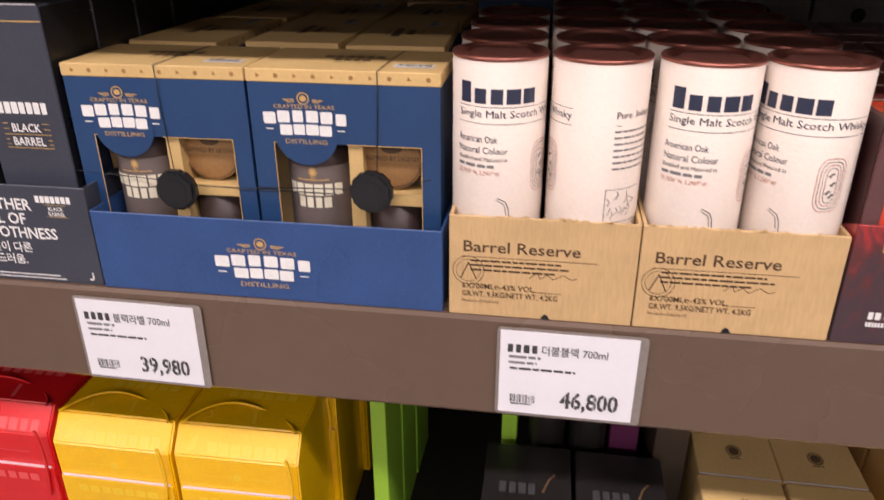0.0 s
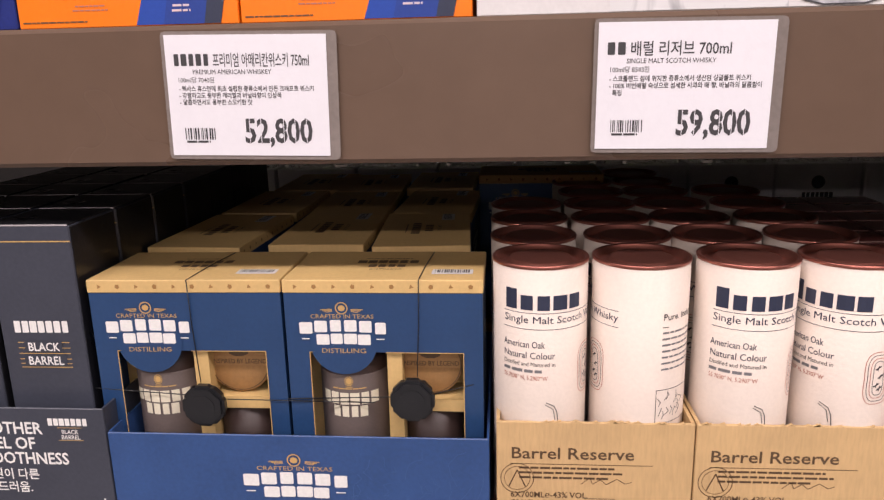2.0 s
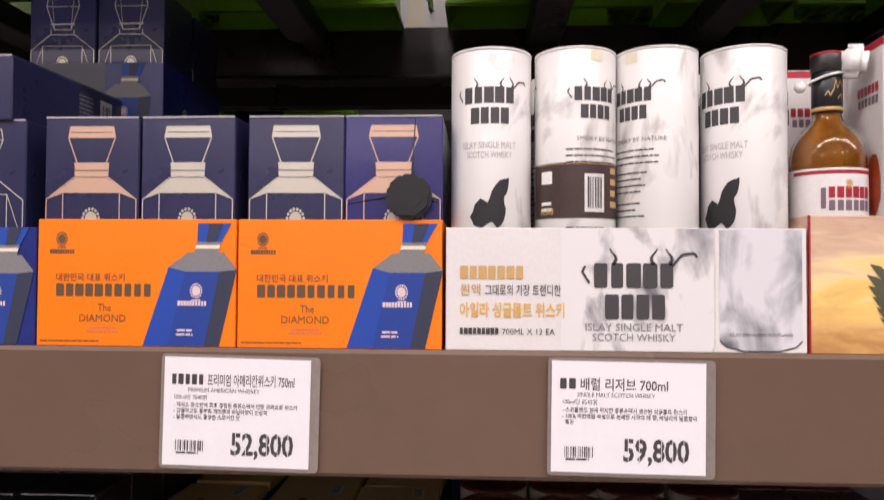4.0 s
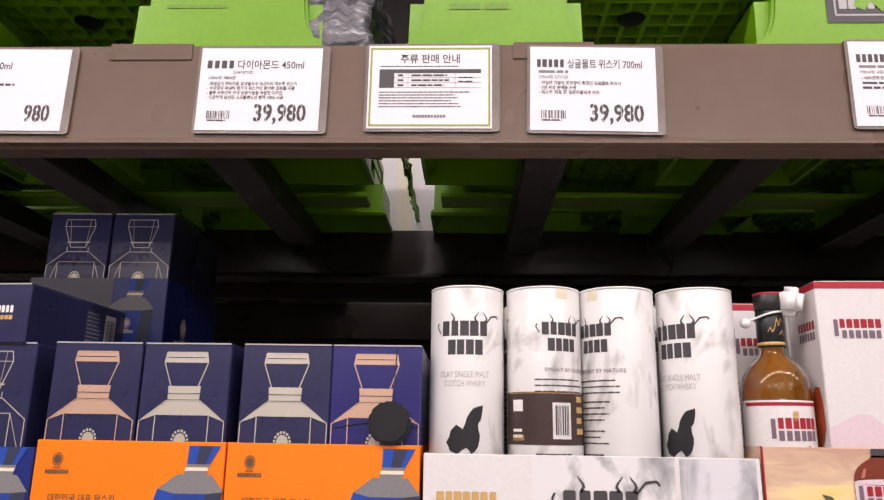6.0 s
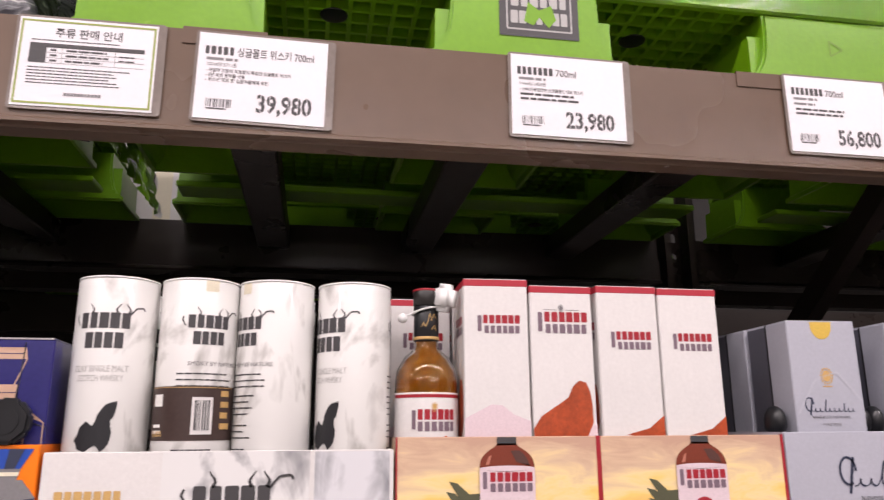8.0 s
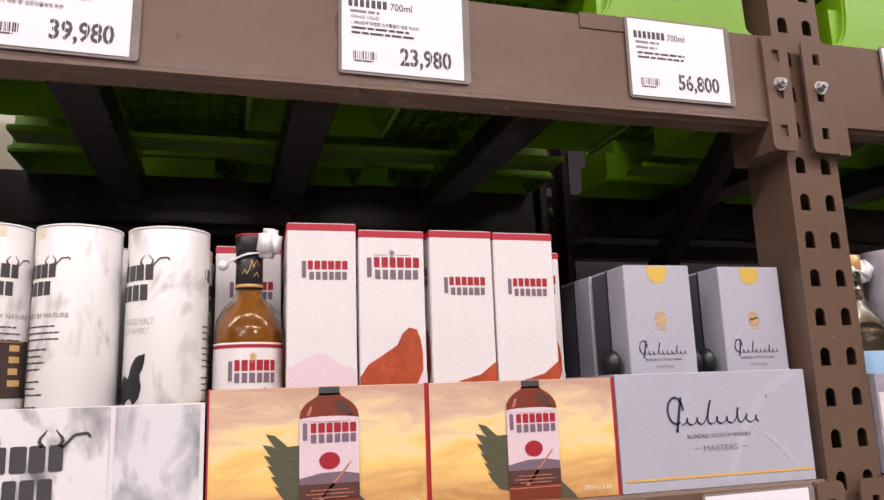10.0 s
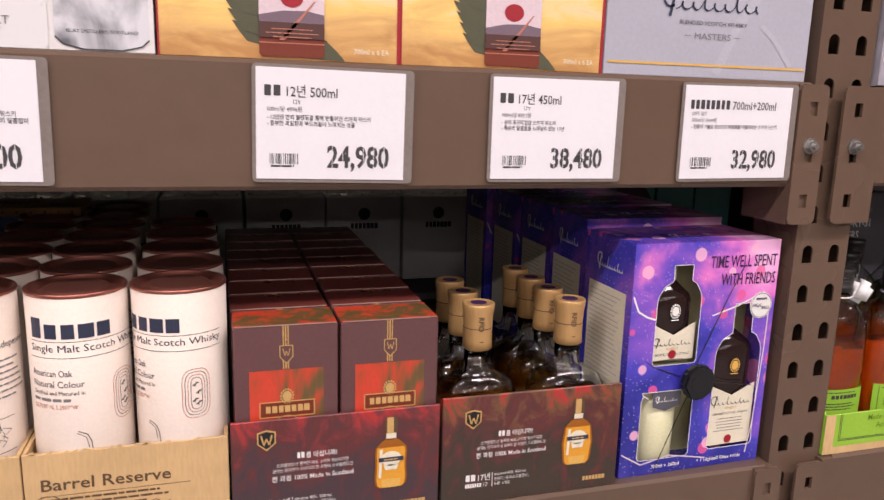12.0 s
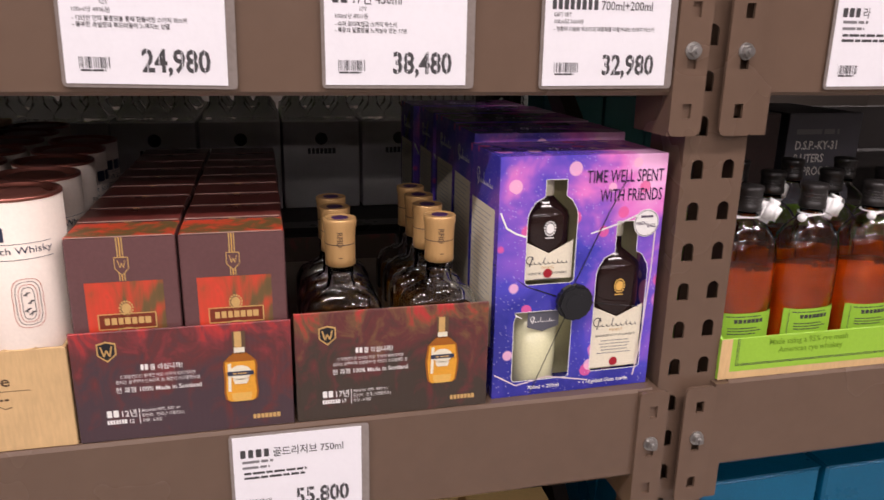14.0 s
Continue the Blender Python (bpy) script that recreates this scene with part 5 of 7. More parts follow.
def bokeh_box():
    w, d, h = 0.207, 0.113, 0.2865
    r = root("gift_box", "purple night-sky gift box with windows onto bottles and a glass", "gift box", "night-sky gift boxes")
    wins = [bottle_outline(0.066, 0.031, 0.0115, 0.139, 0.222, 0.241, 0.260, 0.004), bottle_outline(0.160, 0.034, 0.0125, 0.023, 0.152, 0.172, 0.209, 0.004), bottle_outline(0.061, 0.037, 0.036, 0.019, 0.100, 0.104, 0.106, 0.0)]
    bm = bmesh.new()
    for loop in [[(0.0, 0.0), (w, 0.0), (w, h), (0.0, h)]] + wins:
        vs = [bm.verts.new((u - w / 2, 0.0, v)) for u, v in loop]
        for a, b in zip(vs, vs[1:] + vs[:1]):
            bm.edges.new((a, b))
    bmesh.ops.triangle_fill(bm, use_beauty=True, edges=bm.edges[:], normal=(0, -1, 0))
    ext = bmesh.ops.extrude_face_region(bm, geom=bm.faces[:])
    bmesh.ops.translate(bm, verts=[q for q in ext["geom"] if isinstance(q, bmesh.types.BMVert)], vec=(0, 0.0012, 0))
    bmesh.ops.recalc_face_normals(bm, faces=bm.faces[:])
    part("front_panel", bm, galaxy, r)
    part("shell", open_box(w, d, h, 0.0013), galaxy, r)
    part("insert", boxes((-w / 2 + 0.002, w / 2 - 0.002, 0.046, 0.048, 0.002, h - 0.002)), ink("pale straw card", C(206, 202, 150)), r, "pale straw card insert")
    dark_glass = ink("dark bottle glass", C(40, 26, 24), 0.1)
    for k, (cx, z0, s, hb, neck, cap) in enumerate(((0.0655, 0.140, 0.0305, 0.074, 0.102, 0.119), (0.160, 0.022, 0.0338, 0.126, 0.168, 0.186))):
        prof = [(s * 0.8, z0), (s, z0 + 0.004), (s, z0 + hb), (s * 0.92, z0 + hb + 0.007), (s * 0.62, z0 + hb + 0.015), (0.0105, z0 + hb + 0.023), (0.0090, z0 + neck)]
        bo = part("bottle", lathe(prof, 28, 1.0, 0.7, 3.0), dark_glass, r, "dark bottle with a cream label", True)
        bo.data.transform(Matrix.Translation((cx - w / 2, 0.0285, 0)))
        cp = part("bottle_cap", lathe([(0.0108, z0 + neck - 0.004), (0.0112, z0 + neck - 0.003), (0.0112, z0 + cap - 0.001), (0.0102, z0 + cap)], 20), i_cream, bo, "cream cap", True)
        cp.data.transform(Matrix.Translation((cx - w / 2, 0.0285, 0)))
        p = Print(bo, lambda u, v, o, cx=cx, s=s: (cx - w / 2 + u, 0.0285 - s * 0.7 - 0.0012 - o, v))
        lh = hb * 0.66
        p.poly([(-s, z0 + 0.003), (s, z0 + 0.003), (s, z0 + lh), (0, z0 + lh - 0.015), (-s, z0 + lh)], i_cream, 1, "label")
        p.flourish(-s * 0.95, z0 + lh - 0.030, s * 1.9, 0.015 if k else 0.012, i_dark, 2, 0.0008, 8)
        p.text("FINEST", 0, z0 + lh - 0.0335, 0.0048, i_gold, "C", 1.2, 0, 2)
        p.text("BLENDED SCOTCH WHISKY", 0, z0 + lh - 0.040, 0.004, i_dark, "C", 0, 0, 2, width=s * 1.6)
        p.bars(-s * 0.7, z0 + lh - 0.046, s * 1.4, 1 if k == 0 else 5, 0.004, 0.0010, i_grey, 4, "C", 2)
        p.disc(0, z0 + 0.010, 0.0055, 0.0055, i_red, 3)
        p.crest(0, z0 + hb * 0.85, 0.010, i_pink if k else i_white, 2)
        p.done()
    gl = part("highball_glass", lathe([(0.028, 0.004), (0.029, 0.006), (0.031, 0.104), (0.0295, 0.104), (0.0275, 0.034), (0.004, 0.034)], 32), ink("frosted straw glass", C(214, 211, 172), 0.2), r, "frosted highball glass", True)
    gl.data.transform(Matrix.Translation((0.061 - w / 2, 0.034, 0)))
    p = Print(gl, lambda u, v, o: (u - w / 2, 0.0022 - o, v))
    p.poly([(0.042, 0.086), (0.061, 0.080), (0.082, 0.086), (0.082, 0.106), (0.042, 0.106)], slate_card, 1, "label")
    p.flourish(0.045, 0.090, 0.034, 0.009, i_white, 2, 0.0007)
    p.done()
    p = Print(r, front(w))
    for loop in wins:
        p.line(loop + loop[:1], 0.0008, i_white, 1)
    p.text("TIME WELL SPENT", 0.203, 0.2550, 0.0205, i_plum, "R", 0.0, 0.003, 2, width=0.098)
    p.text("WITH FRIENDS", 0.203, 0.2330, 0.0205, i_plum, "R", 0.0, 0.003, 2, width=0.080)
    p.disc(0.186, 0.2055, 0.0165, 0.0165, i_white, 2, 28)
    p.ring(0.186, 0.2055, 0.0152, 0.0152, 0.0006, i_plum, 3)
    p.text("HIGH", 0.1795, 0.2035, 0.0058, i_plum, "C", 0.95, 0.015, 3)
    p.text("BALL", 0.1930, 0.2005, 0.0058, i_plum, "C", 0.95, 0.015, 3)
    p.blocks(0.178, 0.212, 0.016, 0.0028, 9, i_plum, 3, seed=61)
    p.line([(0.002, 0.225), (0.010, 0.207), (0.022, 0.200), (0.034, 0.196)], 0.0022, i_white, 1)
    p.line([(0.115, 0.196), (0.15, 0.206), (0.19, 0.222)], 0.0018, i_white, 1)
    p.line([(0.199, 0.195), (0.1985, 0.15), (0.193, 0.05), (0.187, 0.012)], 0.0018, i_lilac, 1)
    p.line([(0.002, 0.03), (0.03, 0.014), (0.07, 0.022), (0.125, 0.012)], 0.0016, i_lilac, 1)
    p.text("700ml + 200ml             + 1 Highball Glass Inside", 0.045, 0.0075, 0.0066, i_white, "L", 0.0, 0.01, 2, width=0.135)
    p.done()
    p = Print(r, left_side(w, d))
    p.rect(0.012, 0.06, 0.088, 0.165, i_cream, 1, "info_panel")
    p.bars(0.018, 0.215, 0.076, 26, 0.0058, 0.0013, i_fog, 6, level=2)
    p.flourish(0.028, 0.243, 0.066, 0.020, i_white, 1, 0.0012)
    p.done()
    p = Print(r, top_side(w, h))
    p.flourish(0.075, 0.035, 0.075, 0.018, i_lilac)
    p.done()
    return r


g0 = bokeh_box()
TALL = Matrix.Diagonal((1, 1, 1.027, 1))
g0.matrix_basis = pose(0.8405, 0.681, ZA + 0.0005, 0, 0, 1.2) @ TALL
for k, (dx, dy, a) in enumerate(((0.0085, 0.132, -1), (0.016, 0.262, 1), (0.012, 0.385, -0.5), (0.004, 0.508, 0.6))):
    copy_thing(g0, pose(0.8405 + dx, 0.681 + dy, ZA + 0.0005, 0, 0, a) @ TALL)
puck(pose(0.832, 0.6765, 1.080, 0, 15, 0), [[(-0.002, 0.003, 0.02), (0.012, 0.003, 0.11), (0.02, 0.003, 0.151), (0.014, 0.06, 0.153)], [(0.0, 0.003, -0.02), (-0.014, 0.003, -0.128)], [(0.02, 0.003, 0.0), (0.09, 0.004, 0.008)], [(-0.02, 0.003, 0.0), (-0.06, 0.003, 0.004), (-0.108, 0.004, 0.022)]])


# ---- next bay: squat bottles with lime labels ----
def hang_tag(parent_m, dx=0.03, dz=0.0):
    r = root("security_tag", "white plastic bottle security tag with a ball end", "security tag", "white bottle tags", parent_m)
    bm = boxes((0.010, 0.036, -0.012, 0.011, -0.008, 0.024), bevel=0.0065, seg=3)
    bmesh.ops.rotate(bm, verts=bm.verts[:], cent=(0.02, 0, 0), matrix=Matrix.Rotation(radians(24), 3, "Y"))
    part("housing", bm, white_plastic, r, "", True)
    part("loop", tube([(0.0165 * math.cos(a / 8 * math.pi), 0.0165 * math.sin(a / 8 * math.pi), -0.002) for a in range(16)], 0.0012, closed=True), white_plastic, r)
    part("pin", tube([(-0.002, -0.0165, -0.002), (-0.02, -0.018, -0.004)], 0.0012), white_plastic, r)
    bm = bmesh.new()
    bmesh.ops.create_uvsphere(bm, u_segments=14, v_segments=8, radius=0.0058)
    bmesh.ops.translate(bm, verts=bm.verts[:], vec=(-0.023, -0.018, -0.005))
    part("ball", bm, white_plastic, r, "", True)
    return r


def rye_bottle():
    h = 0.205
    r = root("whiskey_bottle", "oval glass bottle of amber whiskey with a lime label", "whiskey bottle", "lime-labelled bottles")
    prof = [(0.036, 0.0), (0.043, 0.003), (0.045, 0.012), (0.0455, 0.10), (0.0445, 0.145), (0.040, 0.168), (0.028, 0.184), (0.0175, 0.192), (0.015, 0.198), (0.015, h)]
    part("glass_body", lathe(hollow(prof, 0.0016), 40, 1.05, 0.72, 2.4), glass, r, "clear glass with raised lettering", True)
    part("spirit", lathe([(0.034, 0.005), (0.041, 0.007), (0.043, 0.014), (0.0433, 0.10), (0.0430, 0.124)], 40, 1.05, 0.70, 2.4), whisky, r, "amber spirit", True)
    
    part("cap", lathe([(0.0155, h), (0.0172, h + 0.001), (0.0172, h + 0.008), (0.0165, h + 0.009), (0.0165, h + 0.0245), (0.0178, h + 0.0265), (0.0178, h + 0.031), (0.016, h + 0.033)], 32), cap_black, r, "dark ribbed cap", True)
    for q in (0.011, 0.015, 0.019):
        part("cap_ring", lathe([(0.0164, h + q), (0.0169, h + q + 0.0006), (0.0169, h + q + 0.0014), (0.0164, h + q + 0.002)], 28), cap_black, r, "", True)
    def at(u, v, o):
        c, s = math.sin(u / 0.046), -math.cos(u / 0.046)
        q = (0.0461 + o) * (abs(c) ** 2.4 + abs(s) ** 2.4) ** (-1 / 2.4)
        return (q * c * 1.05, q * s * 0.72, v)

    p = Print(r, at, True)
    p.rect(-0.042, 0.018, 0.084, 0.054, lime_card, 0, "bottle_label")
    p.blocks(-0.02, 0.058, 0.042, 0.0055, 7, i_dark, seed=71)
    p.bars(-0.03, 0.0665, 0.06, 1, 0.004, 0.0014, i_dark, 3)
    p.bars(-0.026, 0.050, 0.05, 3, 0.004, 0.0016, i_dark, 3)
    p.rect(-0.034, 0.020, 0.0008, 0.049, i_dark)
    p.done()
    p = Print(r, at, True, 0.0006)
    p.blocks(-0.016, 0.128, 0.036, 0.010, 3, glass, 1, seed=73)
    p.blocks(-0.012, 0.110, 0.030, 0.010, 3, glass, 1, seed=75)
    p.blocks(-0.014, 0.093, 0.040, 0.008, 7, glass, 1, seed=77)
    p.done()
    return r


rb = rye_bottle()
BX = (1.098, 1.197, 1.297, 1.397)
rb.matrix_basis = pose(BX[0], 0.735, ZA + 0.004)
for k in range(3):
    for i, bx in enumerate(BX):
        if (k, i) != (0, 0):
            copy_thing(rb, pose(bx + 0.006 * k, 0.735 + 0.093 * k, ZA + 0.004, 0, 0, ((i * 7 + k * 5) % 9) - 4))
        if k < 2:
            hang_tag(pose(bx + 0.006 * k, 0.735 + 0.093 * k, ZA + 0.204, 0, 0, (-28, -8, 6, -20)[i] + 40 * k))
tr = tray("display_tray", 0.42, 0.30, 0.056, lime_card, "kraft tray with a lime green printed front", "display trays on the shelves", back=0.155, t=0.003, inside=kraft)
pp = Print(tr, front(0.42))
pp.rect(0.0, 0.0, 0.42, 0.010, kraft, 1, "border")
pp.rect(0.0, 0.010, 0.016, 0.046, kraft, 1, "border")
for q in (0.024, 0.0265):
    pp.line([(q, 0.056), (q, q * 0.75), (0.41, q * 0.75)], 0.0008, i_dark)
pp.text("Made using a 95% rye mash", 0.070, 0.0435, 0.0115, i_lime, "L", 0.95, 0.01)
pp.text("American rye whiskey", 0.086, 0.0315, 0.0115, i_lime, "L", 0.95, 0.01)
pp.done()
tr.matrix_basis = pose(1.2495, 0.6705, ZA)
bx = carton("carton", 0.17, 0.22, 0.285, slate_card, "grey printed case with stencilled wording at the back of the shelf")
pp = Print(bx, front(0.17))
for k, s in enumerate(("D.S.P.-KY-31", "9 LITERS", "80 PROOF")):
    pp.text(s, 0.02, 0.215 - 0.026 * k, 0.024, i_white, "L", 0.8, 0.02)
pp.bars(0.02, 0.245, 0.1, 1, 0.01, 0.01, i_grey, 2)
pp.done()
bx.matrix_basis = pose(1.575, 1.17, ZA + 0.0005)
bx = carton("carton", 0.09, 0.22, 0.285, dark_red_card, "dark red case at the back of the shelf")
bx.matrix_basis = pose(1.425, 1.17, ZA + 0.0005)
tc = carton("carton", 0.088, 0.09, 0.31, teal_card, "teal and white carton at the back of the shelf", "box", "teal cartons")
pp = Print(tc, front(0.088))
pp.rect(0.0005, 0.003, 0.087, 0.205, i_cream, 1, "panel")
pp.text("THE", 0.044, 0.185, 0.02, i_dark, "C", 0.9, 0.01, 2)
pp.blocks(0.012, 0.160, 0.066, 0.018, 6, i_dark, 2, seed=81)
pp.done()
rows_of(tc, (1.09, 1.183, 1.276), 1.26, 0.095, 2, ZA + 0.0005, 0.001, 0.6, 3)

# ---- rear run of shelving with white bottle cases ----
for top in (0.42, ZA):
    part("shelf_deck", boxes((LEFT, RIGHT, BACK + 0.06, 2.5, top - 0.028, top - 0.002)), deck_mat, rack)
part("beam", profile_along_x([(BACK + 0.062, ZA), (BACK + 0.1, ZA), (BACK + 0.1, ZA - 0.12), (BACK + 0.062, ZA - 0.12)], LEFT, RIGHT), shaded_paint, rack)


def bottle_case():
    w, d, h = 0.186, 0.27, 0.215
    r = root("bottle_case", "white open case of clear bottles on the rear shelf", "bottle case", "white bottle cases")
    part("case", boxes((-w / 2, w / 2, 0, d, 0, h), bevel=0.002), white_card, r)
    p = Print(r, front(w))
    p.disc(w / 2, 0.172, 0.015, 0.015, i_dark)
    p.blocks(w / 2 - 0.035, 0.135, 0.07, 0.014, 7, i_black, seed=91)
    p.done()
    for sx in (-0.058, 0.0, 0.058):
        for sy in (0.05, 0.14):
            b = part("bottle", lathe([(0.030, h - 0.01), (0.030, h + 0.012), (0.016, h + 0.035), (0.012, h + 0.045), (0.012, h + 0.08)], 16), glass, r, "clear bottle neck", True)
            b.data.transform(Matrix.Translation((sx, sy, 0)))
            c = part("cap", lathe([(0.0135, h + 0.08), (0.0135, h + 0.10), (0.012, h + 0.102)], 16), white_plastic, b, "pale cap", True)
            c.data.transform(Matrix.Translation((sx, sy, 0)))
    return r


bc = bottle_case()
rows_of(bc, [-0.92 + 0.193 * k for k in range(14)], 1.74, 0.28, 2, ZA + 0.0005, 0.002, 1.0, 12)


# ---- upper shelf: orange trays with foil cartons ----
def facet_box(hue, foil, filled=True):
    w, d, h = 0.0965, 0.0985, 0.2240
    r = carton("whisky_box", w, d, h, hue, "indigo foil whisky carton with a metallic bottle outline", "whisky box", "indigo whisky cartons", lid=indigo_card)
    p = Print(r, front(w))
    c = w / 2
    for q in ([(c - 0.012, 0.1710), (c + 0.012, 0.1710), (c + 0.024, 0.2040), (c + 0.022, 0.2150), (c - 0.022, 0.2150), (c - 0.024, 0.2040), (c - 0.012, 0.1710)],
              [(c - 0.046, 0.10), (c - 0.046, 0.1420), (c - 0.018, 0.1640), (c + 0.018, 0.1640), (c + 0.046, 0.1420), (c + 0.046, 0.10)],
              [(c - 0.029, 0.10), (c - 0.029, 0.1480)], [(c + 0.029, 0.10), (c + 0.029, 0.1480)], [(c - 0.0165, 0.1640), (c - 0.017, 0.1710)], [(c + 0.0165, 0.1640), (c + 0.017, 0.1710)]):
        p.line(q, 0.0011, foil, 2)
    if filled:
        p.poly([(c - 0.0238, 0.2040), (c + 0.0238, 0.2040), (c + 0.022, 0.2150), (c - 0.022, 0.2150)], foil, 1, "foil")
        p.poly([(c - 0.0165, 0.1640), (c + 0.0165, 0.1640), (c + 0.018, 0.1790), (c - 0.018, 0.1790)], foil, 1, "foil")
        p.poly([(c - 0.046, 0.1420), (c - 0.029, 0.1485), (c + 0.029, 0.1485), (c + 0.046, 0.1420), (c + 0.0165, 0.1640), (c - 0.0165, 0.1640)], foil, 1, "foil")
    else:
        p.line([(c - 0.018, 0.1790), (c + 0.018, 0.1790)], 0.0016, foil, 2)
        p.line([(c - 0.024, 0.2040), (c + 0.024, 0.2040)], 0.0008, foil, 2)
        for sg in (-1, 1):
            p.line([(c + sg * 0.029, 0.1480), (c + sg * 0.046, 0.10)], 0.0008, foil, 2)
            p.line([(c + sg * 0.012, 0.1710), (c + sg * 0.016, 0.2150)], 0.0006, foil, 2)
        p.line([(c - 0.029, 0.1480), (c + 0.029, 0.1480)], 0.0009, foil, 2)
    p.crest(c, 0.1225, 0.0125, foil_silver, 2)
    p.blocks(c - 0.022, 0.098, 0.044, 0.006, 10, foil_silver, 2, seed=95)
    if filled:
        for z in (0.1645, 0.1712, 0.2095):
            p.line([(c - 0.021, z), (c + 0.021, z)], 0.0007, hue, 2)
    p.done()
    return r


fb1 = facet_box(indigo_card, foil_copper)
fb2 = facet_box(indigo_card, foil_silver)
fb3 = facet_box(indigo_bright, foil_copper)
fb4 = facet_box(indigo_card, foil_silver, False)
ZT = ZB + 0.0035
fb1.matrix_basis = pose(-0.4690, 0.680, ZT, 0, 0, 0.5)
fb2.matrix_basis = pose(-0.3705, 0.680, ZT, 0, 0, -1.2)
copy_thing(fb2, pose(-0.2615, 0.680, ZT, 0, 0, 0.3))
fb3.matrix_basis = pose(-0.1645, 0.680, ZT, 0, 0, -0.2)
fb4.matrix_basis = pose(-0.592, 0.690, ZT)
copy_thing(fb2, pose(-0.695, 0.690, ZT))
for k in (1, 2, 3):
    for x in (-0.469, -0.3705, -0.2615, -0.1645, -0.592, -0.695):
        if k < 2 or x < -0.5:
            copy_thing(fb2, pose(x, 0.690 + 0.101 * k, ZT))
puck(pose(-0.148, 0.676, 1.589, 0, 5, 0), [[(0.0, 0.003, 0.02), (-0.002, 0.003, 0.077), (0.0, 0.05, 0.078)], [(-0.02, 0.003, 0.0), (-0.064, 0.004, -0.012)], [(0.02, 0.003, 0.0), (0.034, 0.004, -0.004)]])


def sapphire_art(p, u, v, s, tilt):
    """A printed faceted blue bottle that leans to one side."""
    def q(pts):
        return [(u + (a + tilt * b) * s, v + b * s) for a, b in pts]
    p.poly(q([(-0.037, 0), (0.036, 0), (0.033, 0.072), (0.016, 0.088), (-0.018, 0.088), (-0.033, 0.074)]), i_blue, 1, "bottle_art")
    p.poly(q([(-0.013, 0), (0.022, 0), (0.017, 0.070), (-0.016, 0.070)]), i_azure, 2, "bottle_art")
    p.poly(q([(0.022, 0), (0.036, 0), (0.033, 0.072), (0.017, 0.070)]), i_navy, 2, "bottle_art")
    p.poly(q([(-0.033, 0.074), (-0.016, 0.070), (0.017, 0.070), (0.033, 0.072), (0.016, 0.088), (-0.018, 0.088)]), i_grey, 2, "bottle_art")
    p.poly(q([(-0.012, 0.088), (0.011, 0.088), (0.011, 0.098), (-0.012, 0.098)]), i_grey, 2, "bottle_art")
    p.poly(q([(-0.012, 0.0915), (0.011, 0.0915), (0.011, 0.095), (-0.012, 0.095)]), i_cream, 3, "bottle_art")
    p.poly(q([(-0.012, 0.098), (0.011, 0.098), (0.016, 0.1155), (-0.016, 0.1155)]), i_blue, 2, "bottle_art")
    p.poly(q([(-0.003, 0.098), (0.006, 0.098), (0.008, 0.1155), (-0.005, 0.1155)]), i_navy, 3, "bottle_art")
    p.crest(u + tilt * 0.052 * s, v + 0.052 * s, 0.008 * s, i_lilac, 3)
    p.blocks(u + (tilt * 0.038 - 0.014) * s, v + 0.038 * s, 0.028 * s, 0.0045 * s, 10, i_lilac, 3, seed=95)
    p.bars(u + (tilt * 0.012 - 0.009) * s, v + 0.014 * s, 0.018 * s, 2, 0.004 * s, 0.0018 * s, i_lilac, 3, "C", 3)


def orange_tray(x):
    w, h = 0.1995, 0.1250
    r = tray("display_tray", w, 0.205, h, orange_card, "bright orange display tray printed with a leaning blue bottle", "display trays on the shelves", t=0.0025)
    p = Print(r, front(w))
    p.crest(0.0245, 0.1055, 0.0078, i_brown)
    p.blocks(0.0125, 0.0910, 0.025, 0.0042, 10, i_brown, seed=95)
    p.text("대한민국 대표 위스키", 0.0185, 0.0645, 0.0085, i_brown, "L", 0.0, 0.01, width=0.070)
    p.blocks(0.0185, 0.0490, 0.098, 0.0125, 10, i_brown, seed=95, thin=0.05)
    p.text("The", 0.0685, 0.0345, 0.0105, i_brown, "C", 0.85)
    p.text("DIAMOND", 0.0665, 0.0240, 0.0105, i_brown, "C", 0.95)
    p.bars(0.050, 0.0175, 0.034, 2, 0.0035, 0.0012, i_rust, 4, "C")
    p.bars(0.004, 0.0045, 0.06, 1, 0.003, 0.0013, i_brown, 2)
    sapphire_art(p, 0.146, 0.001, 1.04, 0.27)
    p.done()
    r.matrix_basis = pose(x, 0.6695, ZB)
    return r


ot = orange_tray(-0.4170)
copy_thing(ot, pose(-0.2155, 0.6695, ZB))
bt = tray("display_tray", 0.20, 0.205, 0.117, royal_card, "royal blue display tray with a pale blue bottle print", "display trays on the shelves", t=0.0025)
pp = Print(bt, front(0.20))
sapphire_art(pp, 0.146, 0.001, 1.0, 0.27)
pp.blocks(0.02, 0.05, 0.09, 0.012, 10, i_lilac, seed=95)
pp.done()
bt.matrix_basis = pose(-0.6185, 0.6695, ZB)
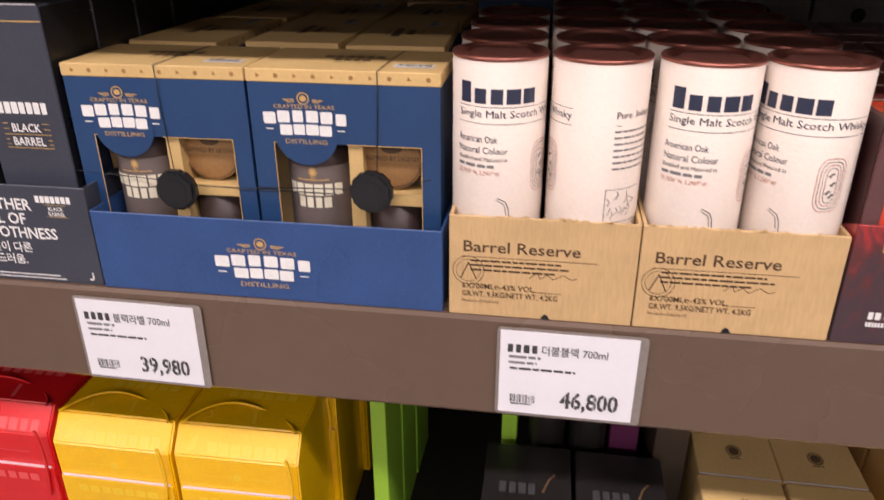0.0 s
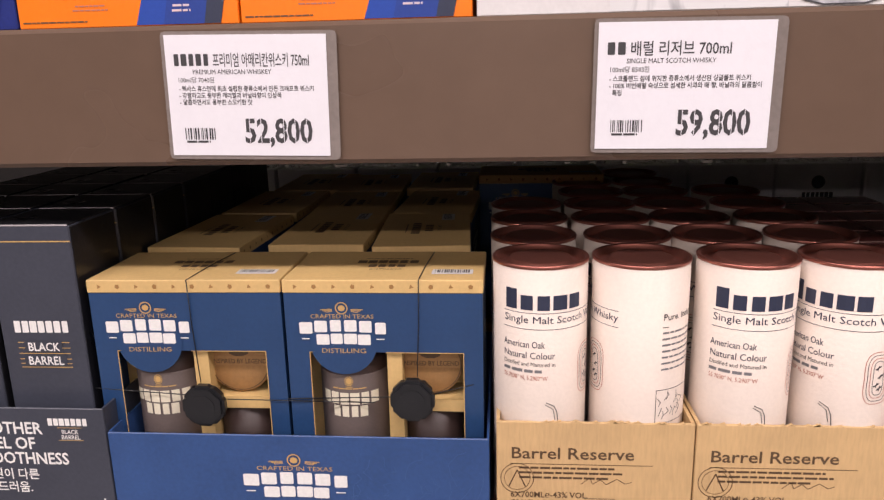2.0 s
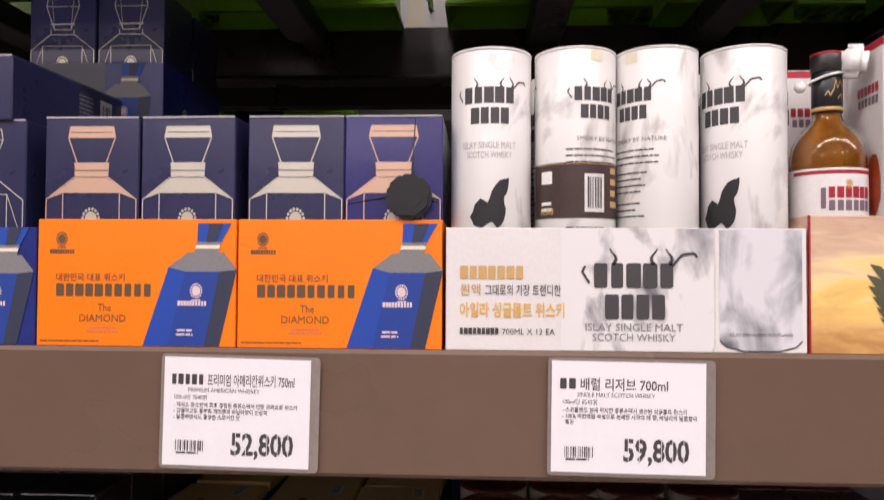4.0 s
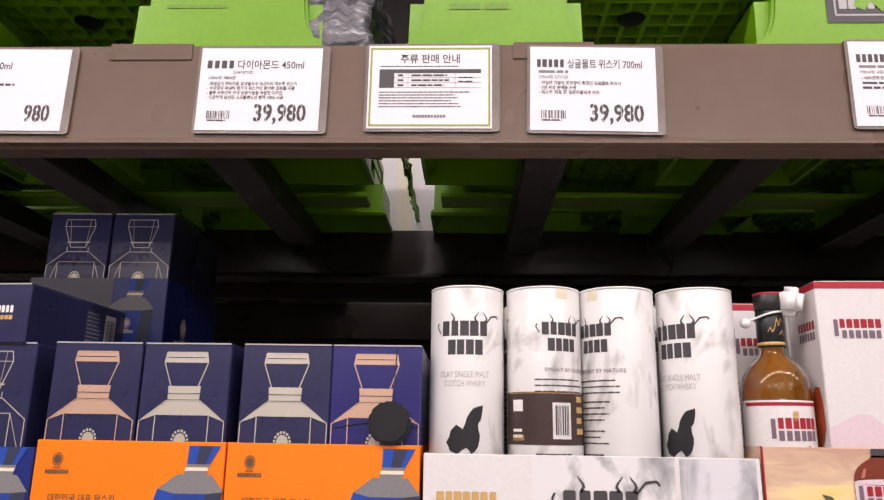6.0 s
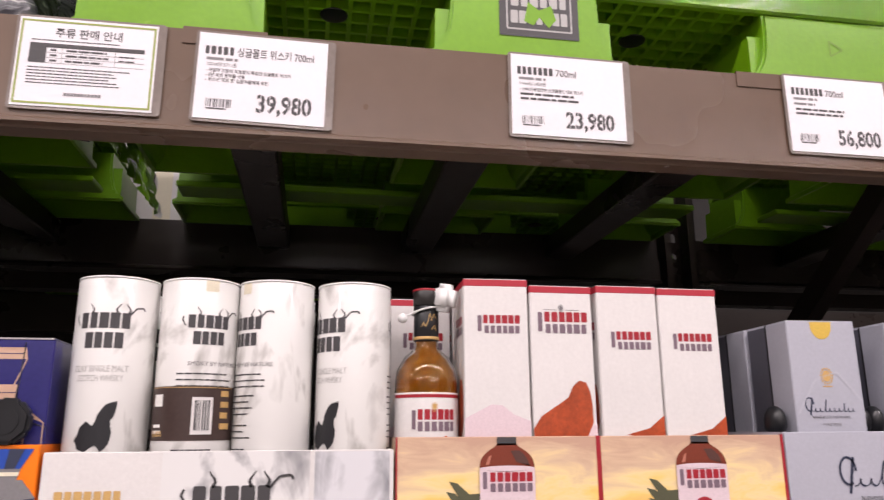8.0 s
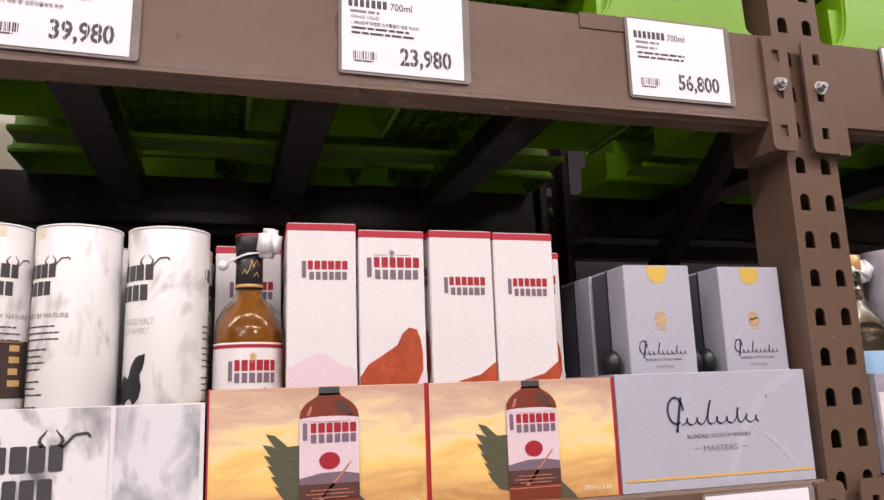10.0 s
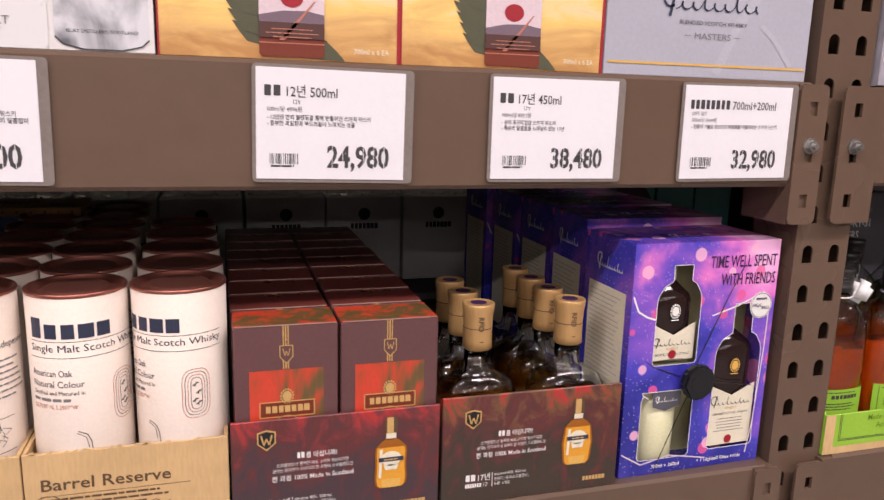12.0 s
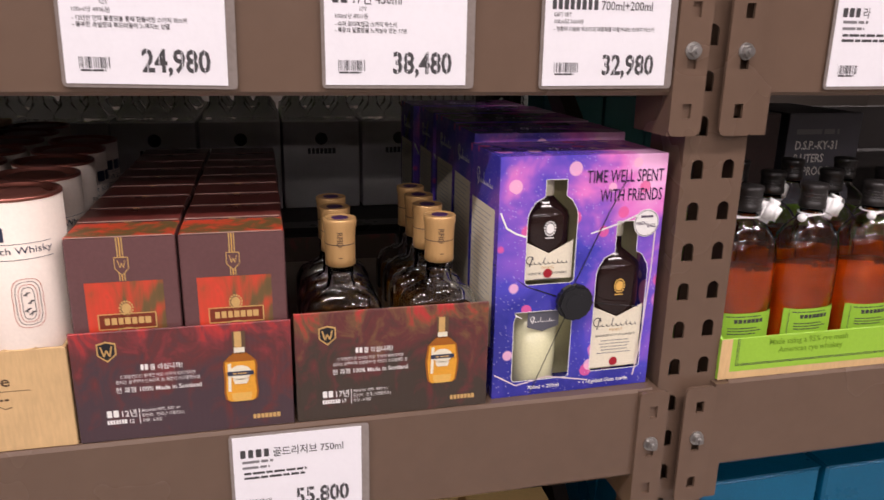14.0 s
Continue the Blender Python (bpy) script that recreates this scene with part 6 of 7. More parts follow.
# second layer further back
ut = tray("display_tray", 0.198, 0.205, 0.117, royal_card, "blue display tray stacked on the cartons", "display trays on the shelves", t=0.0025)
pp = Print(ut, front(0.198))
pp.rect(0.0, 0.0, 0.120, 0.117, slate_card, 1, "panel")
sapphire_art(pp, 0.135, 0.001, 1.0, 0.2)
pp.done()
pp = Print(ut, right_side(0.198))
pp.crest(0.07, 0.055, 0.016, i_lilac)
pp.blocks(0.04, 0.028, 0.06, 0.007, 10, i_lilac, seed=95)
pp.done()
ut.matrix_basis = pose(-0.590, 0.893, ZT + 0.2240)
for x in (-0.634, -0.541):
    copy_thing(fb4, pose(x, 0.905, ZT + 0.2270) @ Matrix.Diagonal((0.93, 0.93, 0.945, 1)))
    copy_thing(fb4, pose(x, 1.007, ZT + 0.2270) @ Matrix.Diagonal((0.93, 0.93, 0.945, 1)))
fl = carton("whisky_box", 0.098, 0.222, 0.066, indigo_card, "indigo carton lying on its side on top of the others", "whisky box", lid=indigo_card)
pp = Print(fl, front(0.098))
pp.blocks(0.03, 0.034, 0.05, 0.008, 10, i_white, seed=95)
pp.blocks(0.05, 0.026, 0.03, 0.005, 6, i_gold, seed=96)
pp.done()
pp = Print(fl, right_side(0.098))
pp.bars(0.115, 0.052, 0.035, 9, 0.005, 0.002, i_grey, 4)
pp.rect(0.158, 0.006, 0.026, 0.05, white_card, 1, "sticker")
pp.barcode(0.161, 0.012, 0.02, 0.038, 3, 2)
pp.done()
fl.matrix_basis = pose(-0.606, 0.688, ZT + 0.2240, 0, 0, -3)


# ---- white smoke tubes ----
def smoke_word(p, u, v, s, mat_, level=1):
    """The smoky mark as plain shapes: two rows of blocks and rising wisps."""
    p.blocks(u - 0.028 * s, v + 0.0150 * s, 0.056 * s, 0.017 * s, 5, mat_, level, seed=101)
    p.blocks(u - 0.020 * s, v - 0.0065 * s, 0.042 * s, 0.017 * s, 4, mat_, level, seed=103)
    for a, k in ((-0.014, 1), (0.014, -1), (0.024, 1)):
        pts = [(u + (a + k * 0.0022 * math.sin(i * 0.9)) * s, v + (0.031 + 0.0022 * i) * s) for i in range(6)]
        for i, (q, q2) in enumerate(zip(pts, pts[1:])):
            p.line([q, q2], 0.0026 * s * (1 - i / 6), mat_, level)
    p.line([(u + 0.026 * s, v + 0.030 * s), (u + 0.033 * s, v + 0.038 * s), (u + 0.041 * s, v + 0.039 * s), (u + 0.043 * s, v + 0.036 * s)], 0.0018 * s, mat_, level)
    p.line([(u - 0.030 * s, v + 0.018 * s), (u - 0.035 * s, v + 0.026 * s), (u - 0.033 * s, v + 0.030 * s)], 0.0016 * s, mat_, level)


def smoke_tube():
    R, h = 0.0408, 0.289
    r = root("whisky_tube", "white smoky-print whisky tube with dark wording", "whisky tube", "white whisky tubes")
    part("body", lathe([(R - 0.001, 0), (R, 0.001), (R, h - 0.0015), (R - 0.001, h)], 48), smoke_white, r, "", True)
    part("base_rim", lathe([(R + 0.0001, 0.100), (R + 0.0005, 0.1006), (R + 0.0005, 0.1055), (R, 0.106)], 48), i_brown, r, "", True)
    part("lid", lathe([(R - 0.0005, h), (R + 0.0003, h + 0.0006), (R + 0.0003, h + 0.002), (R - 0.003, h + 0.0024), (R - 0.0045, h + 0.001), (R - 0.02, h + 0.001)], 48), white_plastic, r, "white lid", True)
    p = Print(r, round_side(R), True)
    smoke_word(p, 0.0, 0.222, 0.94, i_dark)
    p.text("ISLAY SINGLE MALT", 0.0, 0.1920, 0.0092, i_fog, "C", 0.0, 0.0, width=0.055)
    p.text("SCOTCH WHISKY", 0.0, 0.1825, 0.0092, i_fog, "C", 0.0, 0.0, width=0.046)
    rng = random.Random(3)
    shape = ((0.020, 0.163), (0.010, 0.160), (0.003, 0.150), (-0.001, 0.139), (-0.008, 0.143), (-0.014, 0.137), (-0.019, 0.125), (-0.015, 0.117), (-0.006, 0.114), (0.003, 0.120), (0.008, 0.114), (0.015, 0.121), (0.017, 0.133), (0.015, 0.144), (0.019, 0.152))
    outline = []
    for (a, b), (c, e) in zip(shape, shape[1:] + shape[:1]):
        outline += [(a, b), ((a + c) / 2 + rng.uniform(-0.0012, 0.0012), (b + e) / 2 + rng.uniform(-0.0012, 0.0012))]
    for k in range(50):
        z = 0.1135 + 0.001 * k
        cuts = sorted(a + (c - a) * (z - b) / (e - b) for (a, b), (c, e) in zip(outline, outline[1:] + outline[:1]) if (b > z) != (e > z))
        for a, c in zip(cuts[::2], cuts[1::2]):
            p.rect(a, z - 0.0005, c - a, 0.00102, i_black, 1, "map_shape")
    smoke_word(p, 0.110, 0.226, 0.8, i_dark)
    p.text("SMOKY BY NATURE", 0.118, 0.199, 0.0062, i_grey, "C", 1.0)
    p.bars(0.080, 0.190, 0.06, 3, 0.0062, 0.0015, i_dark, 5)
    p.bars(0.080, 0.168, 0.05, 4, 0.0062, 0.0015, i_dark, 6)
    p.bars(0.080, 0.138, 0.05, 3, 0.0062, 0.0015, i_dark, 7)
    p.bars(0.080, 0.114, 0.05, 2, 0.0062, 0.0015, i_dark, 8)
    p.rect(0.104, h - 0.012, 0.0135, 0.0115, i_cream, 1, "seal_tape")
    p.done()
    return r


st = smoke_tube()
SX = (-0.0685, 0.0168, 0.0985, 0.185)
ST = (-4, -132, -204, -52)
st.matrix_basis = pose(SX[0], 0.7165, ZT, 0, 0, ST[0])
for k in range(3):
    for i, x in enumerate(SX):
        if (k, i) != (0, 0):
            copy_thing(st, pose(x + 0.001 * k, 0.7165 + 0.084 * k, ZT - (0.004 if k else 0), 0, 0, ST[i] if k == 0 else 77 * i + 50 * k))
sk = root("label_sticker", "brown wraparound promotion sticker with a barcode on a tube", "sticker")
Rk = 0.0413
bm = bmesh.new()
vv = [[bm.verts.new((Rk * math.sin(a), -Rk * math.cos(a), z)) for a in [radians(-80 + 160 * i / 24) for i in range(25)]] for z in (0.124, 0.178)]
for i in range(24):
    bm.faces.new((vv[0][i], vv[0][i + 1], vv[1][i + 1], vv[1][i]))
part("backing", bm, brown_label, sk, "", True)
pp = Print(sk, round_side(Rk), True)
pp.rect(0.004, 0.130, 0.021, 0.037, white_card, 1, "sticker")
pp.barcode(0.007, 0.134, 0.015, 0.030, 6, 2)
pp.rect(-0.042, 0.158, 0.014, 0.012, i_white, 1, "sticker")
pp.text("10,000", -0.044, 0.128, 0.008, i_gold, "L", 0.8, 0.02)
pp.bars(-0.042, 0.137, 0.018, 2, 0.006, 0.003, i_white, 3)
pp.bars(0.034, 0.168, 0.014, 4, 0.011, 0.006, i_gold, 4)
pp.rect(-0.05, 0.1765, 0.1, 0.0006, i_gold)
pp.done()
sk.matrix_basis = pose(SX[1], 0.7165, ZT)

wt = tray("display_tray", 0.338, 0.27, 0.1175, white_card, "white display tray with smoky print and gold wording", "display trays on the shelves", t=0.0025)
pp = Print(wt, front(0.338))
pp.rect(0.110, 0.001, 0.143, 0.116, smoke_tray, 1, "smoke_art")
pp.rect(0.254, 0.001, 0.084, 0.116, white_card, 1, "panel")
pp.poly([(0.258, 0.116), (0.258, 0.012), (0.264, 0.006), (0.28, 0.002), (0.312, 0.002), (0.328, 0.006), (0.334, 0.012), (0.334, 0.116)], smoke_grey, 2, "tube_art")
pp.line([(0.258, 0.012), (0.264, 0.006), (0.28, 0.002), (0.312, 0.002), (0.328, 0.006), (0.334, 0.012)], 0.0013, i_dark, 3)
pp.text("ISLAY DISTILLERY, SCOTLAND", 0.296, 0.016, 0.0042, i_dark, "C", 0.0, 0, 3, width=0.058)
pp.blocks(0.013, 0.0685, 0.062, 0.0125, 7, i_gold, 2, seed=111)
pp.text("원액", 0.0135, 0.0535, 0.0125, i_gold, "L", 0.9, 0.01, 2)
pp.text("그대로의 가장 트렌디한", 0.0375, 0.0535, 0.0118, i_dark, "L", 0.0, 0.004, 2, width=0.072)
pp.text("아일라 싱글몰트 위스키", 0.013, 0.0330, 0.0155, i_pink, "L", 0.0, 0.02, 2, width=0.1)
pp.blocks(0.013, 0.0155, 0.038, 0.0062, 9, i_dark, 2, seed=113)
pp.text("700ML X 12 EA", 0.0535, 0.0155, 0.0082, i_dark, "L", 0.95, 0, 2)
smoke_word(pp, 0.178, 0.040, 1.38, i_dark, 3)
pp.text("ISLAY SINGLE MALT", 0.178, 0.0200, 0.0102, i_grey, "C", 0.0, 0, 3, width=0.092)
pp.text("SCOTCH WHISKY", 0.178, 0.0105, 0.0102, i_grey, "C", 0.0, 0, 3, width=0.078)
pp.done()
wt.matrix_basis = pose(0.0570, 0.6695, ZB)


# ---- sunset trays, tall white cartons and a loose bottle ----
def plain_emblem(p, u, v, s, body, level=2):
    """A plain rounded orange drop where the printed emblem stands."""
    rim = [(-0.034, 0.0), (-0.035, 0.014), (-0.026, 0.027), (-0.010, 0.037), (0.004, 0.046), (0.010, 0.058), (0.017, 0.064), (0.025, 0.062), (0.029, 0.052), (0.031, 0.038), (0.031, 0.020), (0.024, 0.006), (0.016, 0.0)]
    pts = [(u + x * s, v + z * s) for x, z in rim]
    p.poly(pts, body, level, "emblem")


def tall_box(face):
    w, d, h = 0.0735, 0.0735, 0.2915
    r = carton("whisky_box", w, d, h, white_card, "tall white whisky carton with red top edge and hill print", "whisky box", "tall white cartons")
    part("top_band", boxes((-w / 2 - 0.0004, w / 2 + 0.0004, -0.0004, d + 0.0004, h - 0.0072, h + 0.0004), bevel=0.0004), ink("crimson band", C(176, 36, 54)), r, "crimson top edge")
    p = Print(r, front(w))
    if face == 0:
        p.blocks(0.015, 0.2330, 0.006, 0.018, 1, i_purple, seed=3)
        p.blocks(0.021, 0.2420, 0.044, 0.0095, 6, i_red, seed=121)
        p.blocks(0.0225, 0.2310, 0.042, 0.0085, 6, i_purple, seed=123)
        p.poly([(0, 0.118), (0.0735, 0.118), (0.0735, 0.135), (0.055, 0.142), (0.042, 0.152), (0.030, 0.153), (0.016, 0.146), (0, 0.138)], i_lilac, 1, "hill_art")
    elif face == 1:
        p.crest(w / 2, 0.267, 0.0045, i_grey)
        p.rect(0.016, 0.2645, 0.016, 0.0006, i_grey)
        p.rect(0.042, 0.2645, 0.016, 0.0006, i_grey)
        p.blocks(0.008, 0.2400, 0.007, 0.022, 1, i_purple, seed=3)
        p.blocks(0.0155, 0.2510, 0.053, 0.0115, 6, i_red, seed=121)
        p.blocks(0.0165, 0.2380, 0.051, 0.0105, 6, i_purple, seed=123)
        p.poly([(0.045, 0.118), (0.0735, 0.118), (0.0735, 0.138), (0.058, 0.131)], i_lilac, 1, "hill_art")
        plain_emblem(p, 0.0365, 0.118, 1.05, mottle)
    else:
        p.blocks(0.015, 0.2210, 0.006, 0.018, 1, i_purple, seed=3)
        p.blocks(0.021, 0.2300, 0.044, 0.0095, 6, i_red, seed=121)
        p.blocks(0.0225, 0.2190, 0.042, 0.0085, 6, i_purple, seed=123)
        p.poly([(0.028, 0.124), (0.048, 0.121), (0.0735, 0.122), (0.0735, 0.145), (0.055, 0.131)], mottle, 1, "emblem")
        p.poly([(0.05, 0.118), (0.0735, 0.118), (0.0735, 0.122), (0.05, 0.121)], i_lilac, 2, "hill_art")
    p.done()
    p = Print(r, left_side(w, d))
    p.blocks(0.021, 0.2420, 0.044, 0.0095, 6, i_red, seed=121)
    p.blocks(0.0225, 0.2310, 0.042, 0.0085, 6, i_purple, seed=123)
    plain_emblem(p, 0.036, 0.118, 1.0, mottle)
    p.done()
    return r


t0, t1, t2 = tall_box(0), tall_box(1), tall_box(2)
t0.matrix_basis = pose(0.341, 0.680, ZT + 0.007, 0, 0, -2)
t1.matrix_basis = pose(0.4175, 0.680, ZT + 0.001, 0, 0, 0.5)
t2.matrix_basis = pose(0.4975, 0.680, ZT + 0.003)
copy_thing(t2, pose(0.5735, 0.680, ZT + 0.002))
copy_thing(t1, pose(0.622, 0.767, ZT - 0.003))
copy_thing(t0, pose(0.268, 0.768, ZT - 0.003))
for x in (0.345, 0.421, 0.498):
    copy_thing(t0, pose(x, 0.768, ZT - 0.003))

def loose_bottle():
    h = 0.226
    r = root("whisky_bottle", "clear glass whisky bottle with a white and red label", "whisky bottle")
    prof = [(0.030, 0), (0.0345, 0.003), (0.0355, 0.010), (0.0355, 0.185), (0.0335, 0.199), (0.025, 0.213), (0.0155, 0.222), (0.0135, 0.228), (0.0135, 0.275)]
    part("glass_body", lathe(hollow(prof, 0.0016), 40), glass, r, "clear glass", True)
    part("spirit", lathe([(0.028, 0.005), (0.0325, 0.008), (0.0335, 0.014), (0.0335, 0.184), (0.0318, 0.196), (0.0235, 0.210), (0.0135, 0.219), (0.0115, 0.226), (0.0115, 0.236)], 40), pale_whisky, r, "golden amber spirit", True)
    part("bottle_label", lathe([(0.0357, 0.040), (0.0359, 0.041), (0.0359, 0.172), (0.0357, 0.173)], 40), white_card, r, "white label", True)
    part("neck_wrap", lathe([(0.0138, 0.231), (0.0144, 0.2315), (0.0144, 0.271), (0.0138, 0.2715)], 28), black_plastic, r, "black neck band with gold script", True)
    part("cap", lathe([(0.0145, 0.272), (0.0152, 0.273), (0.0152, 0.289), (0.0145, 0.290)], 28), cap_black, r, "black screw cap", True)
    part("cap_top", lathe([(0.0148, 0.2885), (0.0155, 0.289), (0.0155, 0.291), (0.012, 0.292)], 28), i_red, r, "red cap top", True)
    part("gold_band", lathe([(0.0140, 0.2325), (0.0148, 0.233), (0.0148, 0.236), (0.0140, 0.2365)], 28), i_gold, r, "", True)
    p = Print(r, round_side(0.0359), True)
    p.rect(-0.05, 0.1675, 0.1, 0.0035, i_red)
    p.crest(0.004, 0.158, 0.0048, i_gold)
    p.blocks(-0.022, 0.134, 0.006, 0.020, 1, i_purple, seed=3)
    p.blocks(-0.0155, 0.1440, 0.045, 0.0110, 6, i_red, seed=121)
    p.blocks(-0.0155, 0.1320, 0.045, 0.0100, 6, i_purple, seed=123)
    plain_emblem(p, 0.012, 0.112, 0.24, i_orange)
    p.done()
    p = Print(r, round_side(0.0144), True)
    p.line([(-0.008, 0.247), (-0.005, 0.252), (-0.003, 0.247), (0.0, 0.253), (0.002, 0.262), (0.004, 0.254), (0.007, 0.262), (0.011, 0.256)], 0.0008, i_gold)
    p.line([(0.004, 0.244), (0.008, 0.249), (0.010, 0.243)], 0.0008, i_gold)
    p.done()
    return r


lb = loose_bottle()
lb.matrix_basis = pose(0.2672, 0.7155, ZT)
hang_tag(pose(0.2672, 0.7155, ZT + 0.268, 0, -14, -34))


def sunset_tray(x, w):
    h = 0.1295
    r = tray("display_tray", w, 0.225, h, sunset, "sunset-print display tray with a red bottle and dark leaf", "display trays on the shelves", t=0.0025)
    part("edge_strip", boxes((w / 2 - 0.0022, w / 2 + 0.0008, -0.0008, 0.002, 0.0, h + 0.0004)), i_red, r, "red edge")
    part("edge_strip", boxes((-w / 2 - 0.0002, -w / 2 + 0.0014, -0.0008, 0.002, 0.0, h + 0.0004)), i_red, r, "red edge")
    p = Print(r, front(w))
    c = w * 0.535
    for k in range(6):
        z, ln = 0.020 + 0.0085 * k, 0.030 + 0.0035 * k - 0.0022 * max(0, k - 3) ** 2
        tip = (c - 0.024 - ln, z + 0.014 + 0.0016 * k)
        p.poly([(c - 0.022, z - 0.008), (c - 0.024 - ln * 0.55, z - 0.004), (tip[0] + 0.006, tip[1] - 0.009), tip, (tip[0] + 0.009, tip[1] - 0.002), (c - 0.024 - ln * 0.45, z + 0.009), (c - 0.022, z + 0.010)], i_leaf, 1 + k % 2, "leaf_art")
    p.poly([(c - 0.026, 0.004), (c + 0.05, 0.001), (c + 0.042, 0.010), (c + 0.02, 0.03), (c - 0.03, 0.036)], i_leaf, 1, "leaf_art")
    sh = [(0.0300, 0.097), (0.0297, 0.101), (0.0285, 0.1055), (0.0258, 0.1100), (0.0215, 0.1140), (0.0165, 0.1172), (0.0125, 0.1195), (0.0105, 0.1225)]
    p.poly([(c - 0.028, 0.003), (c + 0.028, 0.003), (c + 0.030, 0.006)] + [(c + x, z) for x, z in sh] + [(c - x, z) for x, z in reversed(sh)] + [(c - 0.030, 0.006)], i_ember, 3, "bottle_art")
    p.poly([(c + x * 0.82, z - 0.002) for x, z in sh[1:6]] + [(c + 0.004, 0.1150), (c + 0.010, 0.1035)], i_umber, 4, "bottle_art")
    p.poly([(c - 0.0235, 0.1005), (c - 0.0195, 0.1005), (c - 0.0170, 0.1105), (c - 0.0200, 0.1090)], i_rust, 4, "bottle_art")
    p.rect(c - 0.0105, 0.1205, 0.021, 0.0085, i_dark, 3, "bottle_art")
    p.rect(c - 0.030, 0.034, 0.060, 0.064, i_lilac, 4, "bottle_art")
    p.disc(c, 0.098, 0.030, 0.0045, i_ember, 4, 20, "bottle_art")
    p.disc(c, 0.097, 0.030, 0.0028, i_lilac, 5, 20, "bottle_art")
    p.blocks(c - 0.0275, 0.0765, 0.006, 0.017, 1, i_purple, 5, seed=3)
    p.blocks(c - 0.020, 0.0835, 0.048, 0.0095, 6, i_red, 5, seed=121)
    p.blocks(c - 0.020, 0.0735, 0.048, 0.0085, 6, i_purple, 5, seed=123)
    p.disc(c, 0.056, 0.0105, 0.0085, i_red, 5, 20, "emblem")
    p.poly([(c - 0.030, 0.030), (c + 0.030, 0.030), (c + 0.030, 0.042), (c + 0.014, 0.045), (c - 0.008, 0.0445), (c - 0.030, 0.040)], i_purple, 5, "bottle_art")
    p.rect(c - 0.030, 0.020, 0.060, 0.014, i_umber, 6, "bottle_art")
    p.bars(c - 0.024, 0.0275, 0.048, 3, 0.0036, 0.0010, i_rust, 3, "C", 7)
    p.rect(c - 0.030, 0.015, 0.060, 0.0010, i_rust, 4, "bottle_art")
    p.poly([(c - 0.012, 0.018), (c - 0.007, 0.018), (c + 0.022, 0.054), (c + 0.0205, 0.054)], i_rust, 6, "gloss_art")
    p.text("700ml x 6 EA", w - 0.010, 0.0085, 0.0070, i_cream, "R", 0.9, 0.01)
    p.done()
    r.matrix_basis = pose(x, 0.6695, ZB)


sunset_tray(0.3390, 0.221)
sunset_tray(0.5605, 0.2195)


# ---- silver tray with grey cartons ----
def notch_box():
    w, d, h = 0.092, 0.088, 0.262
    r = carton("whisky_box", w, d, h, silver_card, "silver-grey whisky carton with gold half-moon notch and script", "whisky box", "silver-grey cartons")
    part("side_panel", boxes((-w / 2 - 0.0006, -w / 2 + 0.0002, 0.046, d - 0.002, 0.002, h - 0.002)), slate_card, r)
    part("sleeve_gap", boxes((-w / 2 - 0.0008, -w / 2 + 0.0002, 0.0435, 0.0460, 0.002, h - 0.001), (-w / 2, w / 2, 0.0435, 0.046, h - 0.0006, h + 0.0004)), char_side, r)
    p = Print(r, front(w))
    p.poly([(w / 2 + 0.0145 * math.cos(a), h - 0.0005 - 0.0215 * abs(math.sin(a)) ** 0.8) for a in [math.pi * (1 + i / 14) for i in range(15)]], ink("bright gold", C(232, 196, 92), 0.35, 0.3), 1, "notch")
    p.crest(w / 2, 0.195, 0.0115, i_gold)
    p.flourish(0.012, 0.148, 0.070, 0.021, i_navy, 1, 0.0012)
    p.text("BLENDED SCOTCH WHISKY", w / 2, 0.1445, 0.0042, i_dark, "C", 0.0, 0, width=0.05)
    p.text("MASTERS", w / 2, 0.1355, 0.0050, i_grey, "C", 1.2)
    p.line([(0.004, 0.15), (0.03, 0.19), (0.06, 0.20), (0.09, 0.165)], 0.003, ink("pale silver", C(184, 185, 195)), 1)
    p.done()
    return r


n0 = notch_box()
n0.matrix_basis = pose(0.7605, 0.7005, ZT, 0, 0, -1.5)
copy_thing(n0, pose(0.8985, 0.7025, ZT, 0, 0, -1))
copy_thing(n0, pose(0.7615, 0.795, ZT))
copy_thing(n0, pose(0.900, 0.796, ZT))
for x in (0.7010, 0.8165, 0.8360):
    cl = root("security_clip", "glossy black plastic security clip beside a carton", "security tag", "black security clips")
    bm = bmesh.new()
    bmesh.ops.create_uvsphere(bm, u_segments=20, v_segments=12, radius=0.016)
    for v in bm.verts:
        v.co.x *= 0.75
        v.co.z = v.co.z * 1.25 + 0.008
    part("body", bm, black_plastic, cl, "", True)
    part("stem", lathe([(0.005, -0.13), (0.0055, -0.128), (0.0055, 0.0), (0.005, 0.001)], 16), black_plastic, cl, "", True)
    cl.matrix_basis = pose(x, 0.726, ZT + 0.1325, 8)
sv = tray("display_tray", 0.2635, 0.21, 0.1325, silver_card, "silver-grey display tray with dark script and gold line", "display trays on the shelves", t=0.0025)
pp = Print(sv, front(0.2635))
pale = ink("pale silver sweep", C(184, 185, 195))
pp.line([(0.14, 0.005), (0.165, 0.06), (0.20, 0.105), (0.245, 0.130)], 0.011, pale, 1)
pp.line([(0.195, 0.06), (0.215, 0.045), (0.235, 0.022), (0.24, 0.016)], 0.006, pale, 1)
pp.flourish(0.062, 0.064, 0.136, 0.040, i_navy, 2, 0.0019, 8)
pp.text("BLENDED SCOTCH WHISKY", 0.132, 0.0565, 0.0062, i_dark, "C", 0.0, 0, 2, width=0.088)
pp.text("MASTERS", 0.132, 0.0415, 0.0095, i_grey, "C", 1.25, 0, 2)
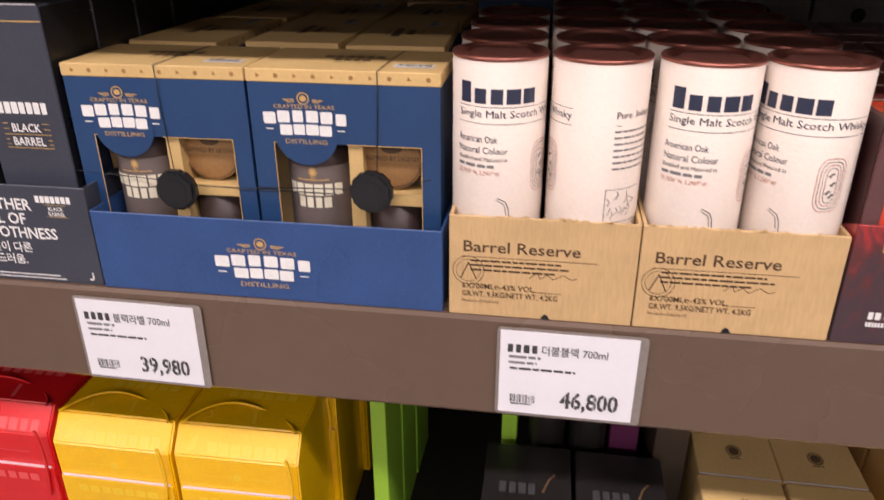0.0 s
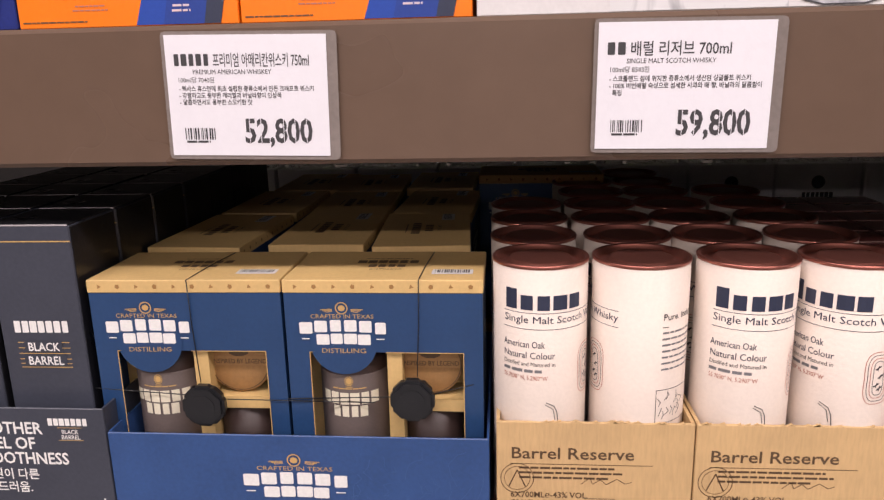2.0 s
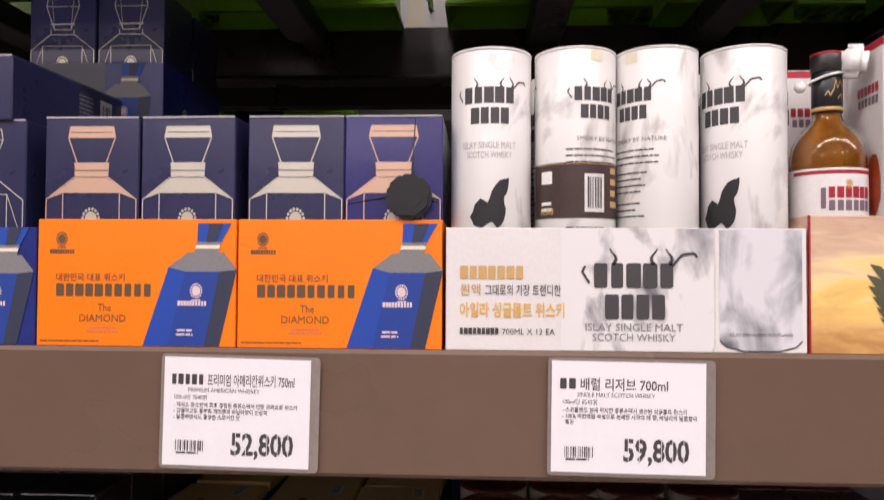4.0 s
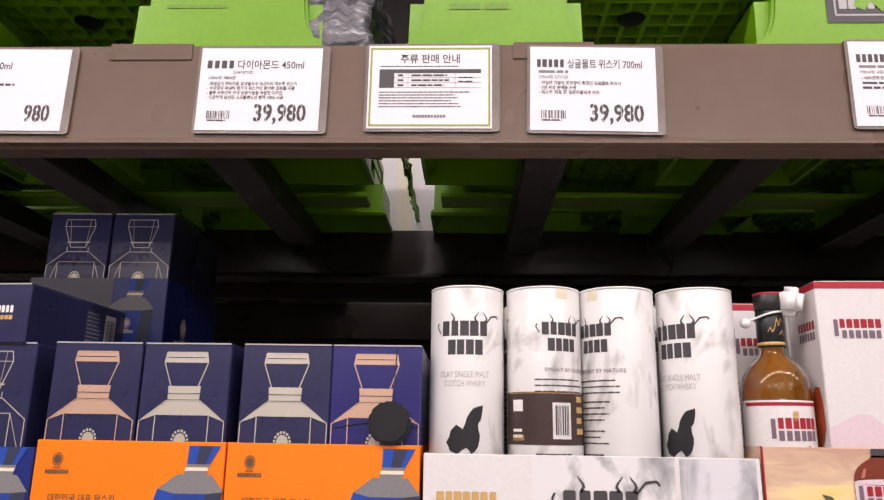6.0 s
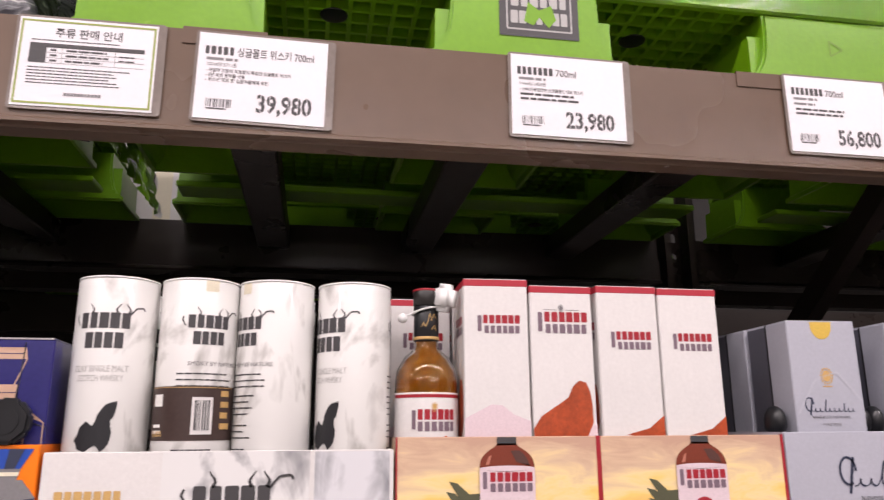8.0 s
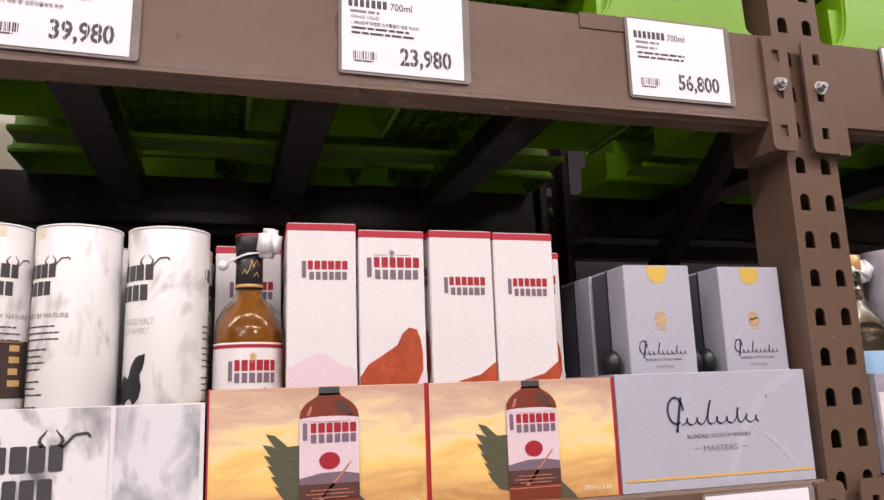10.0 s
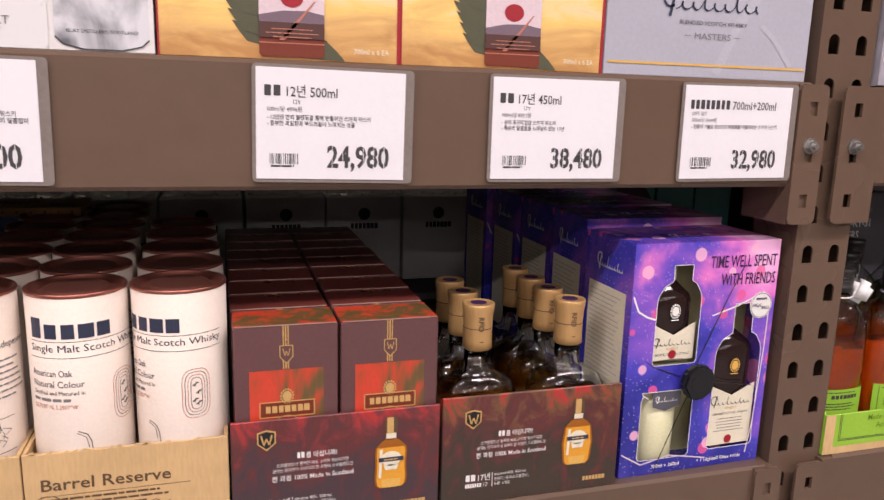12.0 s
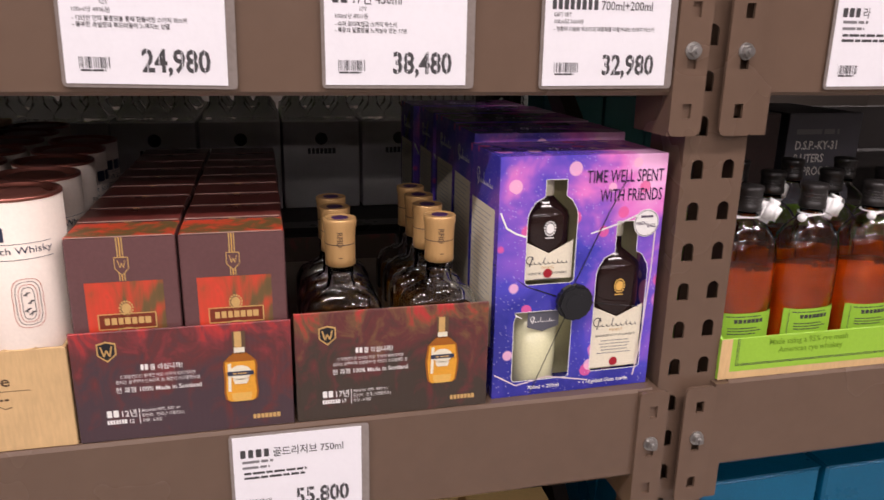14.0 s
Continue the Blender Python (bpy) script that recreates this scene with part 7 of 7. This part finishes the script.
pp.rect(0.096, 0.0445, 0.008, 0.0006, i_grey, 2)
pp.rect(0.160, 0.0445, 0.008, 0.0006, i_grey, 2)
pp.rect(0.004, 0.0125, 0.256, 0.0024, i_pink, 2)
pp.done()
sv.matrix_basis = pose(0.8050, 0.6695, ZB)

# ---- next bay, upper shelf ----
mt = tray("display_tray", 0.30, 0.24, 0.124, marble_card, "grey marble-print display tray with a blank white front", "display trays on the shelves", t=0.0025)
pp = Print(mt, front(0.30))
pp.rect(0.003, 0.028, 0.294, 0.072, white_card, 1, "panel")
pp.done()
mt.matrix_basis = pose(1.196, 0.6695, ZB)
gt = root("whisky_tube", "dark grey stone-print whisky tube with a pale blue band", "whisky tube")
part("body", lathe([(0.046, 0), (0.047, 0.001), (0.047, 0.29), (0.046, 0.292)], 44), marble_card, gt, "", True)
pp = Print(gt, round_side(0.047), True)
pp.rect(-0.04, 0.172, 0.1, 0.044, ink("pale blue band", C(168, 198, 222)), 1, "band")
pp.rect(-0.03, 0.130, 0.08, 0.040, i_white, 1, "band")
pp.flourish(-0.016, 0.188, 0.06, 0.022, i_navy, 2)
pp.text("SINGLE MALT", -0.016, 0.178, 0.0075, i_dark, "L", 1, 0.01, 2)
pp.blocks(-0.012, 0.148, 0.05, 0.013, 6, i_black, 2, seed=131)
pp.bars(-0.012, 0.138, 0.03, 1, 0.003, 0.002, i_grey, 3, level=2)
pp.done()
gt.matrix_basis = pose(1.172, 0.728, ZT, 0, 0, -8)
copy_thing(gt, pose(1.275, 0.728, ZT, 0, 0, 14))
sb = root("whisky_bottle", "clear whisky bottle of pale spirit with a blue label", "whisky bottle")
part("glass_body", lathe([(0.034, 0), (0.036, 0.004), (0.036, 0.17), (0.033, 0.19), (0.018, 0.215), (0.0135, 0.225), (0.0135, 0.262)], 36), glass, sb, "clear glass", True)
part("spirit", lathe([(0.032, 0.005), (0.034, 0.008), (0.034, 0.169), (0.031, 0.188), (0.016, 0.212), (0.0115, 0.222), (0.0115, 0.235)], 36), clear("straw spirit", (0.95, 0.76, 0.46, 1), 0.0, 1.08, 0.94), sb, "pale gold spirit", True)
part("bottle_label", lathe([(0.0362, 0.05), (0.0364, 0.051), (0.0364, 0.149), (0.0362, 0.15)], 36), ink("sky label", C(150, 190, 220)), sb, "pale blue label", True)
part("cap", lathe([(0.014, 0.262), (0.0152, 0.263), (0.0152, 0.283), (0.014, 0.284)], 28), cap_gold, sb, "tan stopper", True)
sb.matrix_basis = pose(1.083, 0.722, ZT)
hang_tag(pose(1.083, 0.722, ZT + 0.262, 0, 10, 10))


# ---- lime plastic pallets on the top beams ----
def pallet(x0, feet, y0=0.683):
    """A plastic pallet: waffle deck with front lip, nine hollow feet with rounded shoulders."""
    r = root("plastic_pallet", "lime green plastic pallet with a waffle deck and rounded feet", "pallet", "lime plastic pallets")
    W, D, H, dh = feet[-1][1] - feet[0][0], 0.82, 0.155, 0.100
    xa = feet[0][0]
    bm = bmesh.new()
    nx, ny, t = int(W / 0.029), 28, 0.003
    for i in range(nx):
        for k in range(ny):
            a, b = W * i / nx, W * (i + 1) / nx
            c, e = 0.012 + (D - 0.024) * k / ny, 0.012 + (D - 0.024) * (k + 1) / ny
            lo = [bm.verts.new((x, y, dh + 0.008)) for x, y in ((a, c), (b, c), (b, e), (a, e))]
            rim = [bm.verts.new((x, y, dh + 0.008)) for x, y in ((a + t, c + t), (b - t, c + t), (b - t, e - t), (a + t, e - t))]
            up = [bm.verts.new((x, y, dh + 0.038)) for x, y in ((a + t, c + t), (b - t, c + t), (b - t, e - t), (a + t, e - t))]
            bm.faces.new(up[::-1])
            for m in range(4):
                n = (m + 1) % 4
                bm.faces.new((lo[n], lo[m], rim[m], rim[n]))
                bm.faces.new((rim[n], rim[m], up[m], up[n]))
    bmesh.ops.remove_doubles(bm, verts=bm.verts[:], dist=1e-5)
    part("deck_grid", bm, lime_plastic, r)
    part("deck", boxes((0, W, 0.012, D - 0.012, dh + 0.040, H)), lime_plastic, r)
    part("front_lip", boxes((0, W, -0.002, 0.012, dh, H + 0.004), bevel=0.003), lime_plastic, r)
    part("rear_lip", boxes((0, W, D - 0.012, D + 0.002, dh, H + 0.004), bevel=0.003), lime_plastic, r)
    for yy, dd in ((0.0, 0.15), (0.33, 0.16), (D - 0.15, 0.15)):
        for a, b in feet:
            a, b = a - xa, b - xa
            bm = bmesh.new()
            rr = 0.05
            rise = [(0.026 * (1 - i / 7) ** 3, 0.008 + (dh - 0.008) * (i / 7) ** 1.4) for i in range(8)]
            pts = [(a - 0.026, 0), (b + 0.026, 0)] + [(b + e, z) for e, z in rise] + [(a - e, z) for e, z in reversed(rise)]
            prism(bm, pts, yy, yy + dd)
            bmesh.ops.recalc_face_normals(bm, faces=bm.faces[:])
            bmesh.ops.bevel(bm, geom=[q for q in bm.edges if abs(q.verts[0].co.y - q.verts[1].co.y) < 1e-6], offset=0.0035, segments=2, affect="EDGES")
            bm.normal_update()
            sole = [f for f in bm.faces if f.normal.z < -0.95 and f.calc_center_median().z < 0.002]
            bmesh.ops.inset_region(bm, faces=sole, thickness=0.009)
            bmesh.ops.inset_region(bm, faces=sole, thickness=0.002, depth=-0.07)
            part("foot", bm, lime_plastic, r)
    for a, b in zip(feet, feet[1:]):
        cx = (a[1] + b[0]) / 2 - xa
        # black disc stands for the shade inside a round hole
        part("deck_plug", lathe([(0.017, dh + 0.0068), (0.019, dh + 0.0072), (0.019, dh + 0.0086)], 24), char_side, r, "dark round deck hole", True).data.transform(Matrix.Translation((cx - 0.02, 0.11, 0)))
    for yy in (0.20, 0.53):
        bm = boxes((0.0, W, yy + 0.03, yy + 0.10, 0.0008, 0.012), bevel=0.002)
        part("runner", bm, lime_plastic, r)
    r.matrix_basis = pose(xa, y0, ZC + 0.003)
    return r


p1 = pallet(0, [(-1.30, -1.12), (-0.88, -0.70), (-0.463, -0.268)])
p2 = pallet(0, [(-0.123, 0.049), (0.294, 0.487), (0.721, 0.914)])
pallet(0, [(1.10, 1.28), (1.52, 1.70), (1.93, 2.11)])
for pl, xs in ((p2, (0.407 + 0.123,)),):
    p = Print(pl, lambda u, v, o: (u, -0.0005 - o, v))
    c = xs[0]
    p.rect(c - 0.052, 0.034, 0.104, 0.075, i_dark, 1, "printed_mark")
    p.line([(c - 0.042, 0.044), (c + 0.042, 0.044), (c + 0.042, 0.101), (c - 0.042, 0.101), (c - 0.042, 0.044)], 0.0022, i_fog, 2)
    p.blocks(c - 0.038, 0.076, 0.076, 0.018, 6, i_fog, 2, seed=141)
    p.blocks(c - 0.038, 0.052, 0.076, 0.018, 7, i_fog, 2, seed=143)
    p.poly([(c - 0.02, 0.055), (c - 0.008, 0.050), (c + 0.0, 0.062), (c + 0.012, 0.048), (c + 0.022, 0.06), (c + 0.016, 0.080), (c + 0.0, 0.072), (c - 0.014, 0.083)], lime_plastic, 3, "worn_patch")
    p.done()
p = Print(p1, lambda u, v, o: (u, -0.0005 - o, v))
p.bars(0.86, 0.098, 0.085, 4, 0.013, 0.005, i_lime, 5)
p.done()
p = Print(p2, lambda u, v, o: (u, -0.0005 - o, v))
p.bars(0.03, 0.075, 0.1, 2, 0.02, 0.008, i_lime, 6)
p.ring(0.945, 0.055, 0.013, 0.013, 0.0025, i_lime, n=3)
p.done()


# goods and stretch film on the pallets
def film(name, pts_of, nu, nv, label):
    verts = [pts_of(i / nu, j / nv) for j in range(nv + 1) for i in range(nu + 1)]
    faces = [(j * (nu + 1) + i, j * (nu + 1) + i + 1, (j + 1) * (nu + 1) + i + 1, (j + 1) * (nu + 1) + i) for j in range(nv) for i in range(nu)]
    return tagged(part(name, mesh_of(verts, faces, True), film_wrap), label, "plastic film")


def ripple(a, b, s):
    return s * noise.noise(Vector((a * 9, b * 13, 4.2))) + s * 0.5 * noise.noise(Vector((a * 31, b * 17, 1.7)))


film("stretch_film", lambda a, b: (-1.3 + 2.23 * a, 0.679 - 0.002 + ripple(a * 3, b, 0.003), 2.118 + 0.10 * b + 0.006 * math.sin(a * 9)), 90, 10, "clear stretch film wrapped across the pallet fronts")
film("hanging_film", lambda a, b: (-0.200 + 0.028 * a + ripple(a, b * 2, 0.012), 0.86 + 0.5 * b, 2.16 - 0.15 * a - 0.02 * b + ripple(a + 3, b, 0.01)), 14, 30, "crumpled clear film hanging between two pallets")
wg = root("wrapped_goods", "goods wrapped in dark crinkled film between the pallets", "wrapped goods")
bm = boxes((-0.03, 0.066, 0, 0.30, 0, 0.20))
bmesh.ops.subdivide_edges(bm, edges=bm.edges[:], cuts=9, use_grid_fill=True)
for v in bm.verts:
    v.co += Vector((ripple(v.co.z * 9, v.co.y * 9, 0.020), ripple(v.co.x * 14, v.co.z * 9, 0.014), 0))
k = Nodes("streaked grey film")
streak = k.noise(24, 5, (1.0, 0.25, 4.0), 0.65, 1.2)
k.set(Base_Color=k.ramp(streak, [(0.42, C(70, 70, 76)), (0.58, C(112, 112, 116)), (0.70, C(206, 206, 204))]), Roughness=0.22, Coat_Weight=0.3)
k.bump(streak, 0.5, 0.004)
part("body", bm, k.m, wg, "", True)
part("torn_tail", mesh_of([(0.030 + 0.018 * (i % 2) + 0.006 * math.sin(i * 1.7), 0.10 + 0.020 * (i // 2), -0.004 - 0.010 * math.sin(i * 0.9) ** 2) for i in range(24)], [(2 * i, 2 * i + 1, 2 * i + 3, 2 * i + 2) for i in range(11)], True), k.m, wg, "loose torn film end")
wg.matrix_basis = pose(-0.262, 0.692, ZC + 0.004)
# unseen loads added to close off light from above, low enough to spare the gap
for x, w, mt_, lab in ((-1.28, 0.98, slate_card, "grey wrapped load on a pallet"), (-0.10, 1.0, char_card, "dark wrapped load on a pallet"), (1.12, 1.0, slate_card, "grey wrapped load on a pallet")):
    ld = root("pallet_load", lab, "pallet load", "loads on the pallets")
    part("body", boxes((0, w, 0, 0.76, 0, 0.14), bevel=0.01), mt_, ld)
    ld.matrix_basis = pose(x, 0.71, ZC + 0.003 + 0.1565)
ws = root("white_case", "white carton on the rear pallets, seen through the gap", "box")
part("body", boxes((-0.11, 0.11, 0, 0.3, 0, 0.32), bevel=0.003), white_card, ws)
part("tape", boxes((-0.02, 0.02, -0.0008, 0.0, 0.0, 0.32)), i_cream, ws)
ws.matrix_basis = pose(-0.232, 1.665, ZC + 0.001)
# rear pallets, added to block light coming from the back and top
pallet(0, [(0.03, 0.21), (0.45, 0.63), (0.87, 1.05)], 1.66)
pallet(0, [(-1.55, -1.37), (-1.13, -0.95), (-0.70, -0.52)], 1.66)
part("beam", profile_along_x([(1.66, ZC), (1.71, ZC), (1.71, ZC - 0.12), (1.66, ZC - 0.12)], LEFT, RIGHT), shaded_paint, rack)
part("beam", profile_along_x([(2.43, ZC), (2.48, ZC), (2.48, ZC - 0.12), (2.43, ZC - 0.12)], LEFT, RIGHT), shaded_paint, rack)
